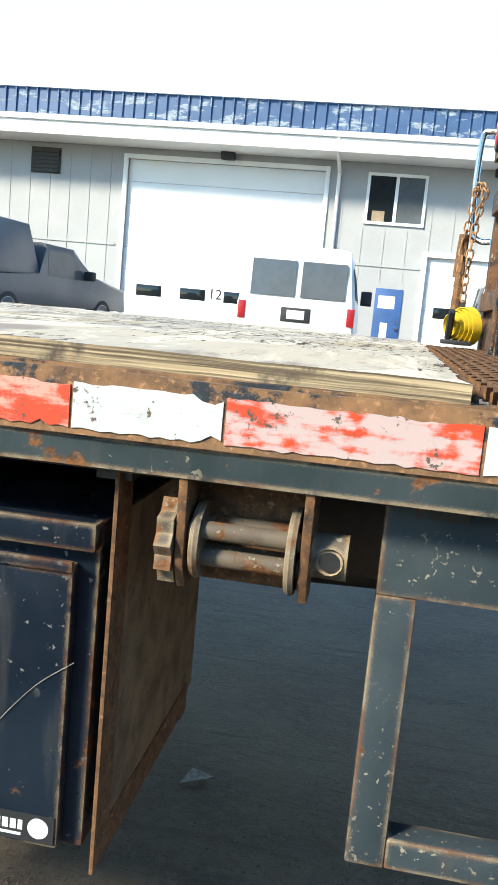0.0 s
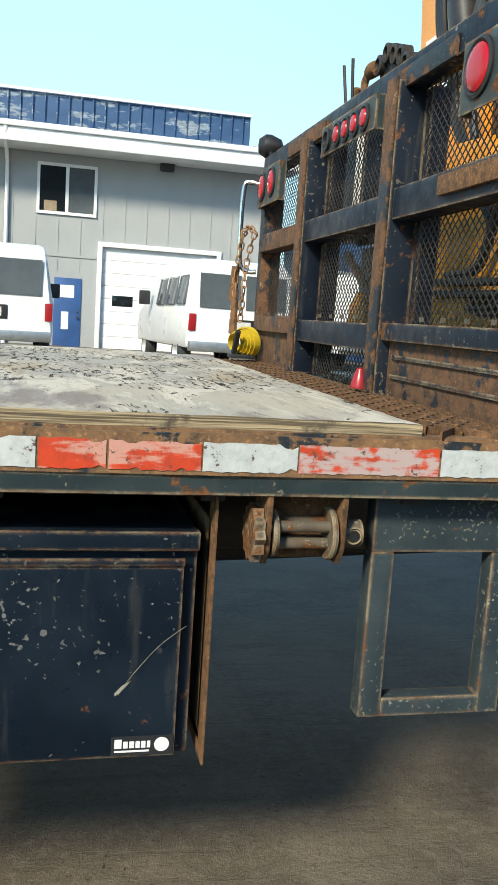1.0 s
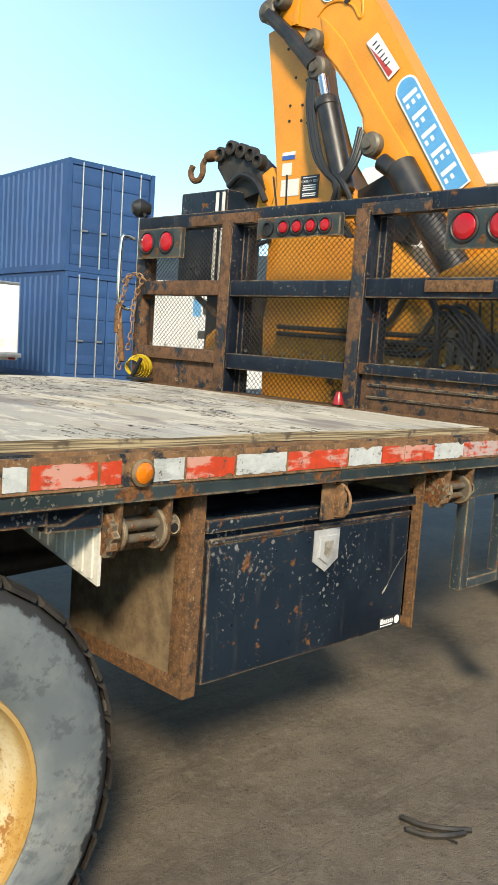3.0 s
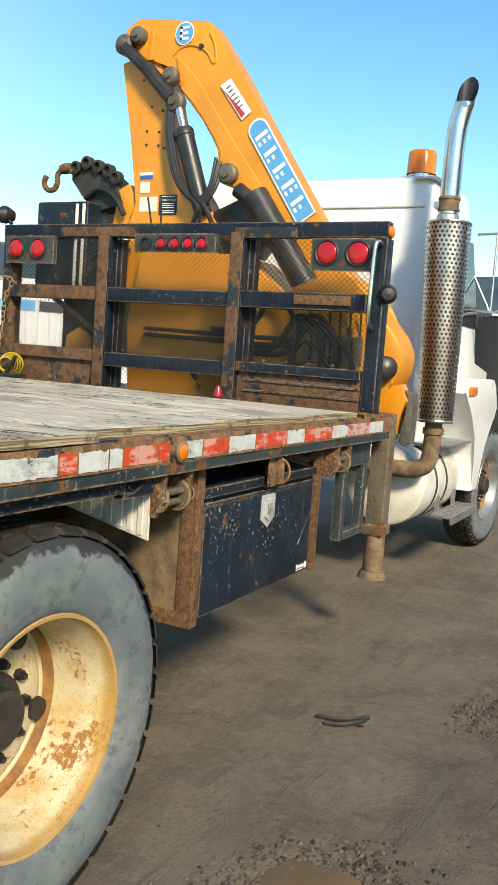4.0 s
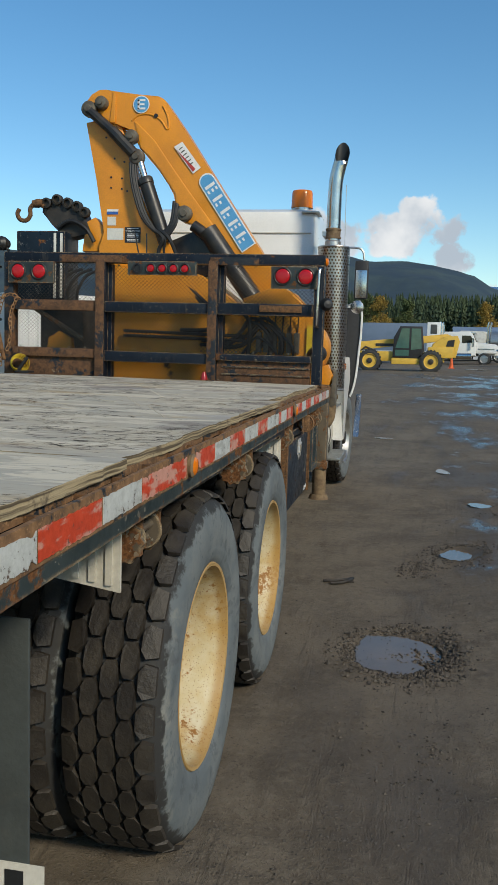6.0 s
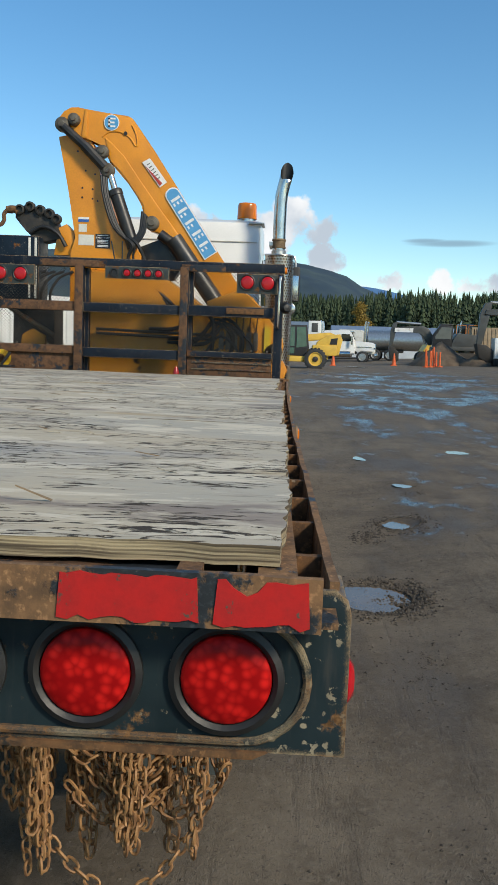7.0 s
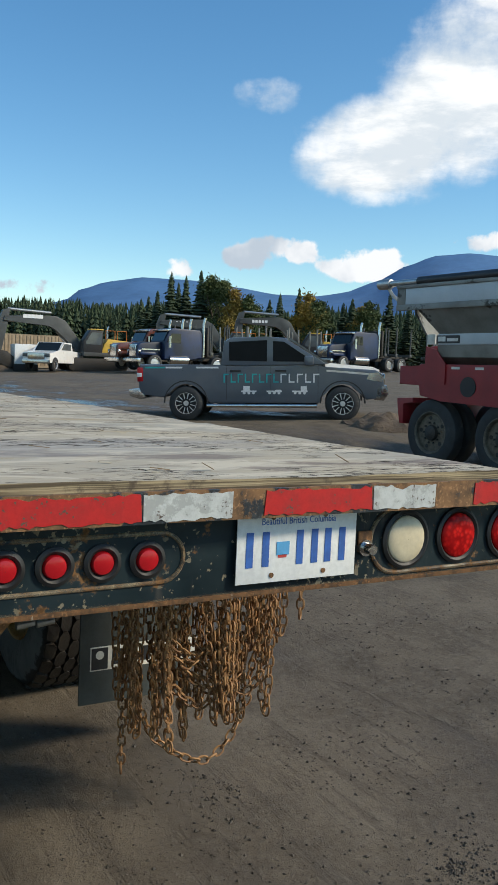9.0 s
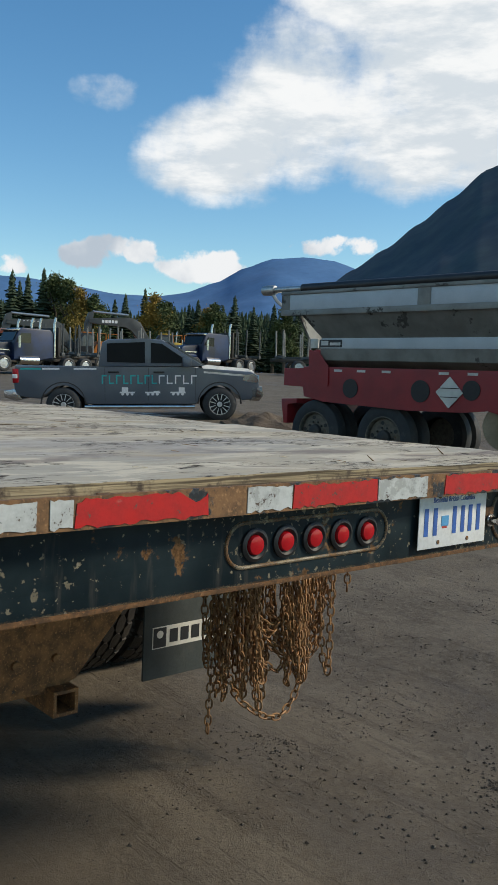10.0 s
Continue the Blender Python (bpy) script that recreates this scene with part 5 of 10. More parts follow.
for y, z0, dy in ((2.62, 2.33, 0.03), (2.55, 2.33, 0.0)):
    tube(b, [(X0 + 0.03, y, z0), (X0 + 0.02, y + dy, z0 + 0.16)], 0.006, 6)
part("wire_stub", b, "hose_black", head)

# steel grating between plywood and headboard
b = B()
for i in range(8):
    x = 0.15 + i * 0.033
    box(b, x, x + 0.005, SIDE + 0.102, LEFT - 0.11, 1.283, 1.306)
for i in range(60):
    y = SIDE + 0.12 + i * 0.042
    m = pose(0.27, y, 1.294, 0, 0, 52 if i % 2 else -52)
    box(b, -0.16, 0.16, -0.0022, 0.0022, -0.010, 0.010, m=m)
part("deck_grating", b, "rust", truck, "rusty steel grating")


# wheels
def tyre_and_rim(name, label, outer=True, cream=True, R=0.555, W=0.275, dual_dish=True):
    """A lorry wheel about the y axis, its outer side towards -y, centred on its hub."""
    w = thing(name, label, "wheel")
    b = B()
    h = W / 2
    prof = [(0.315, -h + 0.02), (0.33, -h + 0.004), (0.36, -h - 0.004), (0.44, -h - 0.010), (0.495, -h - 0.002), (0.523, -h + 0.016), (0.536, -h + 0.036), (0.536, h - 0.036), (0.50, h), (0.42, h + 0.008), (0.34, h - 0.004), (0.315, h - 0.02)]
    ring(b, (0, 0, 0), (0, 1, 0), prof, 64)
    part("tyre", b, "sidewall", w, "grey scuffed tyre sidewall")
    b = B()
    N = 34
    rows = 5
    bw = (W - 0.02) / rows
    for j in range(rows):
        yc = -h + 0.01 + bw * (j + 0.5)
        edge = j in (0, rows - 1)
        for i in range(N):
            a = 2 * math.pi * (i + (0.5 if j % 2 else 0)) / N
            da = math.pi / N * 0.97
            pts = []
            shape = [(-1, -0.45), (-0.55, -0.95), (0.55, -0.95), (1, -0.45), (1, 0.45), (0.55, 0.95), (-0.55, 0.95), (-1, 0.45)] if not edge else [(-0.8, -1), (0.8, -1), (0.95, 0.3), (0.5, 0.95), (-0.5, 0.95), (-0.95, 0.3)]
            if j == rows - 1:
                shape = [(p, -q) for p, q in shape]
            lo, hi = [], []
            for p, q in shape:
                y = yc + q * bw * 0.495
                rr = R - (0.012 if edge and abs(y) > h - 0.03 else 0.0)
                lo.append(b.verts.new((0.533 * math.cos(a + p * da), y, 0.533 * math.sin(a + p * da))))
                hi.append(b.verts.new((rr * math.cos(a + p * da * 0.95), yc + q * bw * 0.465, rr * math.sin(a + p * da * 0.95))))
            n = len(shape)
            b.faces.new(hi)
            for k in range(n):
                b.faces.new((lo[k], lo[(k + 1) % n], hi[(k + 1) % n], hi[k]))
    part("tread", b, "tread", w, "muddy lug tread", smooth=False)
    b = B()
    dish = 0.06 if dual_dish else -0.06
    prof = [(0.318, -h + 0.028), (0.326, -h + 0.012), (0.322, -h + 0.004), (0.312, -h + 0.006), (0.306, -h + 0.03), (0.296, -h + 0.06), (0.286, -h + 0.10), (0.280, dish + 0.02)]
    prof2 = [(0.280, dish + 0.02), (0.272, dish + 0.045), (0.255, dish + 0.050), (0.225, dish + 0.032), (0.15, dish + 0.012), (0.0005, dish + 0.012)]
    ring(b, (0, 0, 0), (0, 1, 0), prof, 56)
    rim = part("rim", b, "rim_cream" if cream else "alum", w, "cream rim flecked with rust" if cream else "")
    b = B()
    ring(b, (0, 0, 0), (0, 1, 0), prof2, 56)
    part("disc", b, "rim_cream" if cream else "alum", w, "cream wheel disc" if cream else "")
    b = B()
    ring(b, (0, 0, 0), (0, 1, 0), [(0.282, dish + 0.01), (0.274, dish + 0.03), (0.262, dish + 0.040)], 56)
    part("rust_seam", b, "rim_rust", w, "rusty seam")
    for i in range(5):
        b = B()
        a = 2 * math.pi * (i + 0.3) / 5
        c = Vector((0.222 * math.cos(a), dish + 0.022, 0.222 * math.sin(a)))
        ring(b, c, (0, -1, 0.0), [(0.036, -0.004), (0.033, 0.010), (0.0005, 0.0095)], 14)
        part("hand_hole", b, "hose_black", w)
    b = B()
    ring(b, (0, 0, 0), (0, -1, 0), [(0.125, -dish - 0.02), (0.12, -dish + 0.004), (0.088, -dish + 0.012), (0.085, -dish + 0.05), (0.07, -dish + 0.062), (0.0005, -dish + 0.064)], 28)
    part("hub", b, "grease", w, "greasy black hub")
    for i in range(10):
        a = 2 * math.pi * i / 10
        b = B()
        p = Vector((0.143 * math.cos(a), dish + 0.012, 0.143 * math.sin(a)))
        cyl(b, p, p + Vector((0, -0.022, 0)), 0.017, 0.015, 6)
        cyl(b, p + Vector((0, -0.022, 0)), p + Vector((0, -0.034, 0)), 0.010, 0.009, 8)
        part("wheel_nut", b, "cylinder_black", w)
    return w


AX = (-2.246, -3.616)
WZ = 0.485
WS = Matrix.Scale(1.045, 4)
proto = tyre_and_rim("rear_wheel", "lorry wheel with rusty cream rim and scuffed grey tyre")
first = True
for ax in AX:
    for y, flip in ((1.145, 0), (1.475, 180), (3.29, 0), (3.62, 180)):
        m = TR @ pose(ax, y, WZ, 0, random.uniform(0, 360), flip) @ WS
        if first:
            proto.matrix_basis = m
            proto["group"] = "rear wheels of the flatbed"
            first = False
        else:
            copy_thing(proto, m)
for ax in AX:
    b = B()
    cyl(b, (ax, 1.6, WZ), (ax, 3.2, WZ), 0.075)
    ring(b, (ax, 2.38, WZ), (1, 0, 0), [(0.0005, -0.24), (0.12, -0.22), (0.2, -0.08), (0.22, 0.02), (0.16, 0.14), (0.06, 0.25), (0.0005, 0.25)], 20)
    part("axle", b, "grease", truck)
    b = B()
    for y in (1.72, 2.95):
        box(b, ax - 0.55, ax + 0.55, y, y + 0.08, 0.62, 0.72, 0.02)
    part("leaf_spring", b, "grease", truck)


# winches hung under the side rail
def winch(x, ln=0.16, y=1.06):
    w = thing("strap_winch", "rusty ratchet strap winch bolted under the deck edge", "winch", TR @ pose(x, y, 1.165), "winches under the deck edge")
    b = B()
    for s in (0.0, ln):
        prism(b, [(-0.05, 0), (0.055, 0), (0.055, -0.06), (0.045, -0.115), (0.02, -0.15), (-0.02, -0.15), (-0.045, -0.115)], "x", s - 0.006, s + 0.006, 0.002)
    box(b, 0, ln, 0.03, 0.04, -0.15, 0.0, 0.001)
    part("bracket", b, "rust", w)
    for dy, dz in ((-0.022, 0.018), (0.022, 0.018), (-0.012, -0.02), (0.012, -0.02)):
        b = B()
        cyl(b, (0.008, dy, -0.088 + dz), (ln - 0.008, dy, -0.088 + dz), 0.0125, n=12)
        part("roller", b, "leg_steel", w, "tan rusty roller bar")
    for q, r in ((0.012, 0.052), (ln - 0.024, 0.058)):
        b = B()
        ring(b, (q, 0, -0.088), (1, 0, 0), [(0.0005, 0), (r - 0.003, 0), (r, 0.006), (r - 0.002, 0.012), (0.0005, 0.013)], 24)
        part("end_plate", b, "leg_steel", w)
    b = B()
    prof = []
    for i in range(22):
        a = 2 * math.pi * i / 22
        r = 0.062 if i % 2 else 0.052
        prof.append((r * math.cos(a), -0.088 + r * math.sin(a)))
    prism(b, prof, "x", -0.03, -0.008)
    part("ratchet_wheel", b, "leg_steel", w)
    b = B()
    cyl(b, (ln + 0.006, 0, -0.088), (ln + 0.052, 0, -0.088), 0.03, n=16)
    ring(b, (ln + 0.03, -0.03, -0.088), (0, -1, 0), [(0.012, -0.006), (0.0175, 0.0), (0.0175, 0.002)], 14)
    cyl(b, (ln + 0.03, -0.0302, -0.088), (ln + 0.03, -0.0312, -0.088), 0.013, n=12, mat=1)
    part("hub", b, ["leg_steel", "hose_black"], w)
    return w


for x in (-0.197, -1.70, -2.95, -4.32):
    winch(x)

# step frame and outrigger leg
b = B()
FY = 1.075
box(b, 0.055, 0.42, FY, FY + 0.05, 1.03, 1.166, 0.004)
box(b, 0.055, 0.108, FY, FY + 0.05, 0.647, 1.0295, 0.004)
box(b, 0.345, 0.40, FY + 0.001, FY + 0.049, 0.647, 1.0295, 0.004)
box(b, 0.1085, 0.3445, FY + 0.001, FY + 0.05, 0.647, 0.690, 0.004)
box(b, 0.4055, 0.475, FY + 0.03, FY + 0.045, 0.64, 1.166, 0.004)
part("step_frame", b, "frame_slate", truck, "chipped black steel step frame")
b = B()
box(b, 0.573, 0.683, 1.02, 1.13, 0.60, 1.30, 0.018)
box(b, 0.563, 0.693, 1.01, 1.14, 0.60, 0.66, 0.01)
leg = part("outrigger_leg", b, "leg_steel", truck, "dirty tan steel outrigger leg")
b = B()
cyl(b, (0.628, 1.075, 0.36), (0.628, 1.075, 0.62), 0.058, n=24)
cyl(b, (0.628, 1.075, 0.345), (0.628, 1.075, 0.385), 0.085, 0.07, 24)
part("outrigger_foot", b, "rust_tan", leg, "dirty tan outrigger foot")
b = B()
box(b, 0.50, 0.63, 1.25, 3.6, 1.0, 1.14, 0.01)
part("outrigger_beam", b, "black_paint", truck)
b = B()
cyl(b, (-0.2, 1.75, 0.98), (0.9, 1.75, 0.98), 0.13)
part("air_tank", b, "grease", truck)

# ribbed white fender flap ahead of the rear wheels
b = B()
pts = [(1.05, 0.945), (1.05, 1.13), (1.75, 1.13), (1.75, 1.08)]
prism(b, pts, "x", -1.735, -1.725)
for i in range(16):
    y = 1.07 + i * 0.042
    zb = 0.945 + (y - 1.05) * 0.19
    box(b, -1.741, -1.7352, y, y + 0.018, zb + 0.012, 1.12)
part("fender_flap", b, "flap_white", truck, "dirty white ribbed fender flap")
b = B()
box(b, -1.9, -1.74, SIDE + 0.03, SIDE + 0.07, 1.10, 1.164, 0.004)
prism(b, [(-2.9, 1.164), (-1.75, 1.164), (-1.85, 1.12), (-2.75, 1.12)], "y", SIDE + 0.03, SIDE + 0.05)
prism(b, [(-4.3, 1.164), (-3.2, 1.164), (-3.3, 1.12), (-4.2, 1.12)], "y", SIDE + 0.03, SIDE + 0.05)
part("fender_bracket", b, "black_clean", truck)

b = B()
prism(b, [(1.03, 0.97), (1.03, 1.13), (1.72, 1.13), (1.72, 1.07)], "x", -4.44, -4.43)
for i in range(15):
    y = 1.05 + i * 0.044
    box(b, -4.446, -4.4405, y, y + 0.018, 0.985 + (y - 1.03) * 0.15, 1.12)
part("fender_flap", b, "flap_white", truck, "dirty white ribbed fender flap")
# toolbox in its angle-iron frame
tbx = thing("toolbox", "black steel truck toolbox with chips and scratches, under the deck", "toolbox", TR)
TX0, TX1, TY, TZ0, TZ1 = -1.355, -0.325, 1.07, 0.577, 1.07
b = B()
box(b, TX0, TX1, TY + 0.022, 1.66, TZ0, TZ1, 0.008)
box(b, TX0, TX1, TY - 0.004, TY + 0.03, 1.033, TZ1 + 0.004, 0.006)
part("body", b, "black_clean", tbx)
b = B()
box(b, TX0 + 0.012, TX1 - 0.03, TY - 0.002, TY + 0.0215, TZ0 + 0.006, 1.012, 0.007)
box(b, TX0 + 0.012, TX1 - 0.03, TY - 0.008, TY + 0.002, 1.002, 1.018, 0.003)
door = part("door", b, "black_clean", tbx, "chipped black door")
b = B()
prism(b, [(-0.889, 0.996), (-0.763, 0.996), (-0.763, 0.893), (-0.826, 0.853), (-0.889, 0.893)], "y", TY - 0.008, TY - 0.0025, 0.002)
prism(b, [(-0.866, 0.975), (-0.786, 0.975), (-0.786, 0.906), (-0.826, 0.880), (-0.866, 0.906)], "y", TY - 0.016, TY - 0.0085, 0.002)
latch = part("latch", b, "alloy", door, "shield-shaped metal latch")
b = B()
prism(b, [(-0.848, 0.958), (-0.804, 0.958), (-0.804, 0.918), (-0.826, 0.902), (-0.848, 0.918)], "y", TY - 0.0175, TY - 0.0162)
cyl(b, (-0.826, TY - 0.0175, 0.940), (-0.826, TY - 0.021, 0.940), 0.010, n=12)
part("keyhole_plate", b, "plate_scratch", latch, "dull worn lock plate")
b = B()
box(b, -0.49, -0.36, TY - 0.0035, TY - 0.002, 0.590, 0.632)
st = part("sticker", b, "dark_print", door, "black sticker with a white mark")
b = B()
for k, (x0, x1) in enumerate(((-0.483, -0.468), (-0.465, -0.455), (-0.452, -0.442), (-0.439, -0.430), (-0.427, -0.418), (-0.415, -0.408))):
    box(b, x0, x1, TY - 0.0042, TY - 0.0036, 0.606, 0.626 if k == 0 else 0.621)
cyl(b, (-0.384, TY - 0.0036, 0.612), (-0.384, TY - 0.0042, 0.612), 0.016, n=16)
box(b, -0.483, -0.41, TY - 0.0042, TY - 0.0036, 0.597, 0.601)
part("sticker_mark", b, "white_print", st)
b = B()
tube(b, arc([(-0.345, TY - 0.004, 0.873), (-0.40, TY - 0.004, 0.83), (-0.455, TY - 0.004, 0.765), (-0.48, TY - 0.004, 0.725)], 5), 0.0005, 6)
prism(b, [(-0.455, 0.755), (-0.47, 0.737), (-0.487, 0.722), (-0.488, 0.728), (-0.472, 0.745)], "y", TY - 0.0032, TY - 0.0022)
part("scratch", b, "plate_scratch", door, "pale scratch")
b = B()
for x in (-1.425, -0.300):
    box(b, x, x + 0.05 if x < -1 else x + 0.006, 1.055, 1.063, 0.565, 1.166, 0.001)
    box(b, x, x + 0.006, 1.063, 1.60, 0.565, 0.62, 0.001)
    box(b, x, x + 0.006, 1.064, 1.12, 0.62, 1.166, 0.001)
box(b, -1.425, -0.295, 1.56, 1.60, 0.556, 0.5645)
part("angle_frame", b, "rust", tbx, "rusty angle-iron frame")
for x in (-0.3, -1.42):
    b = B()
    box(b, x, x + 0.004, 1.10, 1.64, 0.60, 1.09)
    part("side_sheet", b, "rust_tan", tbx, "muddy rust-brown side sheet")
b = B()
box(b, -0.90, -0.775, 1.035, 1.043, 1.035, 1.166, 0.003)
box(b, -0.84, -0.828, 1.000, 1.0345, 1.05, 1.15, 0.004)
ring(b, (-0.834, 1.028, 1.10), (1, 0, 0), [(0.055, -0.006), (0.06, 0.0), (0.055, 0.006), (0.045, 0.0)], 20, closed=True)
part("lifting_lug", b, "rail_rust", tbx, "rusty lifting lug")

# cab, stack, tank
cab = new("cab")
cab.parent = truck
cab["label"] = "white sleeper cab"
b = B()
prism(b, [(2.05, 0.95), (2.05, 2.80), (2.1, 2.93), (2.2, 2.97), (3.1, 2.99), (3.35, 2.75), (3.75, 2.05), (3.8, 1.6), (5.4, 1.45), (5.55, 1.2), (5.55, 0.7), (4.6, 0.7), (4.45, 1.05), (3.5, 1.05), (3.3, 0.75), (2.3, 0.75)], "y", 1.36, 3.42, 0.05)
part("cab_shell", b, "white_paint", cab)
b = B()
prism(b, [(3.35, 2.65), (3.72, 2.05), (3.72, 1.95), (2.75, 1.95), (2.75, 2.6)], "y", 1.352, 3.428)
part("side_window", b, "dark_glass", cab)
b = B()
tube(b, [(2.045, 1.40, 2.72), (2.045, 3.38, 2.72)], 0.008, 6)
part("roof_seam", b, "white_dirty", cab)
b = B()
prism(b, [(2.93, 0.60), (3.12, 0.60), (3.14, 0.78), (3.23, 0.95), (3.38, 1.10), (3.56, 1.19), (3.62, 1.27), (3.50, 1.46), (3.40, 1.515), (2.40, 1.525), (2.40, 1.40), (2.70, 1.25), (2.88, 1.05), (2.93, 0.85)], "y", 1.07, 1.40, 0.02)
part("fender", b, "white_paint", cab)
b = B()
prism(b, [(1.50, 1.10), (1.50, 2.10), (1.22, 2.13), (1.06, 2.09), (1.025, 1.90), (1.035, 1.62), (1.06, 1.30), (1.10, 1.07), (1.16, 0.97), (1.24, 1.05)], "x", 4.38, 4.43, 0.01, m=None)
part("open_door", b, "black_plastic", cab, "open door showing its black lining")
b = B()
tube(b, arc([(4.37, 1.36, 2.125), (4.37, 1.05, 2.11), (4.37, 1.015, 1.88), (4.37, 1.03, 1.60), (4.37, 1.055, 1.28), (4.37, 1.10, 1.06), (4.37, 1.16, 0.96)], 4), 0.014, 6)
part("door_edge", b, "white_paint", cab)
b = B()
tube(b, arc([(3.5, 1.36, 2.75), (3.5, 1.16, 2.755), (3.5, 1.0, 2.74), (3.5, 0.965, 2.65), (3.5, 0.965, 2.60)], 4), 0.012, 8)
tube(b, [(3.5, 1.36, 2.10), (3.5, 1.15, 2.09), (3.5, 0.98, 2.16)], 0.011, 8)
tube(b, [(3.5, 1.19, 2.09), (3.5, 1.19, 2.76)], 0.011, 8)
tube(b, [(3.5, 1.36, 2.40), (3.5, 1.2, 2.10)], 0.009, 8)
tube(b, [(3.5, 1.19, 2.76), (3.5, 1.20, 3.45)], 0.0035, 6)
mir = part("mirror_bracket", b, "alum", cab)
b = B()
box(b, 3.48, 3.54, 0.905, 1.065, 2.175, 2.615, 0.03)
part("mirror", b, "black_plastic", mir)
b = B()
box(b, 3.474, 3.479, 0.922, 1.048, 2.19, 2.50, 0.001)
part("mirror_glass", b, "chrome", mir, "mirror glass")
b = B()
ring(b, (3.48, 1.02, 2.085), (-1, 0, 0), [(0.075, -0.02), (0.075, 0.0), (0.06, 0.006), (0.0005, 0.012)], 20)
part("spot_mirror", b, "chrome", mir, "round convex mirror")
b = B()
box(b, 2.52, 2.74, 1.052, 1.0685, 1.385, 1.452, 0.008)
part("turn_lamp", b, "lens_amber", cab)
stack = thing("exhaust_stack", "chrome exhaust stack in a perforated heat shield, rust stained", "exhaust", TR)
SX, SY = 1.80, 1.145
b = B()
tube(b, arc([(SX, 1.75, 0.85), (SX, 1.36, 0.85), (SX, SY + 0.07, 0.86), (SX, SY - 0.015, 0.94), (SX, SY - 0.026, 1.21)], 5), 0.06, 20)
ring(b, (SX, SY - 0.026, 1.14), (0, 0, 1), [(0.062, -0.025), (0.072, -0.02), (0.072, 0.02), (0.062, 0.025)], 20)
part("lower_pipe", b, "rust_tan", stack, "rusty lower pipe")


def mitred(bm, path, r, n, cut_low, cut_high):
    """An open pipe along a path whose top is cut aslant, lowest towards the rear."""
    rows = []
    for k, p in enumerate(path):
        row = []
        for i in range(n):
            a = 2 * math.pi * i / n
            z = p[2]
            if k == len(path) - 1:
                z = cut_low + (cut_high - cut_low) * (0.5 + 0.5 * math.cos(a))
            row.append(bm.verts.new((p[0] + r * math.cos(a), p[1] + r * math.sin(a), z)))
        rows.append(row)
    for a, c in zip(rows, rows[1:]):
        for i in range(n):
            bm.faces.new((a[i], a[(i + 1) % n], c[(i + 1) % n], c[i]))


PIPE = arc([(SX, SY + 0.012, 2.5), (SX, SY + 0.012, 2.95), (SX, SY + 0.006, 3.16), (SX + 0.0, SY - 0.012, 3.27), (SX + 0.0, SY - 0.030, 3.34)], 5) + [Vector((SX, SY - 0.043, 3.43))]
b = B()
mitred(b, PIPE, 0.067, 28, 3.30, 3.53)
part("pipe", b, "chrome", stack, "chrome curved pipe")
b = B()
mitred(b, PIPE[12:], 0.063, 28, 3.302, 3.532)
ring(b, (SX, SY + 0.008, 3.14), (0, 0, 1), [(0.06, 0.0), (0.0005, 0.001)], 28)
part("pipe_bore", b, "hose_black", stack, "black pipe mouth")
b = B()
ring(b, (SX, SY + 0.012, 2.68), (0, 0, 1), [(0.067, -0.05), (0.074, -0.045), (0.074, -0.03), (0.068, -0.025), (0.068, 0.025), (0.074, 0.03), (0.074, 0.045), (0.067, 0.05)], 28)
part("pipe_collar", b, "rust_tan", stack, "rust-browned collar")
b = B()
NA, NZ, RS = 30, 46, 0.158
for j in range(NZ):
    for i in range(NA):
        a0 = 2 * math.pi * (i + (0.5 if j % 2 else 0.0)) / NA
        z0 = 1.205 + (2.555 - 1.205) * j / NZ
        dz, da = (2.555 - 1.205) / NZ, 2 * math.pi / NA
        o = [b.verts.new((SX + RS * math.cos(a0 + u * da), SY + RS * math.sin(a0 + u * da), z0 + v * dz)) for u, v in ((0, 0), (0.5, 0), (1, 0), (1, 0.5), (1, 1), (0.5, 1), (0, 1), (0, 0.5))]
        q = [b.verts.new((SX + RS * math.cos(a0 + (0.5 + 0.3 * math.cos(k)) * da), SY + RS * math.sin(a0 + (0.5 + 0.3 * math.cos(k)) * da), z0 + (0.5 + 0.33 * math.sin(k)) * dz)) for k in (math.radians(d) for d in (225, 270, 315, 0, 45, 90, 135, 180))]
        for k in range(8):
            b.faces.new((o[k], o[(k + 1) % 8], q[(k + 1) % 8], q[k]))
ring(b, (SX, SY, 1.205), (0, 0, 1), [(RS, 0), (RS + 0.004, 0.01), (RS - 0.002, 0.02)], 40)
ring(b, (SX, SY, 2.540), (0, 0, 1), [(RS - 0.002, 0), (RS + 0.004, 0.01), (RS, 0.02), (0.07, 0.024)], 40)
for w in b.verts:                                     # narrower towards its foot
    k = 0.79 + 0.17 * (w.co.z - 1.205) / 1.35
    w.co.x, w.co.y = SX + (w.co.x - SX) * k, SY - 0.028 * (2.555 - w.co.z) / 1.35 + (w.co.y - SY) * k
part("heat_shield", b, "stainless", stack, "perforated stainless heat shield with rust stains", smooth=False)
b = B()
cyl(b, (SX, SY - 0.026, 1.2), (SX, SY, 2.56), 0.10, 0.125, 24)
part("muffler", b, "rust", stack)
b = B()
ring(b, (SX, SY + 0.012, 2.585), (0, 0, 1), [(0.068, -0.03), (0.076, -0.02), (0.076, 0.02), (0.068, 0.03)], 24)
box(b, SX - 0.02, SX + 0.34, SY + 0.075, SY + 0.115, 2.66, 2.70)
part("clamp", b, "alum", stack)
beacon = thing("beacon_lamp", "amber warning beacon on the cab roof", "beacon", TR)
b = B()
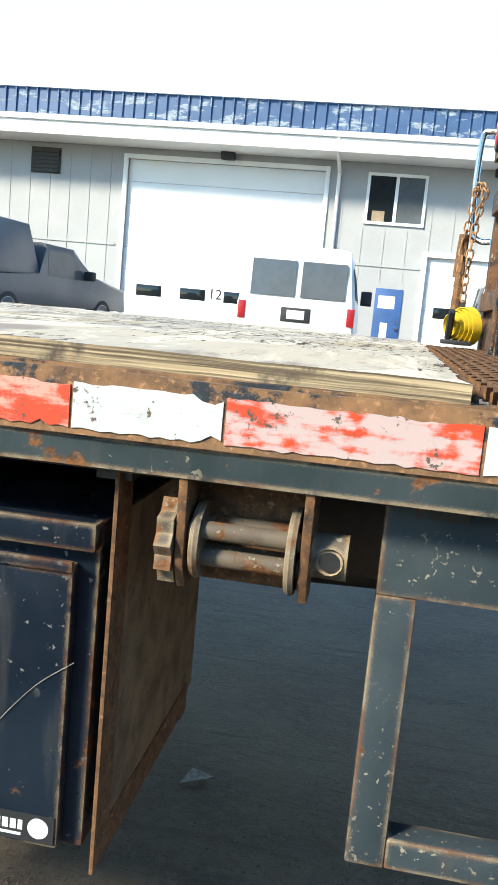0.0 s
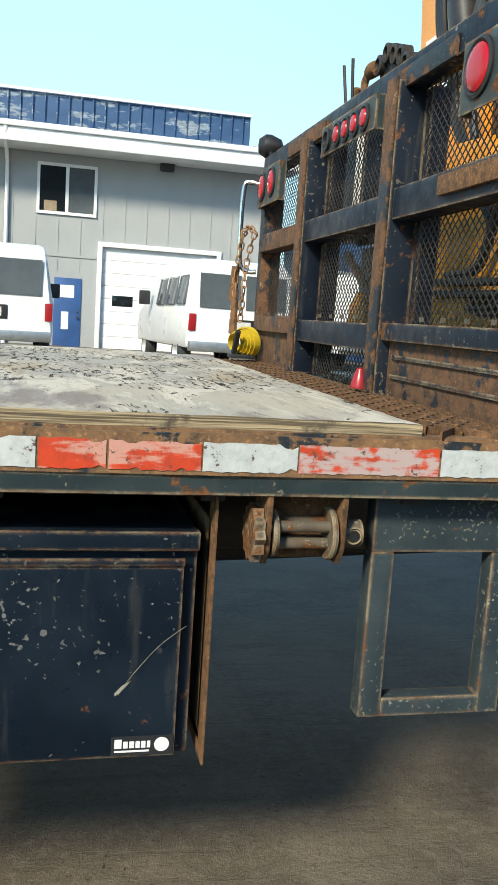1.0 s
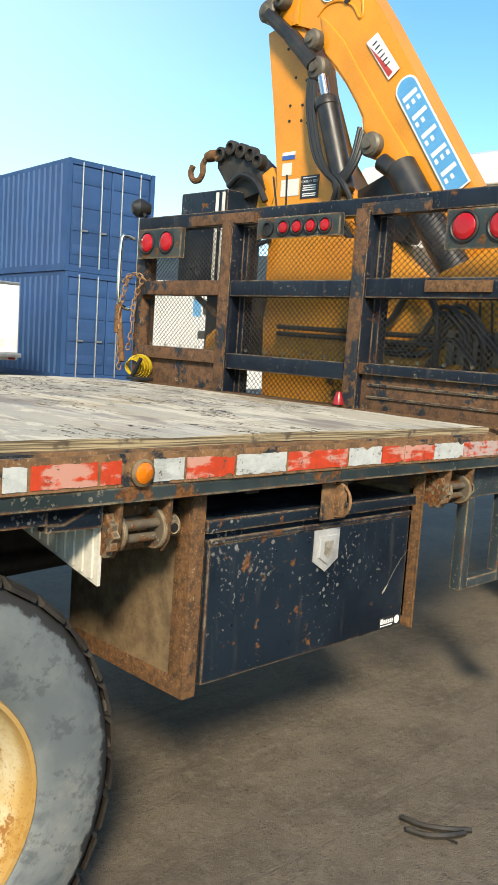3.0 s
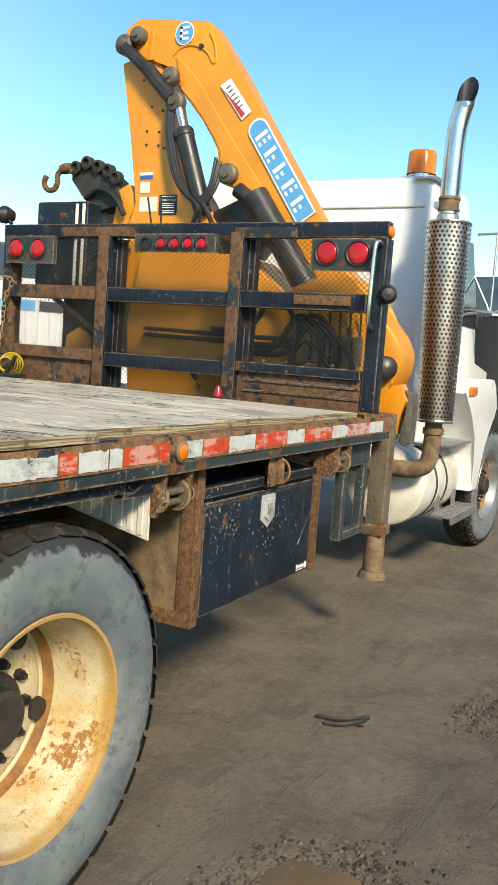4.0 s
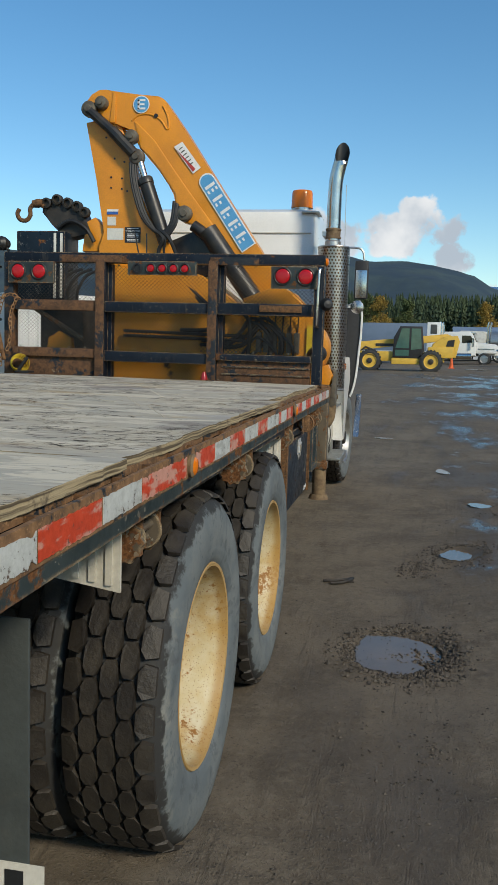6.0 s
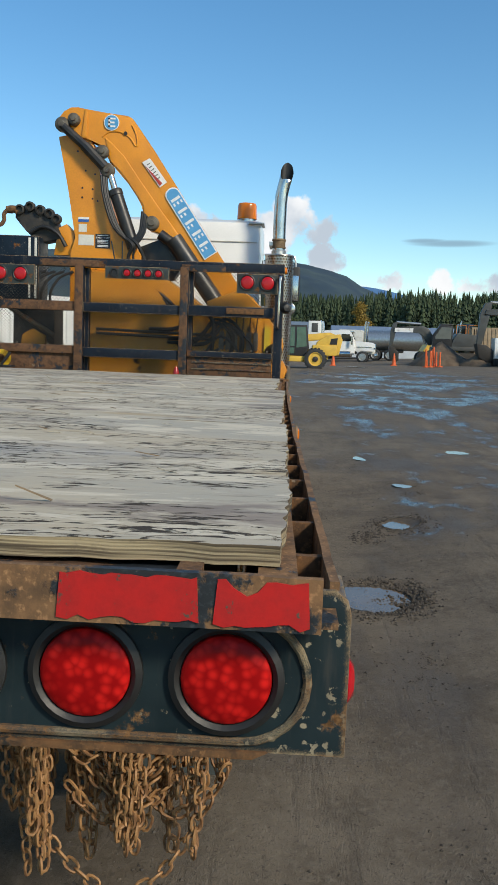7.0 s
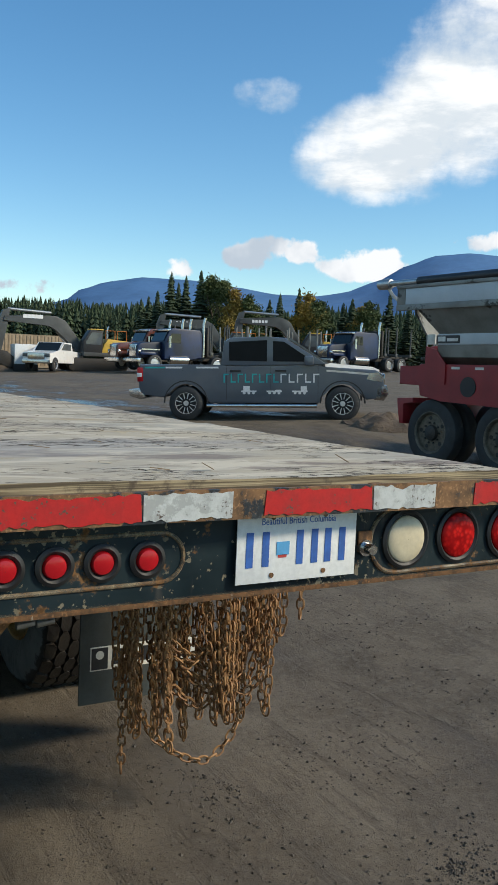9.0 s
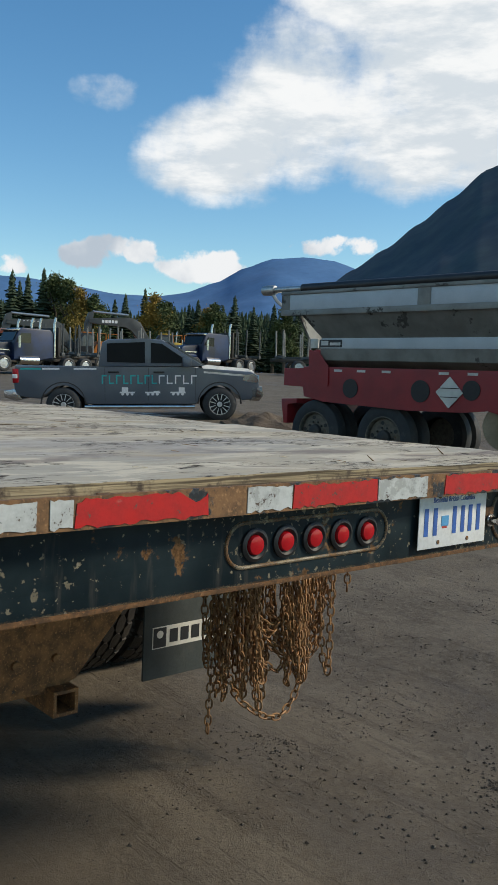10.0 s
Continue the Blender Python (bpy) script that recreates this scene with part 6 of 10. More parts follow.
ring(b, (2.31, 1.535, 2.935), (0, 0, 1), [(0.112, 0), (0.112, 0.045), (0.097, 0.05), (0.097, 0.065)], 28)
part("base", b, "chrome", beacon)
b = B()
ring(b, (2.31, 1.535, 2.998), (0, 0, 1), [(0.11, 0), (0.108, 0.02), (0.104, 0.15), (0.095, 0.17), (0.0005, 0.178)], 28)
part("dome", b, "lens_amber", beacon, "amber dome")
b = B()
box(b, 2.05, 2.34, 1.33, 1.5, 2.915, 2.933, 0.005)
part("bracket", b, "alum", beacon)
b = B()
ring(b, (1.91, 1.48, 0.70), (1, 0, 0), [(0.0005, 0), (0.24, 0.0), (0.295, 0.035), (0.305, 0.09), (0.305, 0.98), (0.27, 1.05), (0.0005, 1.06)], 40)
tank = part("fuel_tank", b, "flap_white", truck, "dirty white cylindrical fuel tank")
for x in (2.22, 2.50):
    b = B()
    ring(b, (x, 1.48, 0.70), (1, 0, 0), [(0.307, 0), (0.313, 0.004), (0.313, 0.03), (0.307, 0.034)], 40)
    part("tank_strap", b, "grease", tank, "dark steel strap")
b = B()
box(b, 2.22, 3.02, 1.03, 1.20, 0.465, 0.490, 0.008)
box(b, 2.22, 3.02, 1.03, 1.05, 0.425, 0.465, 0.004)
step = part("cab_step", b, "alum", truck, "dirty aluminium cab step")
for x in (2.32, 2.8):
    b = B()
    box(b, x, x + 0.03, 1.17, 1.20, 0.49, 0.62)
    part("step_hanger", b, "alum", step)
for i in range(9):
    b = B()
    box(b, 2.26 + i * 0.084, 2.29 + i * 0.084, 1.04, 1.19, 0.4905, 0.498)
    part("tread_bar", b, "alum", step)
b = B()
prism(b, [(2.15, 1.10), (3.02, 1.10), (3.02, 1.36), (2.15, 1.36)], "z", 1.002, 1.018, 0.004)
part("deck_plate", b, "alum", truck, "grey metal deck plate over the tank")
steer = tyre_and_rim("steer_wheel", "front lorry wheel with an aluminium rim, under the white cab", cream=False, dual_dish=False, W=0.27)
steer.matrix_basis = TR @ pose(3.66, 1.215, 0.565, 0, 20, -4) @ Matrix.Scale(0.95, 4)
b = B()
prism(b, [(4.52, 0.49), (4.78, 0.95), (4.80, 1.02), (4.86, 1.02), (4.84, 0.80), (4.70, 0.50)], "y", 1.0, 1.07, 0.01)
part("bumper_end", b, "chrome", cab, "turned-up chrome bumper end")

# the rails bow outwards towards the rear
for ob in truck.children:
    if ob.name.split(".")[0] in ("rub_rail", "rub_rail_lip", "reflective_tape", "marker_lamp", "inner_rail", "side_channel", "rail_spacer"):
        for o in (ob, *ob.children):
            if abs(sum(v.co.x for v in o.data.vertices) / len(o.data.vertices) + 6.38) < 0.08:
                continue
            for vert in o.data.vertices:
                vert.co.y -= 0.080 * max(0.0, (0.5 - vert.co.x) / 6.9) ** 2
# ---- knuckle-boom crane behind the cab
crane = thing("loader_crane", "orange-yellow folded knuckle-boom crane mounted behind the cab", "crane", TR)
CX = 0.90
b = B()
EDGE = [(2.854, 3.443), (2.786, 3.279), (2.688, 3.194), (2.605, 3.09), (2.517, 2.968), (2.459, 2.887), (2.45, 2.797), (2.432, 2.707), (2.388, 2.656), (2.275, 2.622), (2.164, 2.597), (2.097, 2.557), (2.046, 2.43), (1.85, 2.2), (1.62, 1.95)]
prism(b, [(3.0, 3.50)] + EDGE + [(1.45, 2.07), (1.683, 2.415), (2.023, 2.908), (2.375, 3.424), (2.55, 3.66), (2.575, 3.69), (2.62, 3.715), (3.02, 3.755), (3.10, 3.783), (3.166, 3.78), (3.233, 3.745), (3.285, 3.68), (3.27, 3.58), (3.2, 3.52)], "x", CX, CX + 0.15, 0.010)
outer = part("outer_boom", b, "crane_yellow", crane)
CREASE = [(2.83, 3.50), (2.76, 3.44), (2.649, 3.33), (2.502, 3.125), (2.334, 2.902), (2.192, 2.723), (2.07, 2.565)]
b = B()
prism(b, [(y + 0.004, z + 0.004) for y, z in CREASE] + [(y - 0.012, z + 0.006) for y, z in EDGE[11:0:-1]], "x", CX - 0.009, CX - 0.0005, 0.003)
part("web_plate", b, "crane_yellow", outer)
b = B()
tube(b, arc([(CX, 2.86, 3.515), (CX, 2.80, 3.56), (CX, 2.70, 3.565), (CX, 2.60, 3.515), (CX, 2.545, 3.44), (CX, 2.525, 3.46), (CX, 2.54, 3.55), (CX, 2.58, 3.63)], 5), 0.009, 8)
tube(b, [(CX, y, z) for y, z in CREASE], 0.009, 8)
part("weld_bead", b, "crane_yellow", outer)
b = B()
prism(b, [(3.06, 3.50), (3.03, 3.76), (3.005, 3.755), (3.01, 3.50)], "x", CX - 0.012, CX - 0.0005, 0.003)
part("stiffener", b, "crane_yellow", outer)
b = B()
prism(b, [(3.29, 3.51), (3.19, 3.03), (3.10, 2.56), (3.16, 2.46), (3.16, 1.9), (2.45, 1.9), (2.47, 2.43), (2.71, 2.72), (2.87, 3.13), (2.95, 3.45), (3.05, 3.56)], "x", CX + 0.02, CX + 0.25, 0.012)
inner = part("inner_boom", b, "crane_yellow", crane)
for y, z in ((3.05, 3.04), (2.95, 3.03), (3.05, 2.95), (2.95, 2.94), (2.9, 2.92), (3.02, 3.2), (2.93, 3.17), (3.1, 3.38)):
    b = B()
    cyl(b, (CX + 0.015, y, z), (CX + 0.024, y, z), 0.009, n=10)
    part("bolt_hole", b, "hose_black", inner)
b = B()
cyl(b, (CX - 0.012, 2.64, 3.55), (CX + 0.004, 2.64, 3.55), 0.018, n=16)
part("bolt_hole", b, "hose_black", outer)
# column and base behind the mesh
b = B()
prism(b, [(3.0, 1.0), (3.05, 1.75), (2.95, 2.25), (2.2, 2.2), (1.75, 1.9), (1.7, 1.25), (1.85, 1.0)], "x", CX - 0.1, CX + 0.45, 0.03)
part("column", b, "crane_dirty", crane, "dirt-stained orange-yellow casting")
b = B()
prism(b, [(1.75, 1.25), (1.8, 2.0), (1.5, 2.12), (1.36, 2.05), (1.26, 1.905), (1.185, 1.83), (1.10, 1.738), (1.062, 1.66), (1.056, 1.60), (1.066, 1.53), (1.094, 1.46), (1.15, 1.41), (1.2, 1.1)], "x", CX - 0.14, CX + 0.14, 0.025)
part("slew_housing", b, "crane_dirty", crane, "dirt-stained orange-yellow casting")
b = B()
prism(b, [(1.16, 1.44), (1.093, 1.455), (1.054, 1.465), (1.006, 1.37), (1.05, 1.288), (1.06, 1.17), (1.10, 1.16), (1.18, 1.30)], "x", CX - 0.12, CX + 0.0, 0.012)
part("stabiliser_bracket", b, "crane_yellow", crane, "bright yellow stabiliser bracket")
b = B()
prism(b, [(1.036, 1.432), (0.988, 1.418), (0.978, 1.36), (0.984, 1.12), (1.02, 1.105), (1.046, 1.13), (1.034, 1.25), (1.0, 1.36)], "x", CX - 0.10, CX + 0.03, 0.012)
part("stabiliser_plate", b, "pin_steel", crane, "dull grey steel stabiliser plate")
b = B()
box(b, CX - 0.2, CX + 0.55, 1.25, 3.55, 1.08, 1.28, 0.02)
part("base_beam", b, "black_paint", crane)
b = B()
ring(b, (CX - 0.17, 1.145, 1.55), (-0.75, -0.5, 0.1), [(0.065, -0.1), (0.072, 0.02), (0.066, 0.05), (0.045, 0.066), (0.0005, 0.07)], 24)
part("end_cap", b, "cylinder_black", crane)
# rams and links
b = B()
m, ln = axis_matrix((CX - 0.03, 2.72, 3.05), (CX - 0.03, 2.52, 2.5))
cyl(b, (CX - 0.03, 2.71, 2.98), (CX - 0.03, 2.53, 2.48), 0.062, n=24)
ring(b, (CX - 0.03, 2.715, 2.99), (0, 0.18, 0.5), [(0.03, 0.04), (0.058, 0.035), (0.068, 0.02), (0.068, -0.02), (0.06, -0.03)], 24)
part("ram", b, "cylinder_black", crane, "black hydraulic ram")
b = B()
cyl(b, (CX - 0.03, 2.78, 3.19), (CX - 0.03, 2.70, 2.95), 0.03, n=16)
part("ram_rod", b, "chrome", crane)
b = B()
tube(b, [(CX - 0.045, 3.24, 3.60), (CX - 0.045, 3.0, 3.40)], 0.042, 10)
tube(b, [(CX - 0.045, 3.02, 3.42), (CX - 0.045, 2.82, 3.22)], 0.05, 10)
part("link_arm", b, "cylinder_black", crane, "black link arm")
for (y, z), r in (((3.24, 3.61), 0.062), ((3.13, 3.66), 0.052), ((2.85, 3.37), 0.055), ((2.80, 3.20), 0.062), ((2.36, 2.72), 0.062)):
    b = B()
    ring(b, (CX - 0.02, y, z), (-1, 0, 0), [(r * 1.1, -0.02), (r * 1.1, 0.03), (r * 0.9, 0.045), (r * 0.5, 0.05), (r * 0.45, 0.065), (0.0005, 0.066)], 20)
    part("pin", b, "pin_steel", crane, "greasy steel pin")
b = B()
cyl(b, (CX - 0.03, 2.15, 2.58), (CX - 0.03, 1.62, 1.85), 0.085, n=24)
cyl(b, (CX - 0.03, 2.28, 2.62), (CX - 0.03, 2.1, 2.50), 0.05, n=16)
part("main_ram", b, "cylinder_black", crane, "black lower hydraulic ram")
b = B()
prism(b, [(2.5, 2.5), (2.2, 2.62), (2.0, 2.45), (2.15, 2.2), (2.5, 2.2)], "x", CX + 0.05, CX + 0.2, 0.01)
part("knuckle_link", b, "cylinder_black", crane)
random.seed(11)
for k in range(9):
    b = B()
    o = random.uniform(-0.03, 0.03)
    if k < 5:
        p = [(CX - 0.04, 2.83 + o, 3.15), (CX - 0.06, 2.80 + o, 2.95), (CX - 0.08, 2.70 + o, 2.68), (CX - 0.09, 2.55 + o, 2.53 + o), (CX - 0.07, 2.45 + o, 2.62), (CX - 0.03, 2.43 + o, 2.80 + o)]
    else:
        p = [(CX - 0.08, 2.60 + o, 2.58), (CX - 0.10, 2.50 + o, 2.50), (CX - 0.07, 2.48 + 3 * o, 2.35), (CX - 0.08, 2.30 + o, 2.1 + o), (CX - 0.1, 2.1, 1.9 + o)]
    tube(b, arc(p, 6), random.uniform(0.011, 0.018), 8)
    part("hose", b, "hose_black", crane, "black hydraulic hose")
for k in range(7):
    b = B()
    z = random.uniform(1.55, 1.8)
    y = random.uniform(1.25, 1.75)
    tube(b, arc([(CX - 0.15, y, 1.45), (CX - 0.2, y - 0.02, z), (CX - 0.18, y + 0.15, z + 0.12), (CX - 0.15, y + 0.32, z - 0.06), (CX - 0.12, y + 0.6, z - 0.08)], 6), random.uniform(0.012, 0.02), 8)
    part("hose", b, "hose_black", crane, "black hydraulic hose")
for i in range(6):
    b = B()
    box(b, CX - 0.18, CX - 0.08, 1.30 + i * 0.065, 1.345 + i * 0.065, 1.55, 1.72, 0.006)
    va = part("control_valve", b, "pin_steel", crane, "steel control valve")
    b = B()
    tube(b, [(CX - 0.14, 1.32 + i * 0.065, 1.72), (CX - 0.18, 1.31 + i * 0.065, 1.86)], 0.006, 6)
    part("lever", b, "grease", va)
b = B()
box(b, CX - 0.16, CX - 0.15, 1.18, 1.24, 1.5, 1.78)
part("yellow_tag", b, "strap_yellow", crane)
for z in (1.66, 1.70):
    b = B()
    tube(b, [(CX - 0.16, 2.85, z), (CX - 0.16, 1.7, z - 0.02)], 0.014, 8)
    part("pipe_run", b, "hose_black", crane)
# marks on the boom: plain shapes
def on_boom(pts, name, mat, parent, d=0.0):
    b = B()
    prism(b, pts, "x", CX - 0.0105 - d, CX - 0.0085 - d)
    return part(name, b, mat, parent)


u = Vector((0.566, 0.825)).normalized()      # along the boom, upwards
v = Vector((-u.y, u.x)) * -1
def along(s, w):
    p = Vector((1.821, 2.4845)) + u * s + v * w
    return (p.x, p.y)
cap = [along(0.62 + 0.055 * math.cos(a), 0.062 * math.sin(a)) for a in [math.pi / 2 - math.pi * i / 8 for i in range(9)]]
cap_w = [along(0.622 + 0.066 * math.cos(a), 0.073 * math.sin(a)) for a in [math.pi / 2 - math.pi * i / 8 for i in range(9)]]
on_boom(cap_w + [along(-0.06, -0.073), along(-0.06, 0.073)], "decal_border", "white_print", outer)
decal = on_boom(cap + [along(-0.05, -0.062), along(-0.05, 0.062)], "decal", "sky_print", outer, 0.002)
decal["label"] = "long blue decal with white bars"
for k in range(5):
    s0 = 0.56 - k * 0.125
    for (a, c, w0, w1) in ((0.0, 0.026, -0.048, 0.048), (-0.045, 0.028, 0.030, 0.048), (-0.045, 0.028, -0.010, 0.008), (-0.045, 0.028, -0.048, -0.030)) if k in (0, 3) else ((0.0, 0.026, -0.048, 0.048), (-0.045, 0.028, 0.030, 0.048), (-0.045, 0.028, -0.010, 0.008)):
        on_boom([along(s0 + a, w0), along(s0 + a + c, w0), along(s0 + a + c, w1), along(s0 + a, w1)], "bar", "white_print", decal, 0.004)
b = B()
cyl(b, (CX - 0.0085, 2.774, 3.646), (CX - 0.0105, 2.774, 3.646), 0.074, n=28)
part("round_decal_border", b, "white_print", outer)
b = B()
cyl(b, (CX - 0.0105, 2.774, 3.646), (CX - 0.0125, 2.774, 3.646), 0.066, n=28)
rd = part("round_decal", b, "sky_print", outer, "round blue decal with a white mark")
for z0, y0, y1 in ((3.681, 2.737, 2.807), (3.646, 2.745, 2.807), (3.611, 2.737, 2.807)):
    on_boom([(y0, z0 - 0.008), (y1, z0 - 0.008), (y1, z0 + 0.008), (y0, z0 + 0.008)], "bar", "white_print", rd, 0.004)
on_boom([(2.789, 3.604), (2.807, 3.604), (2.807, 3.688), (2.789, 3.688)], "bar", "white_print", rd, 0.004)
q = on_boom([(2.474, 3.287), (2.40, 3.329), (2.23, 3.11), (2.298, 3.06)], "sticker", "white_print", outer)
q["label"] = "white sticker with a dark mark"
for k in range(6):                                    # a row of dark strokes, then a red wedge
    p, d, w = Vector((2.434, 3.292)), Vector((-0.613, -0.79)), Vector((0.81, -0.59))
    c = p + d * (0.024 + k * 0.032)
    on_boom([tuple(c + w * -0.024), tuple(c + d * 0.008 + w * -0.024), tuple(c + d * 0.008 + w * 0.012), tuple(c + w * 0.012)], "sticker_bar", "dark_print", q, 0.002)
on_boom([(2.455, 3.268), (2.449, 3.262), (2.30, 3.075), (2.275, 3.10)], "sticker_bar", "red_print", q, 0.002)

def on_inner(y0, y1, z0, z1, name, mat, parent, d=0.0):
    b = B()
    box(b, CX + 0.0165 - d, CX + 0.0185 - d, y0, y1, z0, z1)
    return part(name, b, mat, parent)


on_inner(2.98, 3.085, 2.72, 2.745, "label", "blue_print", inner)
on_inner(2.98, 3.085, 2.745, 2.765, "label", "white_print", inner)
on_inner(3.0, 3.08, 2.625, 2.70, "label", "white_dirty", inner)
on_inner(2.93, 3.08, 2.50, 2.60, "label", "white_dirty", inner)
bl = on_inner(2.77, 2.915, 2.475, 2.61, "test_label", "dark_print", inner)
lettering("lettering", "STABILITY TEST", 0.019, facing((CX + 0.0155, 2.843, 2.575), (0, -1, 0)), "white_print", bl, 0.0003)
for z in (2.595, 2.548, 2.535, 2.522, 2.50, 2.488):
    on_inner(2.79, 2.895, z, z + 0.006, "bar", "white_print", bl, 0.002)
# folded extension head with the hook, left of the column
b = B()
box(b, 0.80, 1.12, 3.43, 3.89, 1.95, 2.56, 0.015)
part("control_box", b, "black_clean", crane)
for y in (3.45, 3.51):
    b = B()
    box(b, 0.79, 0.7995, y, y + 0.022, 1.97, 2.54, 0.002)
    part("box_strip", b, "white_dirty", crane)
b = B()
box(b, 0.92, 1.25, 3.30, 3.72, 1.42, 1.92, 0.03)
part("oil_tank", b, "grease", crane, "greasy dark brown oil tank")
b = B()
tube(b, [(0.86, 3.74, 1.88), (0.86, 3.28, 1.62)], 0.022, 8)
part("brace_tube", b, "leg_steel", crane)
b = B()
prism(b, [(3.62, 1.46), (3.60, 1.62), (3.5, 1.68), (3.38, 1.62), (3.36, 1.46)], "x", 0.84, 0.90, 0.01)
part("tank_bracket", b, "crane_dirty", crane)
for k in range(4):
    b = B()
    y = 3.34 + k * 0.09
    tube(b, arc([(0.88, y, 1.92), (0.84, y - 0.02, 2.05), (0.86, y - 0.10, 2.18), (0.9, y - 0.22, 2.24)], 5), 0.014, 8)
    part("hose", b, "hose_black", crane, "black hydraulic hose")
HY = 0.08
HX = 0.92
b = B()
prism(b, [(3.42, 2.50), (3.52, 2.64), (3.63, 2.74), (3.63, 2.84), (3.52, 2.87), (3.36, 2.83), (3.24, 2.74), (3.16, 2.56)], "x", HX + 0.02, HX + 0.2, 0.015)
part("extension_head", b, "grease", crane, "greasy black boom head")
for y, z in ((3.58, 2.82), (3.48, 2.85), (3.38, 2.82), (3.29, 2.79), (3.22, 2.74)):
    b = B()
    ring(b, (HX + 0.02, y, z), (-1, 0, 0), [(0.047, -0.02), (0.047, 0.03), (0.03, 0.035), (0.028, 0.01), (0.0005, 0.01)], 16)
    part("sheave", b, "grease", crane)
b = B()
tube(b, arc([(HX - 0.01, 3.55, 2.60), (HX - 0.02, 3.42, 2.66), (HX - 0.02, 3.28, 2.60), (HX - 0.01, 3.2, 2.48)], 5), 0.02, 8)
part("hose", b, "hose_black", crane, "black hydraulic hose")
b = B()
prism(b, [(3.25, 2.4), (3.21, 2.66), (3.13, 2.70), (3.05, 2.62), (3.03, 2.4)], "x", HX + 0.03, HX + 0.16, 0.012)
part("yellow_bracket", b, "crane_yellow", crane)
b = B()
pts = arc([(HX, 3.60, 2.79), (HX - 0.01, 3.68, 2.81), (HX - 0.02, 3.725, 2.77), (HX - 0.02, 3.725, 2.71), (HX - 0.02, 3.76, 2.665), (HX - 0.02, 3.82, 2.67), (HX - 0.02, 3.85, 2.72), (HX - 0.02, 3.83, 2.765)], 6)
tube(b, pts, 0.02, 10)
ring(b, (HX - 0.005, 3.66, 2.815), (0, 1, -0.1), [(0.0005, -0.05), (0.033, -0.045), (0.04, 0), (0.033, 0.045), (0.0005, 0.05)], 14)
part("hook", b, "rust", crane, "rusty lifting hook")
for ob in crane.children:                             # the folded head hangs a little further out
    if ob.name.split(".")[0] in ("extension_head", "sheave", "yellow_bracket", "hook"):
        ob.location.y += HY
# ---- plywood, chains and straps on the truck


def warped_sheet(x0, x1, y0, y1, z, t, seed, lift=0.006):
    rnd = random.Random(seed)
    b = B()
    nx, ny = 60, 60
    grid = []
    for j in range(ny + 1):
        row = []
        for i in range(nx + 1):
            x, y = x0 + (x1 - x0) * i / nx, y0 + (y1 - y0) * j / ny
            if i in (0, nx):
                x += rnd.uniform(-0.005, 0.005) + 0.006 * noise.noise((y * 6, seed, 1))
            if j in (0, ny):
                y += rnd.uniform(-0.005, 0.005) + 0.014 * noise.noise((x * 2.3, seed, 2))
            h = noise.noise((x * 1.3 + seed, y * 1.3, 0.3)) * lift + noise.noise((x * 9, y * 2.2, seed)) * 0.0022
            row.append(b.verts.new((x, y, z + h)))
        grid.append(row)
    for j in range(ny):
        for i in range(nx):
            b.faces.new((grid[j][i], grid[j][i + 1], grid[j + 1][i + 1], grid[j + 1][i]))
    r = bmesh.ops.extrude_face_region(b, geom=list(b.faces))
    bmesh.ops.translate(b, vec=(0, 0, -t), verts=[v for v in r["geom"] if isinstance(v, bmesh.types.BMVert)])
    bmesh.ops.recalc_face_normals(b, faces=b.faces)
    for f in b.faces:
        f.material_index = 1 if abs(f.normal.z) < 0.6 else 0
    return b


SHEETS = [(-6.30, -4.50, 0.990, 3.66), (-4.486, -2.07, 1.014, 3.66), (-2.058, 0.135, 1.072, 3.66)]
for k, (x0, x1, y0, y1) in enumerate(SHEETS):
    solo("plywood_sheet", warped_sheet(x0, x1, y0, y1, 1.316, 0.027, 3 + k), ["plywood", "ply_edge"], "grey weathered plywood sheet with cracks, lying on the deck", "plywood", TR, "plywood sheets on the deck")
random.seed(21)
for k in range(120):
    b = B()
    x, y = random.uniform(-6.2, -1.0), random.uniform(1.15, 3.4)
    ln = random.uniform(0.02, 0.07)
    a = math.pi / 2 + random.uniform(-0.25, 0.25)
    z = 1.319
    p, q = Vector((x, y, z)), Vector((x + ln * math.cos(a), y + ln * math.sin(a), z + random.uniform(0.002, 0.045 if k % 4 == 0 else 0.008)))
    s = Vector((0.004, 0, 0))
    vs = [b.verts.new(c) for c in (p - s, p + s, q + s * 0.4, q - s * 0.4)]
    b.faces.new(vs)
    r = bmesh.ops.extrude_face_region(b, geom=list(b.faces))
    bmesh.ops.translate(b, vec=(0, 0, -0.0018), verts=[v for v in r["geom"] if isinstance(v, bmesh.types.BMVert)])
    solo("splinter", b, "plywood" if k % 3 else "wood_log", "loose splinter of grey plywood on the deck", "splinter", TR, "splinters on the deck")

# chains: shared link mesh
def link_mesh(name, L=0.044, Wd=0.026, r=0.0042, mat="chain"):
    b = B()
    pts = []
    for i in range(5):
        a = -math.pi / 2 + math.pi * i / 4
        pts.append((L / 2 - Wd / 2 + Wd / 2 * math.cos(a), Wd / 2 * math.sin(a), 0))
    for i in range(5):
        a = math.pi / 2 + math.pi * i / 4
        pts.append((-L / 2 + Wd / 2 + Wd / 2 * math.cos(a), Wd / 2 * math.sin(a), 0))
    tube(b, pts, r, 5, closed=True)
    me = mesh_of(b, name)
    smooth_by(me, 60)
    me.materials.append(M[mat])
    return me


LINK = link_mesh("chain_link")


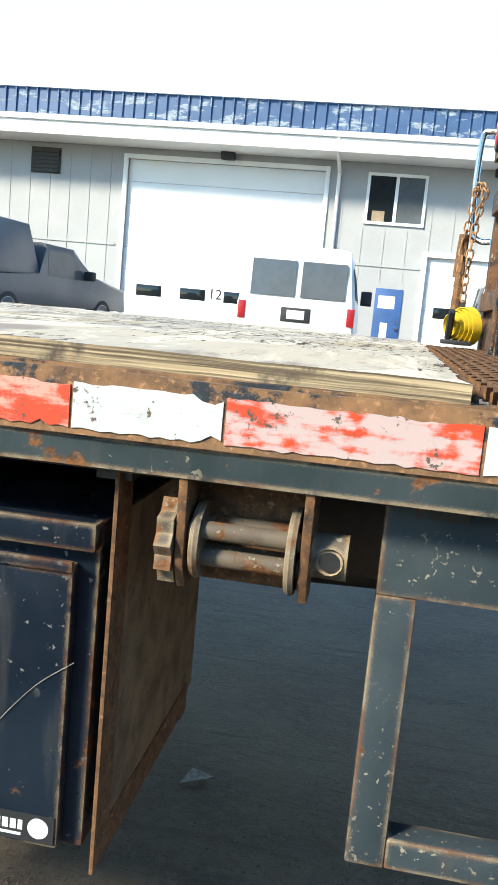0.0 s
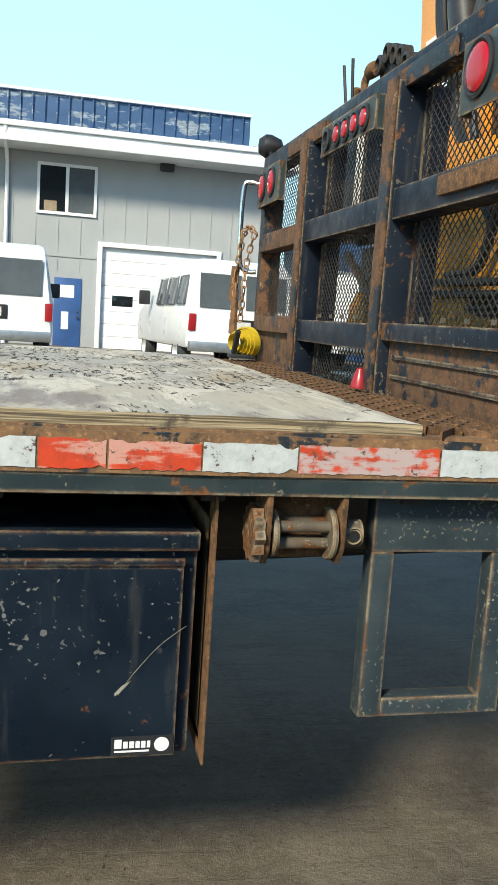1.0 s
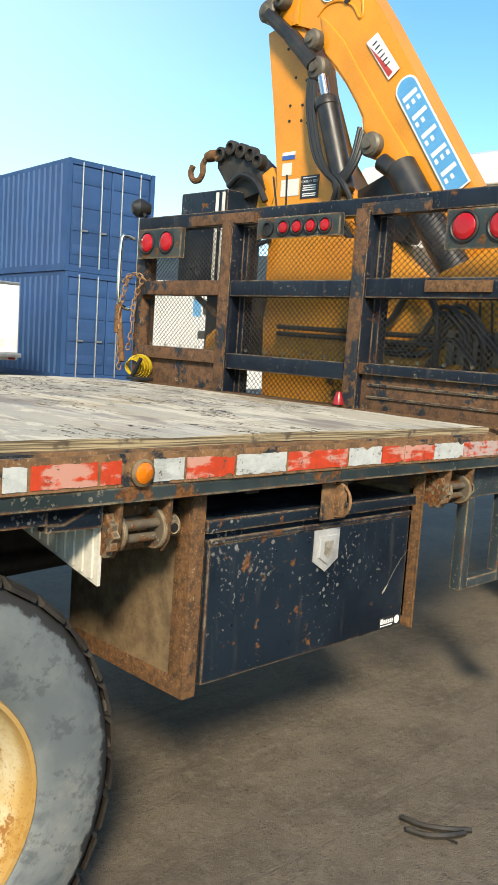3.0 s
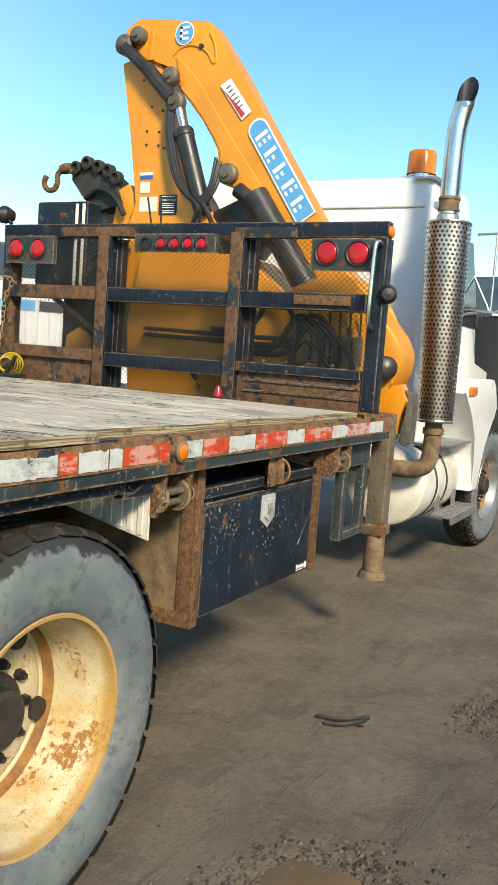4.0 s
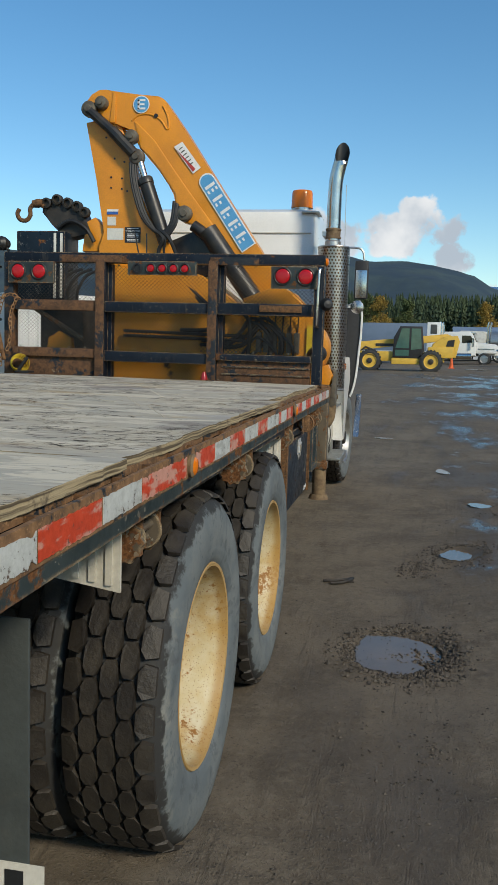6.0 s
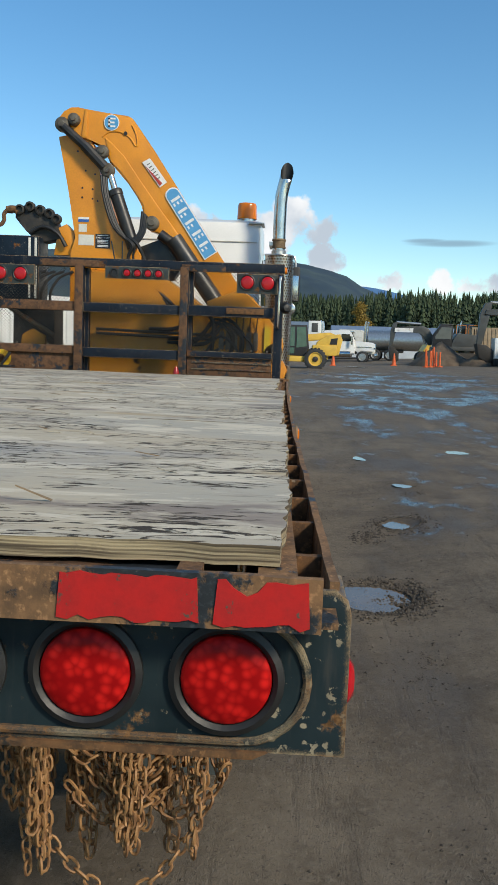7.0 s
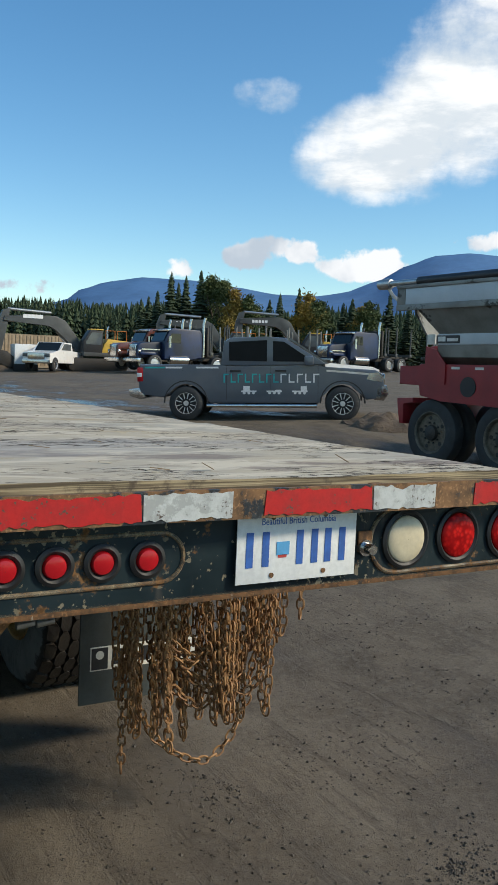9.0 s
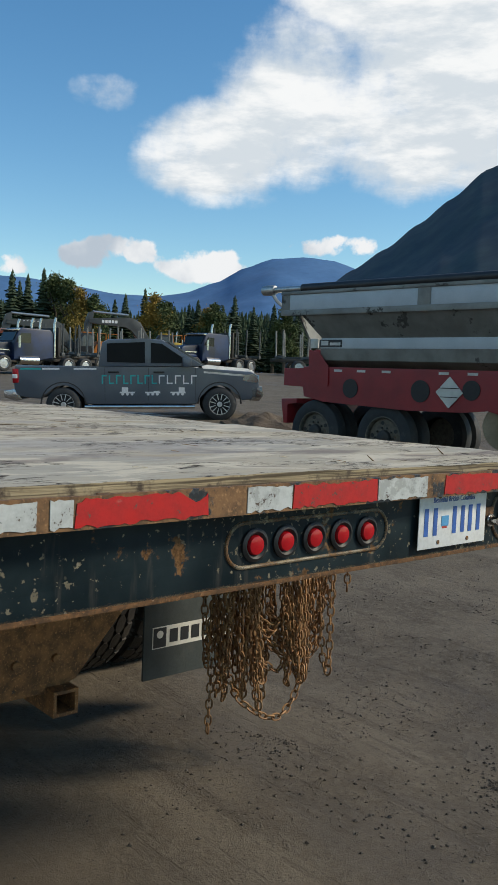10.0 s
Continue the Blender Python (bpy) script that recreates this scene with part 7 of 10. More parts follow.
def chain_run(pts, parent, pitch=0.0355, sag=0.0):
    """Links strung along a line of points, each turned a quarter against the one before."""
    line = arc(pts, 12)
    d, i, turn = 0.0, 0, random.uniform(0, 90)
    acc = 0.0
    for p, q in zip(line, line[1:]):
        seg = (q - p).length
        while d <= acc + seg:
            c = p.lerp(q, (d - acc) / max(seg, 1e-6))
            ob = new("link", LINK)
            ob.parent = parent
            rot = (q - p).to_track_quat("X", "Z").to_matrix().to_4x4()
            ob.matrix_local = Matrix.Translation(c) @ rot @ pose(0, 0, 0, turn + 90 * (i % 2) + random.uniform(-14, 14))
            d += pitch
            i += 1
        acc += seg


tyre_chain = thing("tyre_chain", "bundle of rusty tyre chains hung under the rear deck", "chain", TR)
random.seed(5)
CXX = -5.3
tops = [(1.03 + 0.0265 * i + random.uniform(-0.006, 0.006), CXX + random.uniform(-0.12, 0.06)) for i in range(26)]
for k, (y, x) in enumerate(tops):
    zb = 0.28 + 0.20 * ((k - 16) / 15) ** 2 + random.uniform(-0.05, 0.10)
    y2 = y + random.uniform(0.01, 0.07) * (1 if k < 13 else -1)
    x2 = x + random.uniform(-0.05, 0.08)
    chain_run([(x, y, 1.08), (x + 0.01, y + random.uniform(-0.015, 0.015), (1.08 + zb) / 2), (x2, (y + y2) / 2, zb), (x2 + 0.03, y2, zb + 0.06), (x2 + 0.05, y2 + 0.01, zb + 0.3)], tyre_chain)
for k in range(20):
    y, x = 1.02 + 0.036 * k + random.uniform(-0.01, 0.01), CXX + random.uniform(0.07, 0.20)
    zb = 0.34 + 0.20 * ((k - 12) / 12) ** 2 + random.uniform(-0.04, 0.10)
    chain_run([(x, y, 1.08), (x + random.uniform(-0.02, 0.02), y + random.uniform(-0.02, 0.02), 0.7), (x, y + random.uniform(-0.03, 0.03), zb)], tyre_chain)
chain_run([(CXX, 1.66, 1.08), (CXX - 0.01, 1.67, 0.6), (CXX + 0.02, 1.60, 0.32), (CXX, 1.50, 0.20), (CXX - 0.02, 1.38, 0.15), (CXX, 1.27, 0.20), (CXX + 0.02, 1.18, 0.34), (CXX, 1.10, 0.52)], tyre_chain)
chain_run([(CXX + 0.03, 1.69, 1.08), (CXX + 0.04, 1.685, 0.7), (CXX + 0.08, 1.66, 0.3), (CXX + 0.10, 1.65, 0.10)], tyre_chain)
chain_run([(CXX - 0.14, 1.20, 0.92), (CXX - 0.14, 1.33, 0.80), (CXX - 0.14, 1.46, 0.82), (CXX - 0.14, 1.54, 0.95)], tyre_chain)
chain_run([(CXX - 0.03, 1.0, 1.08), (CXX - 0.03, 0.995, 0.62)], tyre_chain)
for k in range(9):
    y0 = random.uniform(1.15, 1.45)
    z0 = random.uniform(0.4, 0.6)
    chain_run([(CXX - 0.03, y0, z0), (CXX - 0.04, y0 + 0.08, z0 - 0.05), (CXX - 0.02, y0 + 0.18, z0 + 0.03)], tyre_chain)
b = B()
box(b, CXX - 0.12, CXX + 0.12, 0.99, 1.76, 1.085, 1.10, 0.003)
part("chain_rack", b, "rusty_steel", tyre_chain)

mudflap = thing("mud_flap", "dark rubber mud flap with a white mark, behind the rear wheels", "mud flap", TR)
FX = -4.72
b = B()
box(b, FX, FX + 0.012, 1.14, 1.645, 0.17, 0.98, 0.004)
part("flap", b, "flap_rubber", mudflap)
b = B()
box(b, FX - 0.002, FX - 0.0002, 1.10, 1.60, 0.31, 0.41)
mk = part("mark", b, "white_dirty", mudflap, "white mark on the flap")
for y0, y1, z0, z1 in [(1.525, 1.595, 0.315, 0.405)] + [(1.46 - i * 0.062, 1.505 - i * 0.062, 0.33, 0.392) for i in range(6)]:
    b = B()
    box(b, FX - 0.004, FX - 0.0022, y0, y1, z0, z1)
    part("bar", b, "dark_print", mk)
b = B()
cyl(b, (FX - 0.003, 1.56, 0.375), (FX - 0.005, 1.56, 0.375), 0.018, n=14)
part("mark_badge", b, "white_dirty", mk)
for y in (1.78, 1.86):
    b = B()
    tube(b, [(-4.7, y, 0.95), (-4.7, y + 0.01, 0.55)], 0.008, 6)
    cyl(b, (-4.7, y - 0.03, 0.54), (-4.7, y + 0.04, 0.53), 0.018, n=10)
    part("hanger", b, "alum", mudflap)

binder = thing("chain_binder", "rusty load chain and binder hooked on the headboard post", "chain", TR)
random.seed(9)
for pts in (((0.30, 3.76, 1.95), (0.28, 3.80, 1.75), (0.27, 3.78, 1.5), (0.27, 3.77, 1.36)), ((0.33, 3.66, 1.93), (0.31, 3.70, 1.8), (0.30, 3.70, 1.62), (0.30, 3.73, 1.5)), ((0.33, 3.64, 1.94), (0.31, 3.7, 1.97), (0.30, 3.80, 1.93))):
    chain_run(list(pts), binder)
b = B()
tube(b, [(0.28, 3.80, 1.66), (0.27, 3.74, 1.42)], 0.018, 8)
tube(b, [(0.28, 3.82, 1.78), (0.27, 3.81, 1.6)], 0.022, 8)
part("lever", b, "rust", binder)
strap = thing("ratchet_strap", "yellow webbing strap bundled at the foot of the headboard", "strap", TR)
b = B()
for k in range(5):
    o = 0.012 * k
    ring(b, (0.27 + o, 3.62, 1.395), (0.8, 0.5, 0.1), [(0.045 + 0.008 * k, -0.022), (0.047 + 0.008 * k, -0.022), (0.047 + 0.008 * k, 0.022), (0.045 + 0.008 * k, 0.022)], 22, closed=True)
part("webbing", b, "strap_yellow", strap)
b = B()
box(b, 0.22, 0.34, 3.50, 3.62, 1.318, 1.335, 0.004)
tube(b, [(0.25, 3.60, 1.34), (0.25, 3.52, 1.45)], 0.014, 6)
part("buckle", b, "black_plastic", strap)
b = B()
ring(b, (0.345, 2.02, 1.322), (0, 0, 1), [(0.03, -0.008), (0.03, 0.0), (0.022, 0.03), (0.012, 0.055), (0.0005, 0.06)], 14)
solo("reflector", b, "tail_red", "small dark red reflector standing by the headboard post", "reflector", TR)
# ---- the building behind the truck
WY, GB = 24.5, 0.60
bld = thing("shop_building", "grey sided workshop with white overhead doors and a blue metal roof", "building")
X_L, X_R = -18.0, 5.75
DOORS = [(-8.16, -2.42, 5.62), (0.63, 3.95, 3.5)]
segs = [(X_L, DOORS[0][0], 0.2, 6.3), (DOORS[0][0], DOORS[0][1], DOORS[0][2], 6.3), (DOORS[0][1], DOORS[1][0], 0.2, 6.3), (DOORS[1][0], DOORS[1][1], DOORS[1][2], 6.3), (DOORS[1][1], X_R, 0.2, 6.3)]
for q in [(x0, x1, WY, WY + 0.2, z0, z1) for x0, x1, z0, z1 in segs] + [(X_R - 0.2, X_R, WY + 0.2, 36, 0.2, 6.3), (X_L, X_L + 0.2, WY + 0.2, 36, 0.2, 6.3), (X_L, X_R, 36, 36.2, 0.2, 6.3)]:
    b = B()
    box(b, *q)
    part("wall", b, "siding_grey", bld)
x = X_L
while x < X_R:
    inside = [d for d in DOORS if d[0] - 0.1 < x < d[1] + 0.1]
    z0 = inside[0][2] + 0.1 if inside else 0.45
    if not -1.35 < x < 0.55:
        b = B()
        box(b, x, x + 0.03, WY - 0.014, WY - 0.0005, z0, 6.2)
        part("batten", b, "siding_grey", bld)
    else:
        for a, c in ((2.75, 4.15), (5.75, 6.2)):
            b = B()
            box(b, x, x + 0.03, WY - 0.014, WY - 0.0005, a, c)
            part("batten", b, "siding_grey", bld)
    x += 0.62
for x0, x1 in ((-11.5, -8.42), (-2.15, 0.45)):
    b = B()
    box(b, x0, x1, WY - 0.03, WY - 0.0155, 3.13, 3.19)
    part("belt_trim", b, "siding_grey", bld)
for x0, x1, zt in DOORS:
    d = new("overhead_door")
    d.parent = bld
    d["label"] = "white sectional overhead door"
    n = 8
    for i in range(n):
        b = B()
        z0 = GB + (zt - GB) * i / n
        box(b, x0, x1, WY + 0.08, WY + 0.12, z0 + 0.006, GB + (zt - GB) * (i + 1) / n - 0.002, 0.006)
        part("door_panel", b, "door_white", d)
    for fx in ((0.082, 0.216), (0.315, 0.448), (0.545, 0.68), (0.78, 0.91)) if x0 < 0 else ((0.1, 0.28), (0.4, 0.58)):
        b = B()
        box(b, x0 + (x1 - x0) * fx[0], x0 + (x1 - x0) * fx[1], WY + 0.07, WY + 0.0795, 1.75 if x0 < 0 else 1.85, 2.07 if x0 < 0 else 2.15, 0.004)
        part("door_window", b, "dark_glass", d)
    b = B()
    for q in ((x0 - 0.13, x0, GB, zt + 0.13), (x1, x1 + 0.13, GB, zt + 0.13), (x0, x1, zt, zt + 0.13)):
        box(b, q[0], q[1], WY - 0.06, WY + 0.02, q[2], q[3], 0.004)
    part("door_trim", b, "door_white", bld)
lettering("bay_mark", "12", 0.42, facing((-5.29, WY + 0.074, 1.95), (1, 0, 0)), "dark_print", bld, 0.002)
b = B()
W0, W1, V0, V1 = -1.23, 0.42, 4.28, 5.67       # the window's outer frame
for q in ((W0, W1, V0, V0 + 0.08), (W0, W1, V1 - 0.08, V1), (W0, W0 + 0.08, V0 + 0.08, V1 - 0.08), (W1 - 0.08, W1, V0 + 0.08, V1 - 0.08)):
    box(b, q[0], q[1], WY - 0.06, WY + 0.02, q[2], q[3])
WM = (W0 + W1) / 2
box(b, WM - 0.045, WM + 0.045, WY - 0.05, WY + 0.02, V0 + 0.08, V1 - 0.08)
win = part("window", b, "door_white", bld, "white-framed sliding window")
for x0, x1, mt in ((W0 + 0.08, WM - 0.045, "dark_glass"), (WM + 0.045, W1 - 0.08, "grey_glass")):
    b = B()
    box(b, x0, x1, WY - 0.02, WY - 0.004, V0 + 0.08, V1 - 0.08)
    part("pane", b, mt, win)
b = B()
box(b, W0 + 0.2, W0 + 0.55, WY - 0.026, WY - 0.021, V0 + 0.09, V0 + 0.37, 0.01)
part("cardboard_box", b, "tarp_tan", win)
b = B()
box(b, -0.68, 0.08, WY - 0.03, WY - 0.001, GB, 2.55, 0.004)
md = part("entrance_door", b, "door_blue", bld, "blue entrance door with white notices")
b = B()
box(b, -0.58, -0.12, WY - 0.034, WY - 0.0305, 2.0, 2.35)
part("notice", b, "door_white", md)
b = B()
box(b, -0.46, -0.26, WY - 0.034, WY - 0.0305, 1.1, 1.6)
part("notice", b, "door_white", md)
b = B()
cyl(b, (-0.02, WY - 0.03, 1.45), (-0.02, WY - 0.09, 1.45), 0.04, n=12)
cyl(b, (-0.02, WY - 0.03, 1.62), (-0.02, WY - 0.06, 1.62), 0.03, n=12)
part("door_knob", b, "chrome", md)
b = B()
prism(b, [(23.3, 6.28), (23.3, 6.42), (29.9, 7.72), (36.6, 6.7), (36.6, 6.26)], "x", X_L - 0.4, X_R + 0.25)
part("roof", b, "shed_roof", bld, "grey metal lower roof")
b = B()
x = X_L - 0.4
while x < X_R + 0.15:
    cyl(b, (x + 0.06, 23.27, 6.435), (x + 0.06, 24.3, 6.64), 0.035, n=8)
    x += 0.19
part("roof_corrugation", b, "shed_roof", bld)
b = B()
prism(b, [(30.0, 7.4), (30.05, 8.82), (36.5, 8.82), (36.5, 6.8)], "x", X_L - 0.4, 5.9)
upper = part("upper_roof", b, "roof_blue", bld, "weathered blue metal upper roof band")
b = B()
box(b, X_L - 0.42, 5.92, 29.94, 30.4, 8.822, 8.92, 0.01)
part("roof_cap", b, "door_white", upper, "white cap along the roof's edge")
x = X_L
while x < 5.8:
    b = B()
    box(b, x, x + 0.04, 29.97, 30.06, 7.5, 8.81)
    part("roof_rib", b, "roof_blue", upper)
    x += 0.4
b = B()
box(b, X_L - 0.4, X_R + 0.25, 23.12, 23.295, 6.28, 6.43, 0.03)
box(b, X_L - 0.4, X_R + 0.25, 23.2, 23.30, 5.92, 6.279, 0.01)
box(b, X_L - 0.4, X_R + 0.25, 23.31, WY - 0.03, 5.93, 5.98)
part("eave_gutter", b, "door_white", bld, "white gutter and fascia")
for x in (-2.03, X_R - 0.15):
    b = B()
    tube(b, [(x, 23.2, 6.3), (x, 23.25, 6.0), (x, WY - 0.08, 5.6), (x, WY - 0.08, 0.6)], 0.055, 8)
    part("downspout", b, "door_white", bld)
b = B()
for i in range(6):
    box(b, -11.11, -10.27, WY - 0.07, WY - 0.03, 5.08 + i * 0.112, 5.145 + i * 0.112)
box(b, -11.15, -10.22, WY - 0.029, WY - 0.023, 5.04, 5.78)
part("wall_vent", b, "grease", bld, "dark louvred wall vent")
for x, z in ((-5.2, 5.85), (2.35, 5.85)):
    b = B()
    box(b, x - 0.2, x + 0.2, WY - 0.3, WY - 0.03, z - 0.12, z + 0.12, 0.05)
    part("wall_lamp", b, "black_plastic", bld, "black wall lamp")


# ---- vehicles
def small_wheel(bm_parent, p, R, W, side, rim="alloy", spokes=0, name="wheel"):
    """A road wheel about the local y axis at p; side: -1 or +1 for its outer face."""
    w = new(name)
    w.parent = bm_parent
    w.location = p
    b = B()
    h = W / 2
    ring(b, (0, 0, 0), (0, side, 0), [(R * 0.60, h - 0.02), (R * 0.66, h), (R * 0.85, h), (R * 0.97, h - 0.03), (R, h - 0.06), (R, -h + 0.05), (R * 0.9, -h), (R * 0.6, -h)], 36)
    part("tyre", b, "rubber", w)
    b = B()
    ring(b, (0, 0, 0), (0, side, 0), [(R * 0.64, h - 0.005), (R * 0.62, h - 0.001), (R * 0.58, h - 0.02), (R * 0.56, h - 0.07), (R * 0.2, h - 0.06), (0.0005, h - 0.06)], 36)
    part("rim", b, "black_plastic" if spokes else rim, w)
    if spokes:
        b = B()
        for i in range(spokes):
            a = 2 * math.pi * i / spokes
            m = pose(0, 0, 0, 0, -math.degrees(a)) @ pose(0, side * (h - 0.02), 0)
            for o in (-0.13, 0.13):
                prism(b, [(R * 0.24, o * R * 0.5 - 0.008), (R * 0.59, o * R * 1.3 - 0.013), (R * 0.59, o * R * 1.3 + 0.013), (R * 0.24, o * R * 0.5 + 0.008)], "y", -0.012, 0.012, m=m)
        ring(b, (0, 0, 0), (0, side, 0), [(R * 0.615, h - 0.012), (R * 0.62, h), (R * 0.60, h), (R * 0.595, h - 0.02)], 36)
        ring(b, (0, 0, 0), (0, side, 0), [(R * 0.16, h - 0.03), (R * 0.13, h - 0.008), (0.0005, h - 0.006)], 16)
        part("spokes", b, "alloy", w)
    return w


def white_van(m, label):
    v = thing("cargo_van", label, "van", m, "white vans by the workshop")
    # x forward, y left, rear at x = 0
    b = B()
    prism(b, [(0.0, 0.45), (0.0, 1.05), (0.10, 1.95), (0.25, 2.06), (3.3, 2.1), (3.6, 2.0), (4.35, 1.35), (5.25, 1.15), (5.4, 0.9), (5.4, 0.45)], "y", -1.0, 1.0, 0.12)
    for w in b.verts:
        w.co.y *= 1 - 0.17 * max(0.0, w.co.z - 1.1)
    part("body", b, "white_paint", v)
    for y0, y1 in ((0.05, 0.80), (-0.80, -0.05)):
        b = B()
        prism(b, [(0.028, 1.2), (0.086, 1.80), (0.106, 1.80), (0.048, 1.2)], "y", y0, y1, m=Matrix.Translation((-0.035, 0, 0)))
        part("rear_window", b, "grey_glass", v)
    for s in (-1, 1):
        b = B()
        box(b, -0.02, 0.10, s * 0.86, s * 0.985, 0.78, 1.08, 0.01)
        part("tail_lamp", b, "tail_red", v)
        for x0, x1 in ((0.55, 1.25), (1.4, 2.3), (2.45, 3.2)):
            b = B()
            box(b, x0, x1, s * 0.985, s * 1.004, 1.25, 1.78, 0.03)
            for w in b.verts:
                w.co.y *= 1 - 0.17 * max(0.0, w.co.z - 1.1)
            part("side_window", b, "grey_glass", v)
        b = B()
        box(b, 3.7, 3.85, s * 1.02, s * 1.25, 1.25, 1.55, 0.03)
        part("mirror", b, "black_plastic", v)
        for x in (1.1, 4.5):
            small_wheel(v, (x, s * 0.86, 0.36), 0.36, 0.24, s)
    b = B()
    box(b, -0.12, 0.06, -0.98, 0.98, 0.42, 0.6, 0.03)
    part("bumper", b, "alum", v)
    b = B()
    box(b, -0.012, 0.01, -0.25, 0.25, 0.78, 1.02, 0.004)
    p = part("plate_recess", b, "black_plastic", v)
    b = B()
    box(b, -0.018, -0.0125, -0.15, 0.15, 0.83, 0.98)
    part("plate", b, "white_dirty", p)
    return v


def place(x, y, heading, dz=0.0):
    """A pose on the ground whose x axis points along heading, in degrees counted from +x towards +y."""
    return pose(x, y, ground_z(x, y) + dz, 0, 0, heading)


white_van(place(-1.64, 14.1, 92) @ Matrix.Scale(0.98, 4), "white passenger van parked nose to the workshop")
white_van(place(2.58, 14.1, 94) @ Matrix.Scale(0.98, 4), "white cargo van parked at an angle to the workshop")

svc = thing("service_truck", "white service truck with a boxy two-door body", "truck", place(5.26, 15.6, 84))
b = B()
box(b, 0.3, 2.9, -1.05, 1.05, 0.45, 2.1, 0.03)
part("service_body", b, "white_paint", svc)
for y0, y1 in ((-1.02, -0.02), (0.02, 1.02)):
    b = B()
    box(b, 0.27, 0.2995, y0, y1, 0.62, 2.04, 0.012)
    d = part("rear_door", b, "white_paint", svc)
    b = B()
    cyl(b, (0.271, (y0 + y1) / 2, 1.72), (0.245, (y0 + y1) / 2, 1.72), 0.07, 0.055, 16)
    part("lock", b, "black_plastic", d, "round black lock")
    b = B()
    box(b, 0.262, 0.2695, (y0 + y1) / 2 - 0.2, (y0 + y1) / 2 + 0.12, 0.72, 0.9, 0.004)
    part("door_plate", b, "white_dirty", d)
b = B()
box(b, 0.0, 0.29, -1.0, 0.3, 0.52, 0.61, 0.015)
box(b, 0.25, 0.3, -1.02, 1.02, 2.041, 2.1, 0.01)
part("rear_step", b, "alum", svc)
for y in (-0.9, 0.9):
    b = B()
    box(b, 0.25, 0.295, y - 0.07, y + 0.07, 0.47, 0.60, 0.01)
    part("tail_lamp", b, "tail_red", svc)
b = B()
prism(b, [(2.98, 0.55), (2.98, 1.95), (3.5, 2.0), (4.3, 1.95), (4.9, 1.3), (6.0, 1.2), (6.1, 0.55)], "y", -0.98, 0.98, 0.07)
part("cab", b, "white_paint", svc)
for x in (1.5, 5.2):
    for s in (-1, 1):
        small_wheel(svc, (x, s * 0.85, 0.4), 0.4, 0.26, s)

suv = thing("dark_pickup", "dark grey pickup with a box rack, parked by the workshop", "pickup truck", place(-8.45, 14.6, 77, 0.12))
b = B()
prism(b, [(0.0, 0.5), (0.0, 1.05), (2.0, 1.05), (2.05, 1.75), (3.1, 1.72), (3.85, 1.12), (5.2, 1.0), (5.3, 0.5)], "y", -0.95, 0.95, 0.08)
part("body", b, "charcoal_paint", suv)
b = B()
prism(b, [(0.1, 1.06), (0.1, 2.0), (0.5, 2.08), (1.6, 2.05), (2.0, 1.2), (2.0, 1.06)], "y", -0.9, 0.9, 0.04)
part("canopy", b, "charcoal_paint", suv)
b = B()
for i in range(6):
    box(b, 0.02 + 0.0, 0.06, -0.8 + i * 0.3, -0.74 + i * 0.3, 1.06, 1.8)
part("rack", b, "alum", suv)
for s in (-1, 1):
    b = B()
    prism(b, [(2.2, 1.1), (2.2, 1.62), (3.0, 1.6), (3.6, 1.1)], "y", s * 0.93, s * 0.955)
    part("side_window", b, "grey_glass", suv)
    b = B()
    box(b, -0.02, 0.12, s * 0.80, s * 0.96, 0.75, 1.1, 0.01)
    part("tail_lamp", b, "lens_red", suv)
    b = B()
    box(b, 3.45, 3.6, s * 0.97, s * 1.2, 1.1, 1.3, 0.04)
    part("mirror", b, "black_plastic", suv)
    for x in (1.0, 4.3):
        small_wheel(suv, (x, s * 0.84, 0.38), 0.38, 0.24, s)


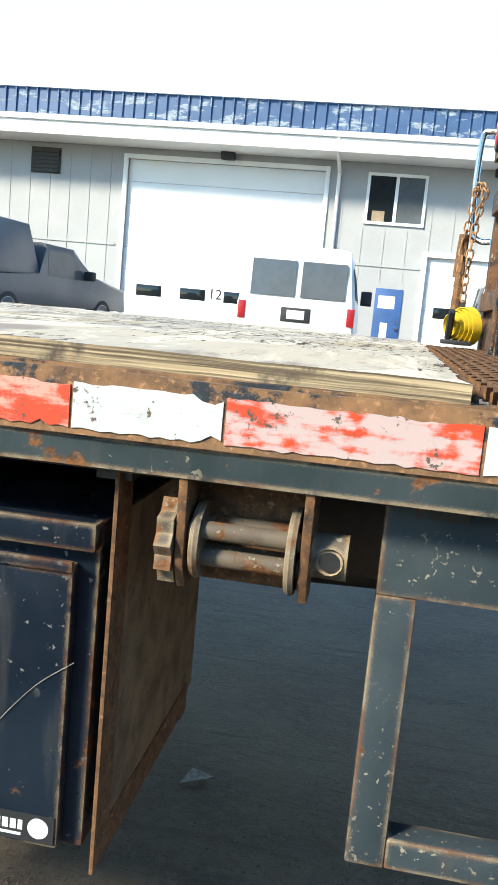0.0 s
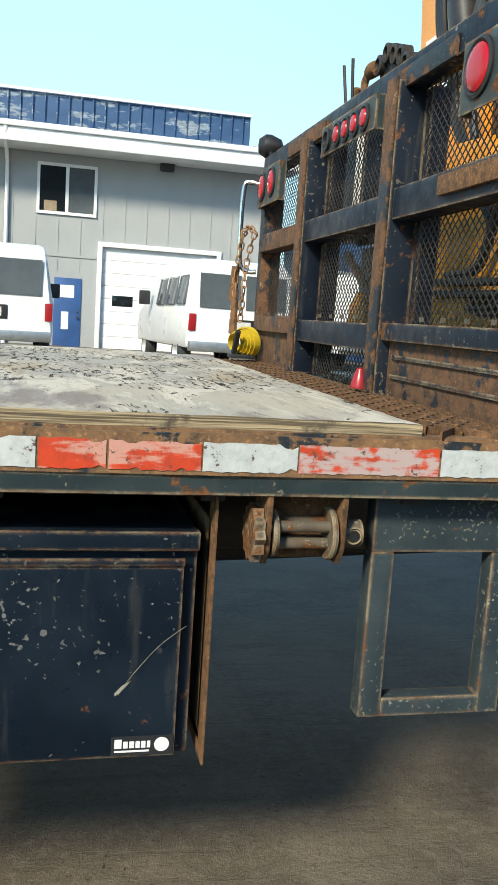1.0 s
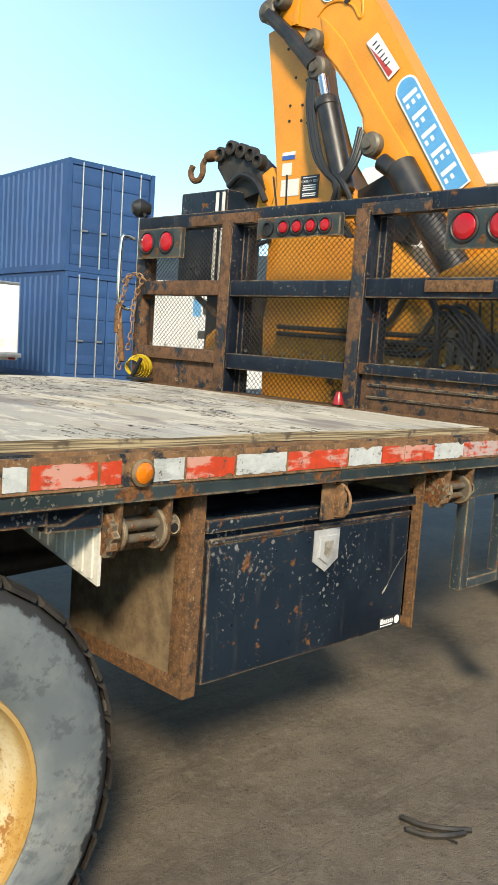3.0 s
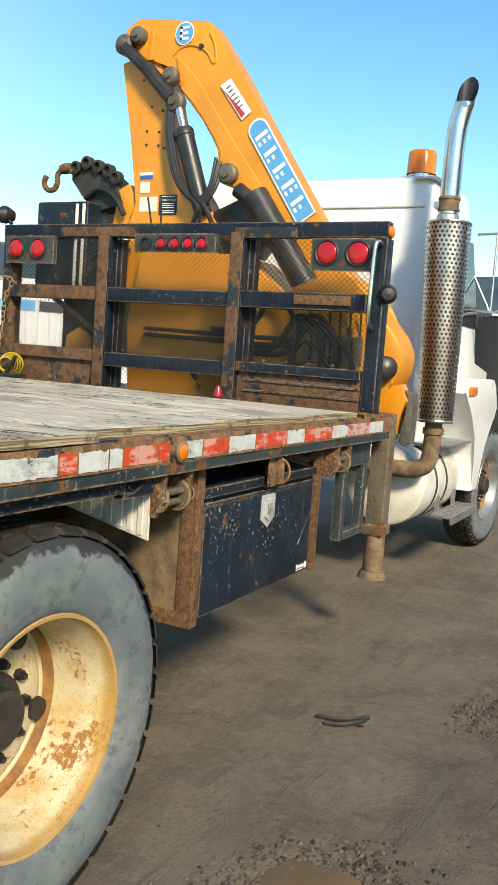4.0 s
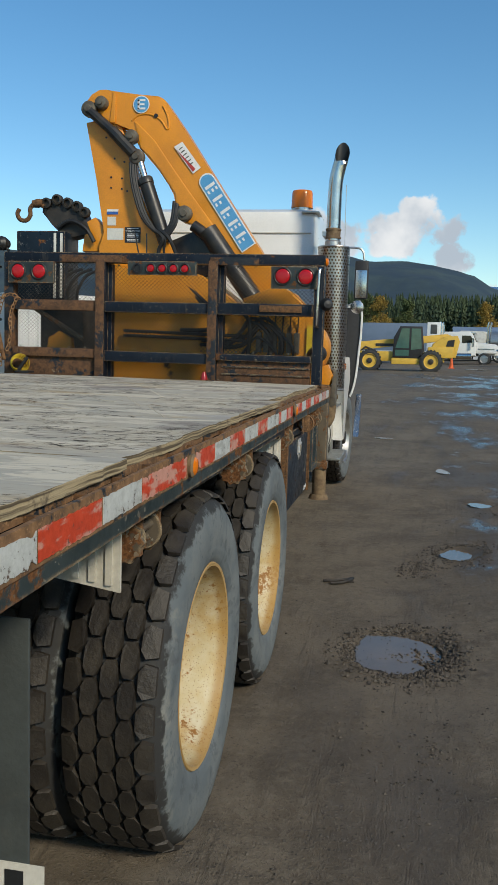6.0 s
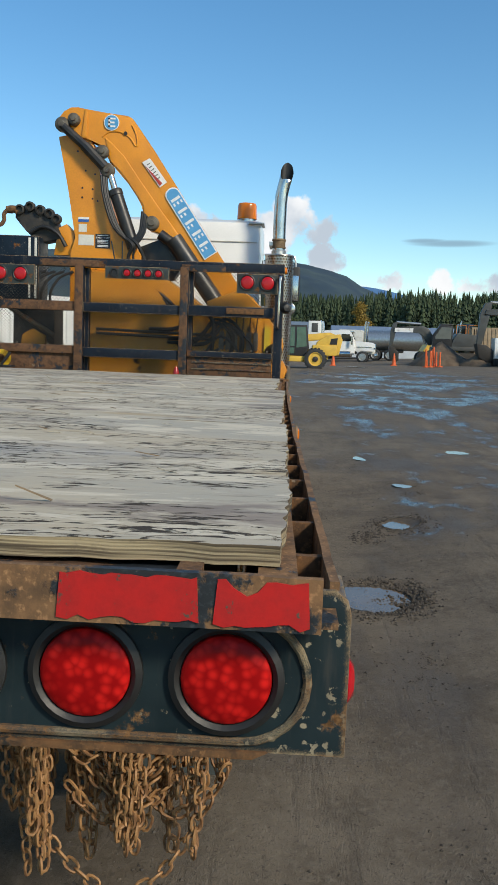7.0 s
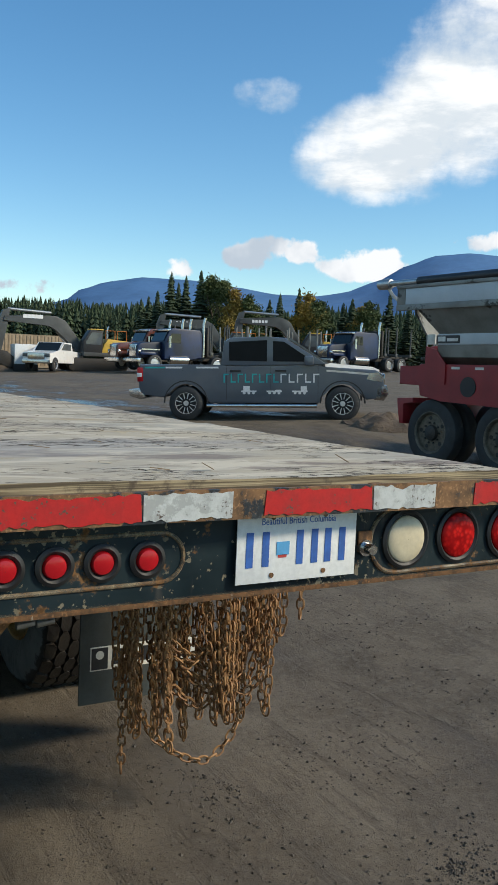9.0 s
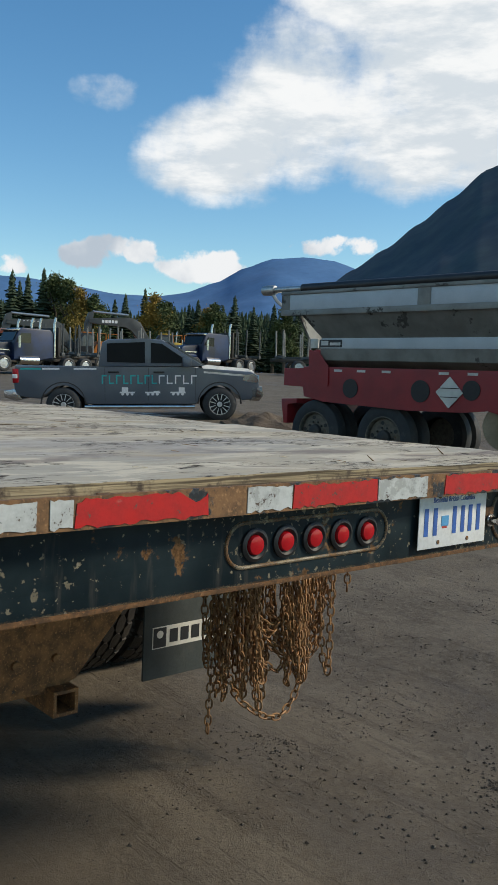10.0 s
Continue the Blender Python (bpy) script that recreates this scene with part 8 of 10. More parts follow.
def container(m, L, label, mat, group, H=2.59, W=2.44):
    """A shipping container, x along its length from 0 to L, doors at x = 0."""
    c = thing("shipping_container", label, "container", m, group)
    for s in (0, W):
        b = B()
        n = int((L - 0.3) / 0.28)
        step = (L - 0.3) / n
        sg = 1 if s else -1
        prev = None
        for i in range(n):
            x = 0.15 + i * step
            for dx, d in ((0.0, 0.0), (0.07, 0.0), (0.105, 0.036), (0.175, 0.036), (0.21, 0.0)):
                y = s - sg * (0.012 + d)
                q = (b.verts.new((x + dx * step / 0.28, y, 0.16)), b.verts.new((x + dx * step / 0.28, y, H - 0.1)))
                if prev:
                    b.faces.new((prev[0], q[0], q[1], prev[1]))
                prev = q
        g = bmesh.ops.extrude_face_region(b, geom=list(b.faces))
        bmesh.ops.translate(b, vec=(0, -sg * 0.004, 0), verts=[v for v in g["geom"] if isinstance(v, bmesh.types.BMVert)])
        part("side_panel", b, mat, c, smooth=False)
    b = B()
    for y in (0.0, W - 0.12):
        box(b, 0, L, y, y + 0.12, 0.0, 0.16)
        box(b, 0, L, y, y + 0.08, H - 0.1, H)
        for x in (0, L - 0.14):
            box(b, x, x + 0.14, y, y + 0.12, 0.16, H - 0.1)
    box(b, 0.02, 0.1, 0.12, W - 0.12, 0, 0.16)
    box(b, 0.02, 0.1, 0.12, W - 0.12, H - 0.12, H)
    part("frame", b, mat, c)
    b = B()
    box(b, 0.1, L - 0.1, 0.08, W - 0.08, H - 0.06, H - 0.01)
    part("roof_panel", b, mat, c)
    b = B()
    box(b, L - 0.06, L - 0.02, 0.12, W - 0.12, 0.1, H - 0.1)
    part("end_panel", b, mat, c)
    for k in range(2):
        y0 = 0.13 + k * (W - 0.26) / 2
        b = B()
        box(b, 0.05, 0.09, y0 + 0.01, y0 + (W - 0.26) / 2 - 0.01, 0.17, H - 0.13, 0.006)
        for i in range(4):
            z = 0.4 + i * 0.55
            box(b, 0.035, 0.049, y0 + 0.06, y0 + (W - 0.26) / 2 - 0.06, z, z + 0.22, 0.004)
        d = part("door", b, mat, c)
        for o in (0.28, 0.80):
            b = B()
            cyl(b, (0.02, y0 + o, 0.1), (0.02, y0 + o, H - 0.05), 0.02, n=8)
            box(b, 0.0, 0.03, y0 + o - 0.16, y0 + o + 0.02, 0.95, 0.99)
            part("lock_bar", b, "alum", d)
    return c


gz = 0.61
container(pose(10.52, 16.74, gz, 0, 0, 86.4), 12.2, "blue shipping container at ground level, doors shut", "container_blue", "stacked blue containers")
container(pose(10.52, 16.74, gz + 2.6, 0, 0, 86.4), 12.2, "blue shipping container stacked on another", "container_blue", "stacked blue containers")
wcon = container(pose(16.2, 14.2, ground_z(14, 16), 0, 0, 137), 6.06, "white shipping container with blue and black marks", "container_white", "white containers")
for k, (x0, x1, z0, z1, mt) in enumerate(((4.55, 4.75, 1.75, 2.2, "sky_print"), (3.9, 4.5, 1.8, 2.05, "dark_print"), (2.9, 3.8, 1.8, 2.05, "sky_print"), (2.1, 2.8, 1.8, 2.05, "dark_print"), (3.4, 4.6, 1.2, 1.4, "dark_print"))):
    b = B()
    box(b, x0, x1, 2.44, 2.446, z0, z1)
    part("mark", b, mt, wcon)
container(pose(22.5, 9.5, ground_z(20, 10), 0, 0, 137), 6.06, "plain white shipping container", "container_white", "white containers")


# ---- charcoal pickup, side on
pk = thing("crew_cab_pickup", "charcoal crew-cab pickup with teal and white side marks", "pickup truck", pose(11.03, -6.68, 0.31, 0, -2.0, 234.7))
# x forward, y left; near side is -y; rear axle at x = 0
HW = 1.0
b = B()
def arch(cx, R, n=10, z0=0.42):
    return [(cx + R * math.cos(math.pi * (1 - i / n)), z0 + R * math.sin(math.pi * (1 - i / n))) for i in range(n + 1)]
low = [(-1.12, 0.62), (-0.56, 0.55)] + arch(0, 0.50)[1:-1] + [(0.56, 0.42), (3.14, 0.42)] + arch(3.70, 0.50)[1:-1] + [(4.26, 0.50), (4.62, 0.55)]
top = [(4.66, 0.85), (4.60, 1.12), (4.45, 1.20), (3.3, 1.27), (3.05, 1.30), (0.95, 1.30), (0.75, 1.32), (-1.10, 1.34), (-1.16, 1.1)]
prism(b, low + top, "y", -HW, HW, 0.05)
part("body", b, "charcoal_paint", pk)
b = B()
prism(b, [(0.80, 1.30), (0.90, 1.88), (1.05, 1.96), (1.9, 1.985), (2.35, 1.95), (3.35, 1.32)], "y", -0.86, 0.86, 0.05)
part("cabin", b, "charcoal_paint", pk)
for s in (-1, 1):
    for pts, nm in (([(1.02, 1.42), (1.02, 1.86), (1.92, 1.90), (1.92, 1.40)], "rear_window"), ([(2.06, 1.40), (2.06, 1.88), (2.32, 1.86), (2.98, 1.42), (2.98, 1.39)], "front_window")):
        b = B()
        prism(b, pts, "y", s * 0.855, s * 0.868)
        part(nm, b, "tint_glass", pk)
    b = B()
    tube(b, [(0.5, s * 1.01, 0.36), (3.1, s * 1.01, 0.36)], 0.045, 10)
    part("side_step", b, "chrome", pk)
    for x in (1.05, 2.12):
        b = B()
        box(b, x, x + 0.26, s * 1.0, s * 1.03, 1.16, 1.20, 0.01)
        part("door_handle", b, "black_plastic", pk)
    b = B()
    box(b, 2.80, 3.02, s * 0.95, s * 1.22, 1.30, 1.52, 0.05)
    part("mirror", b, "charcoal_paint", pk)
    b = B()
    box(b, -1.17, -1.02, s * 0.80, s * 1.004, 0.92, 1.26, 0.02)
    tl = part("tail_lamp", b, "lens_red", pk)
    b = B()
    box(b, -1.175, -1.05, s * 0.80, s * 1.006, 1.03, 1.13, 0.01)
    part("reverse_lens", b, "white_paint", tl)
    b = B()
    prism(b, [(4.25, 0.98), (4.30, 1.12), (4.52, 1.14), (4.63, 1.0), (4.60, 0.92)], "y", s * 0.70, s * 1.006)
    part("headlamp", b, "chrome", pk)
    for x in (0.97, 2.0, 3.12):
        b = B()
        box(b, x, x + 0.008, s * 1.0, s * 1.0025, 0.5, 1.30)
        part("door_seam", b, "black_plastic", pk)
    for x in (0, 3.70):
        small_wheel(pk, (x, s * 0.88, 0.41), 0.41, 0.27, s, spokes=6)
        b = B()
        tube(b, [(x + 0.52 * math.cos(math.pi * (1 - i / 12)), s * 0.985, 0.42 + 0.52 * math.sin(math.pi * (1 - i / 12))) for i in range(13)], 0.022, 6)
        part("arch_trim", b, "black_plastic", pk)
b = B()
prism(b, [(2.42, 1.93), (3.36, 1.31), (3.40, 1.33), (2.45, 1.965)], "y", -0.78, 0.78)
part("windscreen", b, "grey_glass", pk)
b = B()
prism(b, [(-1.36, 0.58), (-1.38, 0.74), (-1.12, 0.78), (-0.95, 0.55), (-1.1, 0.50)], "y", -1.0, 1.0, 0.03)
part("rear_bumper", b, "chrome", pk)
b = B()
prism(b, [(4.45, 0.50), (4.45, 0.86), (4.72, 0.84), (4.76, 0.62), (4.65, 0.48)], "y", -1.0, 1.0, 0.04)
part("front_bumper", b, "chrome", pk)
b = B()
box(b, 4.58, 4.70, -0.6, 0.6, 0.82, 1.12, 0.04)
part("grille", b, "chrome", pk)
# bonnet of the charcoal pickup coloured off-white: a painted sky reflection
b = B()
prism(b, [(3.38, 1.285), (4.40, 1.215), (4.55, 1.15), (4.55, 1.165), (4.42, 1.235), (3.4, 1.302)], "y", -0.8, 0.8)
part("bonnet", b, "white_dirty", pk)
# shoulder strips, pale with the same painted reflection
for s in (-1, 1):
    b = B()
    q = [b.verts.new(c) for c in ((3.32, s * 1.004, 1.20), (4.50, s * 1.004, 1.10), (4.56, s * 0.72, 1.20), (4.40, s * 0.72, 1.27), (3.40, s * 0.72, 1.36), (3.28, s * 0.86, 1.33))]
    b.faces.new(q)
    g = bmesh.ops.extrude_face_region(b, geom=list(b.faces))
    bmesh.ops.translate(b, vec=(0, 0, -0.04), verts=[w for w in g["geom"] if isinstance(w, bmesh.types.BMVert)])
    part("bonnet_shoulder", b, "white_dirty", pk, "bonnet edge painted pale for sky reflection")
# marks: plain bars and simple shapes
def on_side(x0, x1, z0, z1, mt, nm="mark_bar"):
    b = B()
    box(b, x0, x1, -HW - 0.006, -HW - 0.0032, z0, z1)
    part(nm, b, mt, pk)
x = 0.90
for k in range(8):
    on_side(x, x + 0.032, 0.90, 1.11, "teal_print")
    on_side(x + 0.032, x + 0.125, 0.90 if k % 2 else 1.078, 0.932 if k % 2 else 1.11, "teal_print")
    x += 0.168
for k in range(5):
    on_side(x, x + 0.032, 0.90, 1.11, "white_print")
    on_side(x + 0.032, x + 0.14, 0.90 if k % 2 else 1.078, 0.932 if k % 2 else 1.11, "white_print")
    x += 0.192
on_side(-0.98, -0.5, 1.235, 1.275, "teal_print")
on_side(-0.48, -0.08, 1.235, 1.275, "white_print")
on_side(0.25, 0.78, 1.235, 1.275, "white_print")
for ox in (1.32, 1.92, 2.52):
    on_side(ox, ox + 0.36, 0.68, 0.715, "white_print", "mark_shape")
    on_side(ox + (0.05 if ox < 1.5 else 0.2), ox + (0.2 if ox < 1.5 else 0.34), 0.715, 0.82 if ox != 1.92 else 0.735, "white_print", "mark_shape")
    for j in range(3):
        b = B()
        cyl(b, (ox + 0.07 + j * 0.11, -HW - 0.0032, 0.66), (ox + 0.07 + j * 0.11, -HW - 0.006, 0.66), 0.035, n=12)
        part("mark_shape", b, "white_print", pk)


# ---- red hopper trailer
def disc_wheel(parent, p, R, W, side):
    """A trailer wheel: deep grey disc with a hub, nuts and hand holes."""
    w = small_wheel(parent, p, R, W, side, rim="pin_steel")
    h = W / 2
    b = B()
    ring(b, (0, 0, 0), (0, side, 0), [(R * 0.24, h - 0.062), (R * 0.22, h - 0.01), (R * 0.15, h + 0.01), (0.0005, h + 0.012)], 20)
    part("hub", b, "grease", w, "greasy hub")
    for i in range(10):
        a = 2 * math.pi * i / 10
        b = B()
        c = Vector((R * 0.31 * math.cos(a), side * (h - 0.058), R * 0.31 * math.sin(a)))
        cyl(b, c, c + Vector((0, side * 0.025, 0)), 0.017, n=6)
        part("wheel_nut", b, "grease", w)
    for i in range(5):
        a = 2 * math.pi * (i + 0.4) / 5
        b = B()
        c = Vector((R * 0.45 * math.cos(a), side * (h - 0.066), R * 0.45 * math.sin(a)))
        cyl(b, c, c + Vector((0, side * 0.006, 0)), 0.035, n=12)
        part("hand_hole", b, "hose_black", w)
    return w


ht = thing("hopper_trailer", "red-framed bottom-dump trailer with a grey and white hopper", "trailer", pose(3.60, -7.20, 0.03, 0, 0, 183))
# x forward (away from its rear axle), near side is +y... the trailer's right side
b = B()
sg = -1
prism(b, [(-0.18, 1.38), (-0.18, 1.70), (0.31, 1.70), (0.31, 1.74), (7.5, 1.74), (7.5, 1.0), (4.6, 1.0), (4.1, 1.14), (3.62, 1.08), (2.6, 1.06), (0.8, 1.12), (0.33, 1.2), (0.31, 1.38)], "y", -0.05, 0.05, 0.01)
beam = part("side_beam", b, "trailer_red", ht, "red side beam with round holes")
b = B()
prism(b, [(-0.18, 1.22), (-0.18, 1.70), (7.5, 1.72), (7.5, 1.0), (0.2, 1.12)], "y", 2.2, 2.3, 0.01)
part("side_beam", b, "trailer_red", ht)
for x, z, r in ((1.42, 1.378, 0.165), (2.867, 1.384, 0.18), (3.80, 1.43, 0.155), (5.3, 1.4, 0.16)):
    b = B()
    cyl(b, (x, -0.062, z), (x, -0.045, z), r, n=24)
    part("beam_hole", b, "hose_black", beam)
b = B()
m = pose(3.42, -0.07, 1.385, 0, 45, 0)
box(b, -0.175, 0.175, -0.008, 0.008, -0.175, 0.175, m=m)
pl = part("placard", b, "white_dirty", ht, "diamond-shaped placard")
b = B()
for k in (-0.08, 0.06):
    box(b, 3.42 - 0.24 + abs(k), 3.42 + 0.24 - abs(k), -0.084, -0.08, 1.385 + k, 1.397 + k)
part("placard_bar", b, "hose_black", pl)
for x in (1.04, 1.55, 2.08, 3.20, 3.72, 4.8):
    b = B()
    box(b, x, x + 0.18, -0.056, -0.051, 1.66, 1.70)
    part("reflector", b, "white_dirty", beam)
b = B()
prism(b, [(-0.27, 1.06), (-0.27, 1.13), (0.12, 1.15), (0.12, 1.06), (-0.12, 1.04), (-0.1, 0.68), (-0.2, 0.68)], "y", 0.0, 2.2, 0.01)
part("rear_guard", b, "trailer_red", ht)
for x in (0.56, 2.11, 6.2):
    for y, s in ((0.14, -1), (0.48, -1), (1.8, 1), (2.12, 1)):
        disc_wheel(ht, (x, y, 0.565), 0.575, 0.27, s)
b = B()
# hopper: upper box and tapered belly
box(b, 0.15, 7.5, -0.32, -0.28, 2.74, 3.01, 0.01)
part("upper_band", b, "hopper_white", ht, "pale grey-white upper band")
b = B()
box(b, -0.05, 7.5, -0.345, -0.27, 3.01, 3.07, 0.01)
box(b, -0.05, 7.5, -0.34, -0.27, 2.64, 2.74, 0.01)
box(b, -0.05, 0.148, -0.325, -0.28, 2.74, 3.01, 0.01)
box(b, 2.92, 3.16, -0.335, -0.3205, 2.74, 3.01, 0.006)
part("band_rail", b, "hopper_grey", ht)
b = B()
v = [(0.42, -0.29, 2.65), (7.5, -0.29, 2.65), (7.5, -0.02, 2.245), (0.70, -0.02, 2.245)]
w_ = [(p[0], p[1] + 0.03, p[2]) for p in v]
vv = [b.verts.new(p) for p in v + w_]
for f in ((0, 1, 2, 3), (7, 6, 5, 4), (0, 4, 5, 1), (1, 5, 6, 2), (2, 6, 7, 3), (3, 7, 4, 0)):
    b.faces.new([vv[i] for i in f])
part("hopper_side", b, "hopper_grey", ht, "stained grey hopper side")
b = B()
box(b, 0.70, 7.5, -0.05, -0.02, 2.065, 2.245, 0.006)
part("lower_band", b, "hopper_white", ht)
b = B()
prism(b, [(-0.04, 2.064), (0.0, 1.86), (0.25, 1.745), (2.05, 1.745), (2.3, 2.064)], "x", 0.68, 7.5)
part("belly", b, "hopper_grey", ht)
b = B()
prism(b, [(-0.29, 3.05), (-0.29, 2.6), (-0.02, 2.24), (2.3, 2.24), (2.55, 2.6), (2.55, 3.05)], "x", 0.36, 0.41, 0.0)
part("hopper_end", b, "hopper_grey", ht)
b = B()
box(b, 0.68, 1.19, -0.06, -0.051, 2.09, 2.22)
bd = part("badge", b, "tarp_black", ht)
b = B()
box(b, 0.72, 0.88, -0.066, -0.0605, 2.12, 2.20)
box(b, 0.92, 1.16, -0.066, -0.0605, 2.12, 2.17)
part("badge_bar", b, "alum", bd)
b = B()
box(b, 0.46, 0.64, -0.06, -0.03, 2.07, 2.24, 0.004)
part("lamp_box", b, "white_dirty", ht)
b = B()
tube(b, [(0.43, -0.28, 3.12), (7.5, -0.28, 3.12)], 0.08, 16)
part("tarp_roll", b, "tarp_black", ht, "rolled black tarp")
b = B()
tube(b, [(-0.36, -0.28, 3.12), (0.43, -0.28, 3.12)], 0.055, 12)
ring(b, (-0.36, -0.28, 3.12), (1, 0, 0), [(0.0005, -0.2), (0.09, -0.19), (0.10, 0.0), (0.08, 0.1), (0.0005, 0.11)], 16)
tube(b, arc([(-0.34, -0.28, 3.07), (-0.24, -0.25, 2.92), (-0.09, -0.2, 2.8)], 4), 0.03, 8)
part("tarp_motor", b, "alum", ht)
b = B()
prism(b, [(-0.1, 3.05), (0.3, 3.28), (1.2, 3.36), (2.0, 3.28), (2.4, 3.05)], "x", 0.30, 0.38)
part("tarp_bow", b, "tarp_tan", ht)
b = B()
box(b, 0.43, 0.66, 0.06, 0.5, 1.2, 2.05, 0.02)
prism(b, [(0.45, 2.04), (0.70, 1.98), (0.92, 1.74), (0.92, 1.40), (0.62, 1.40), (0.45, 1.72)], "y", -0.075, -0.055)
part("rear_strut", b, "trailer_red", ht)
for x in (4.35, 4.6):
    b = B()
    ring(b, (x, 0.1, 0.9), (0.3, -1, 0), [(0.36, -0.02), (0.37, 0.0), (0.36, 0.02), (0.0005, 0.02)], 24)
    part("hose_reel", b, "tarp_tan", ht)


# ---- machines across the yard
def telehandler(m):
    t = thing("telehandler", "yellow telehandler with a green-tinted cab, standing in the yard", "telehandler", m)
    b = B()
    box(b, -0.6, 4.4, -0.7, 0.7, 0.65, 1.25, 0.06)
    box(b, 3.4, 4.9, -0.9, 0.9, 0.9, 1.55, 0.08)
    part("chassis", b, "machine_yellow", t)
    b = B()
    prism(b, [(-1.3, 1.2), (-1.2, 1.75), (4.5, 2.35), (4.9, 2.2), (4.7, 1.95), (-0.6, 1.35), (-1.0, 0.7), (-1.35, 0.7)], "y", -0.05, 0.35, 0.03)
    part("boom", b, "machine_yellow", t)
    b = B()
    prism(b, [(3.5, 1.2), (3.7, 1.75), (4.3, 2.15), (5.1, 2.25), (5.25, 1.9), (5.05, 0.95), (4.6, 0.9)], "y", -0.75, 0.75, 0.06)
    rear = part("rear_housing", b, "machine_yellow", t)
    b = B()
    prism(b, [(4.45, 1.6), (4.55, 1.95), (4.95, 2.0), (4.9, 1.6)], "y", -0.77, -0.752)
    part("grille", b, "hose_black", rear, "black grille")
    b = B()
    tube(b, [(-1.0, -0.12, 0.9), (-0.3, -0.12, 1.5), (0.2, -0.12, 1.3)], 0.06, 8)
    part("ram", b, "grease", t)
    b = B()
    box(b, 0.3, 1.5, -0.085, -0.055, 1.55, 1.72)
    part("mark_bar", b, "dark_print", t)
    b = B()
    prism(b, [(1.35, 0.9), (1.4, 2.1), (1.75, 2.75), (3.05, 2.75), (3.2, 1.3), (2.9, 0.85)], "y", -0.95, -0.12, 0.04)
    part("cab", b, "black_plastic", t)
    for pts in ([(1.5, 1.45), (1.85, 2.62), (2.3, 2.62), (2.3, 1.45)], [(2.42, 1.35), (2.42, 2.62), (2.95, 2.62), (3.05, 1.45)], [(1.5, 1.0), (1.5, 1.35), (2.3, 1.35), (2.3, 1.0)]):
        b = B()
        prism(b, pts, "y", -0.965, -0.951)
        part("cab_window", b, "cab_green", t)
    for x in (0.0, 3.6):
        for y, s in ((-0.95, -1), (0.95, 1)):
            w = small_wheel(t, (x, y, 0.68), 0.66, 0.42, s, rim="machine_yellow")
            for k in range(20):
                b = B()
                a = 2 * math.pi * k / 20
                box(b, -0.055, 0.055, -0.21, 0.21, 0.64, 0.705, 0.008, m=pose(0, 0, 0, 0, math.degrees(a)))
                part("tyre_lug", b, "rubber", w)
            b = B()
            ring(b, (0, 0, 0), (0, s, 0), [(0.17, 0.14), (0.16, 0.20), (0.10, 0.22), (0.0005, 0.22)], 16)
            part("hub", b, "grease", w)
    b = B()
    prism(b, [(-1.9, 0.12), (-1.9, 0.2), (-1.0, 0.35), (-1.0, 1.1), (-0.85, 1.1), (-0.85, 0.12)], "y", -0.8, 0.8, 0.02)
    part("fork_carriage", b, "grease", t)
    b = B()
    box(b, 1.3, 3.0, -0.98, -0.6, 0.5, 0.85, 0.03)
    part("step", b, "machine_yellow", t)
    return t


M["cab_green"] = glassy("cab_green", (0.06, 0.13, 0.11), 0.06)
telehandler(pose(46.2, 3.0, ground_z(46, 0) - 0.1, 0, 0, -90))


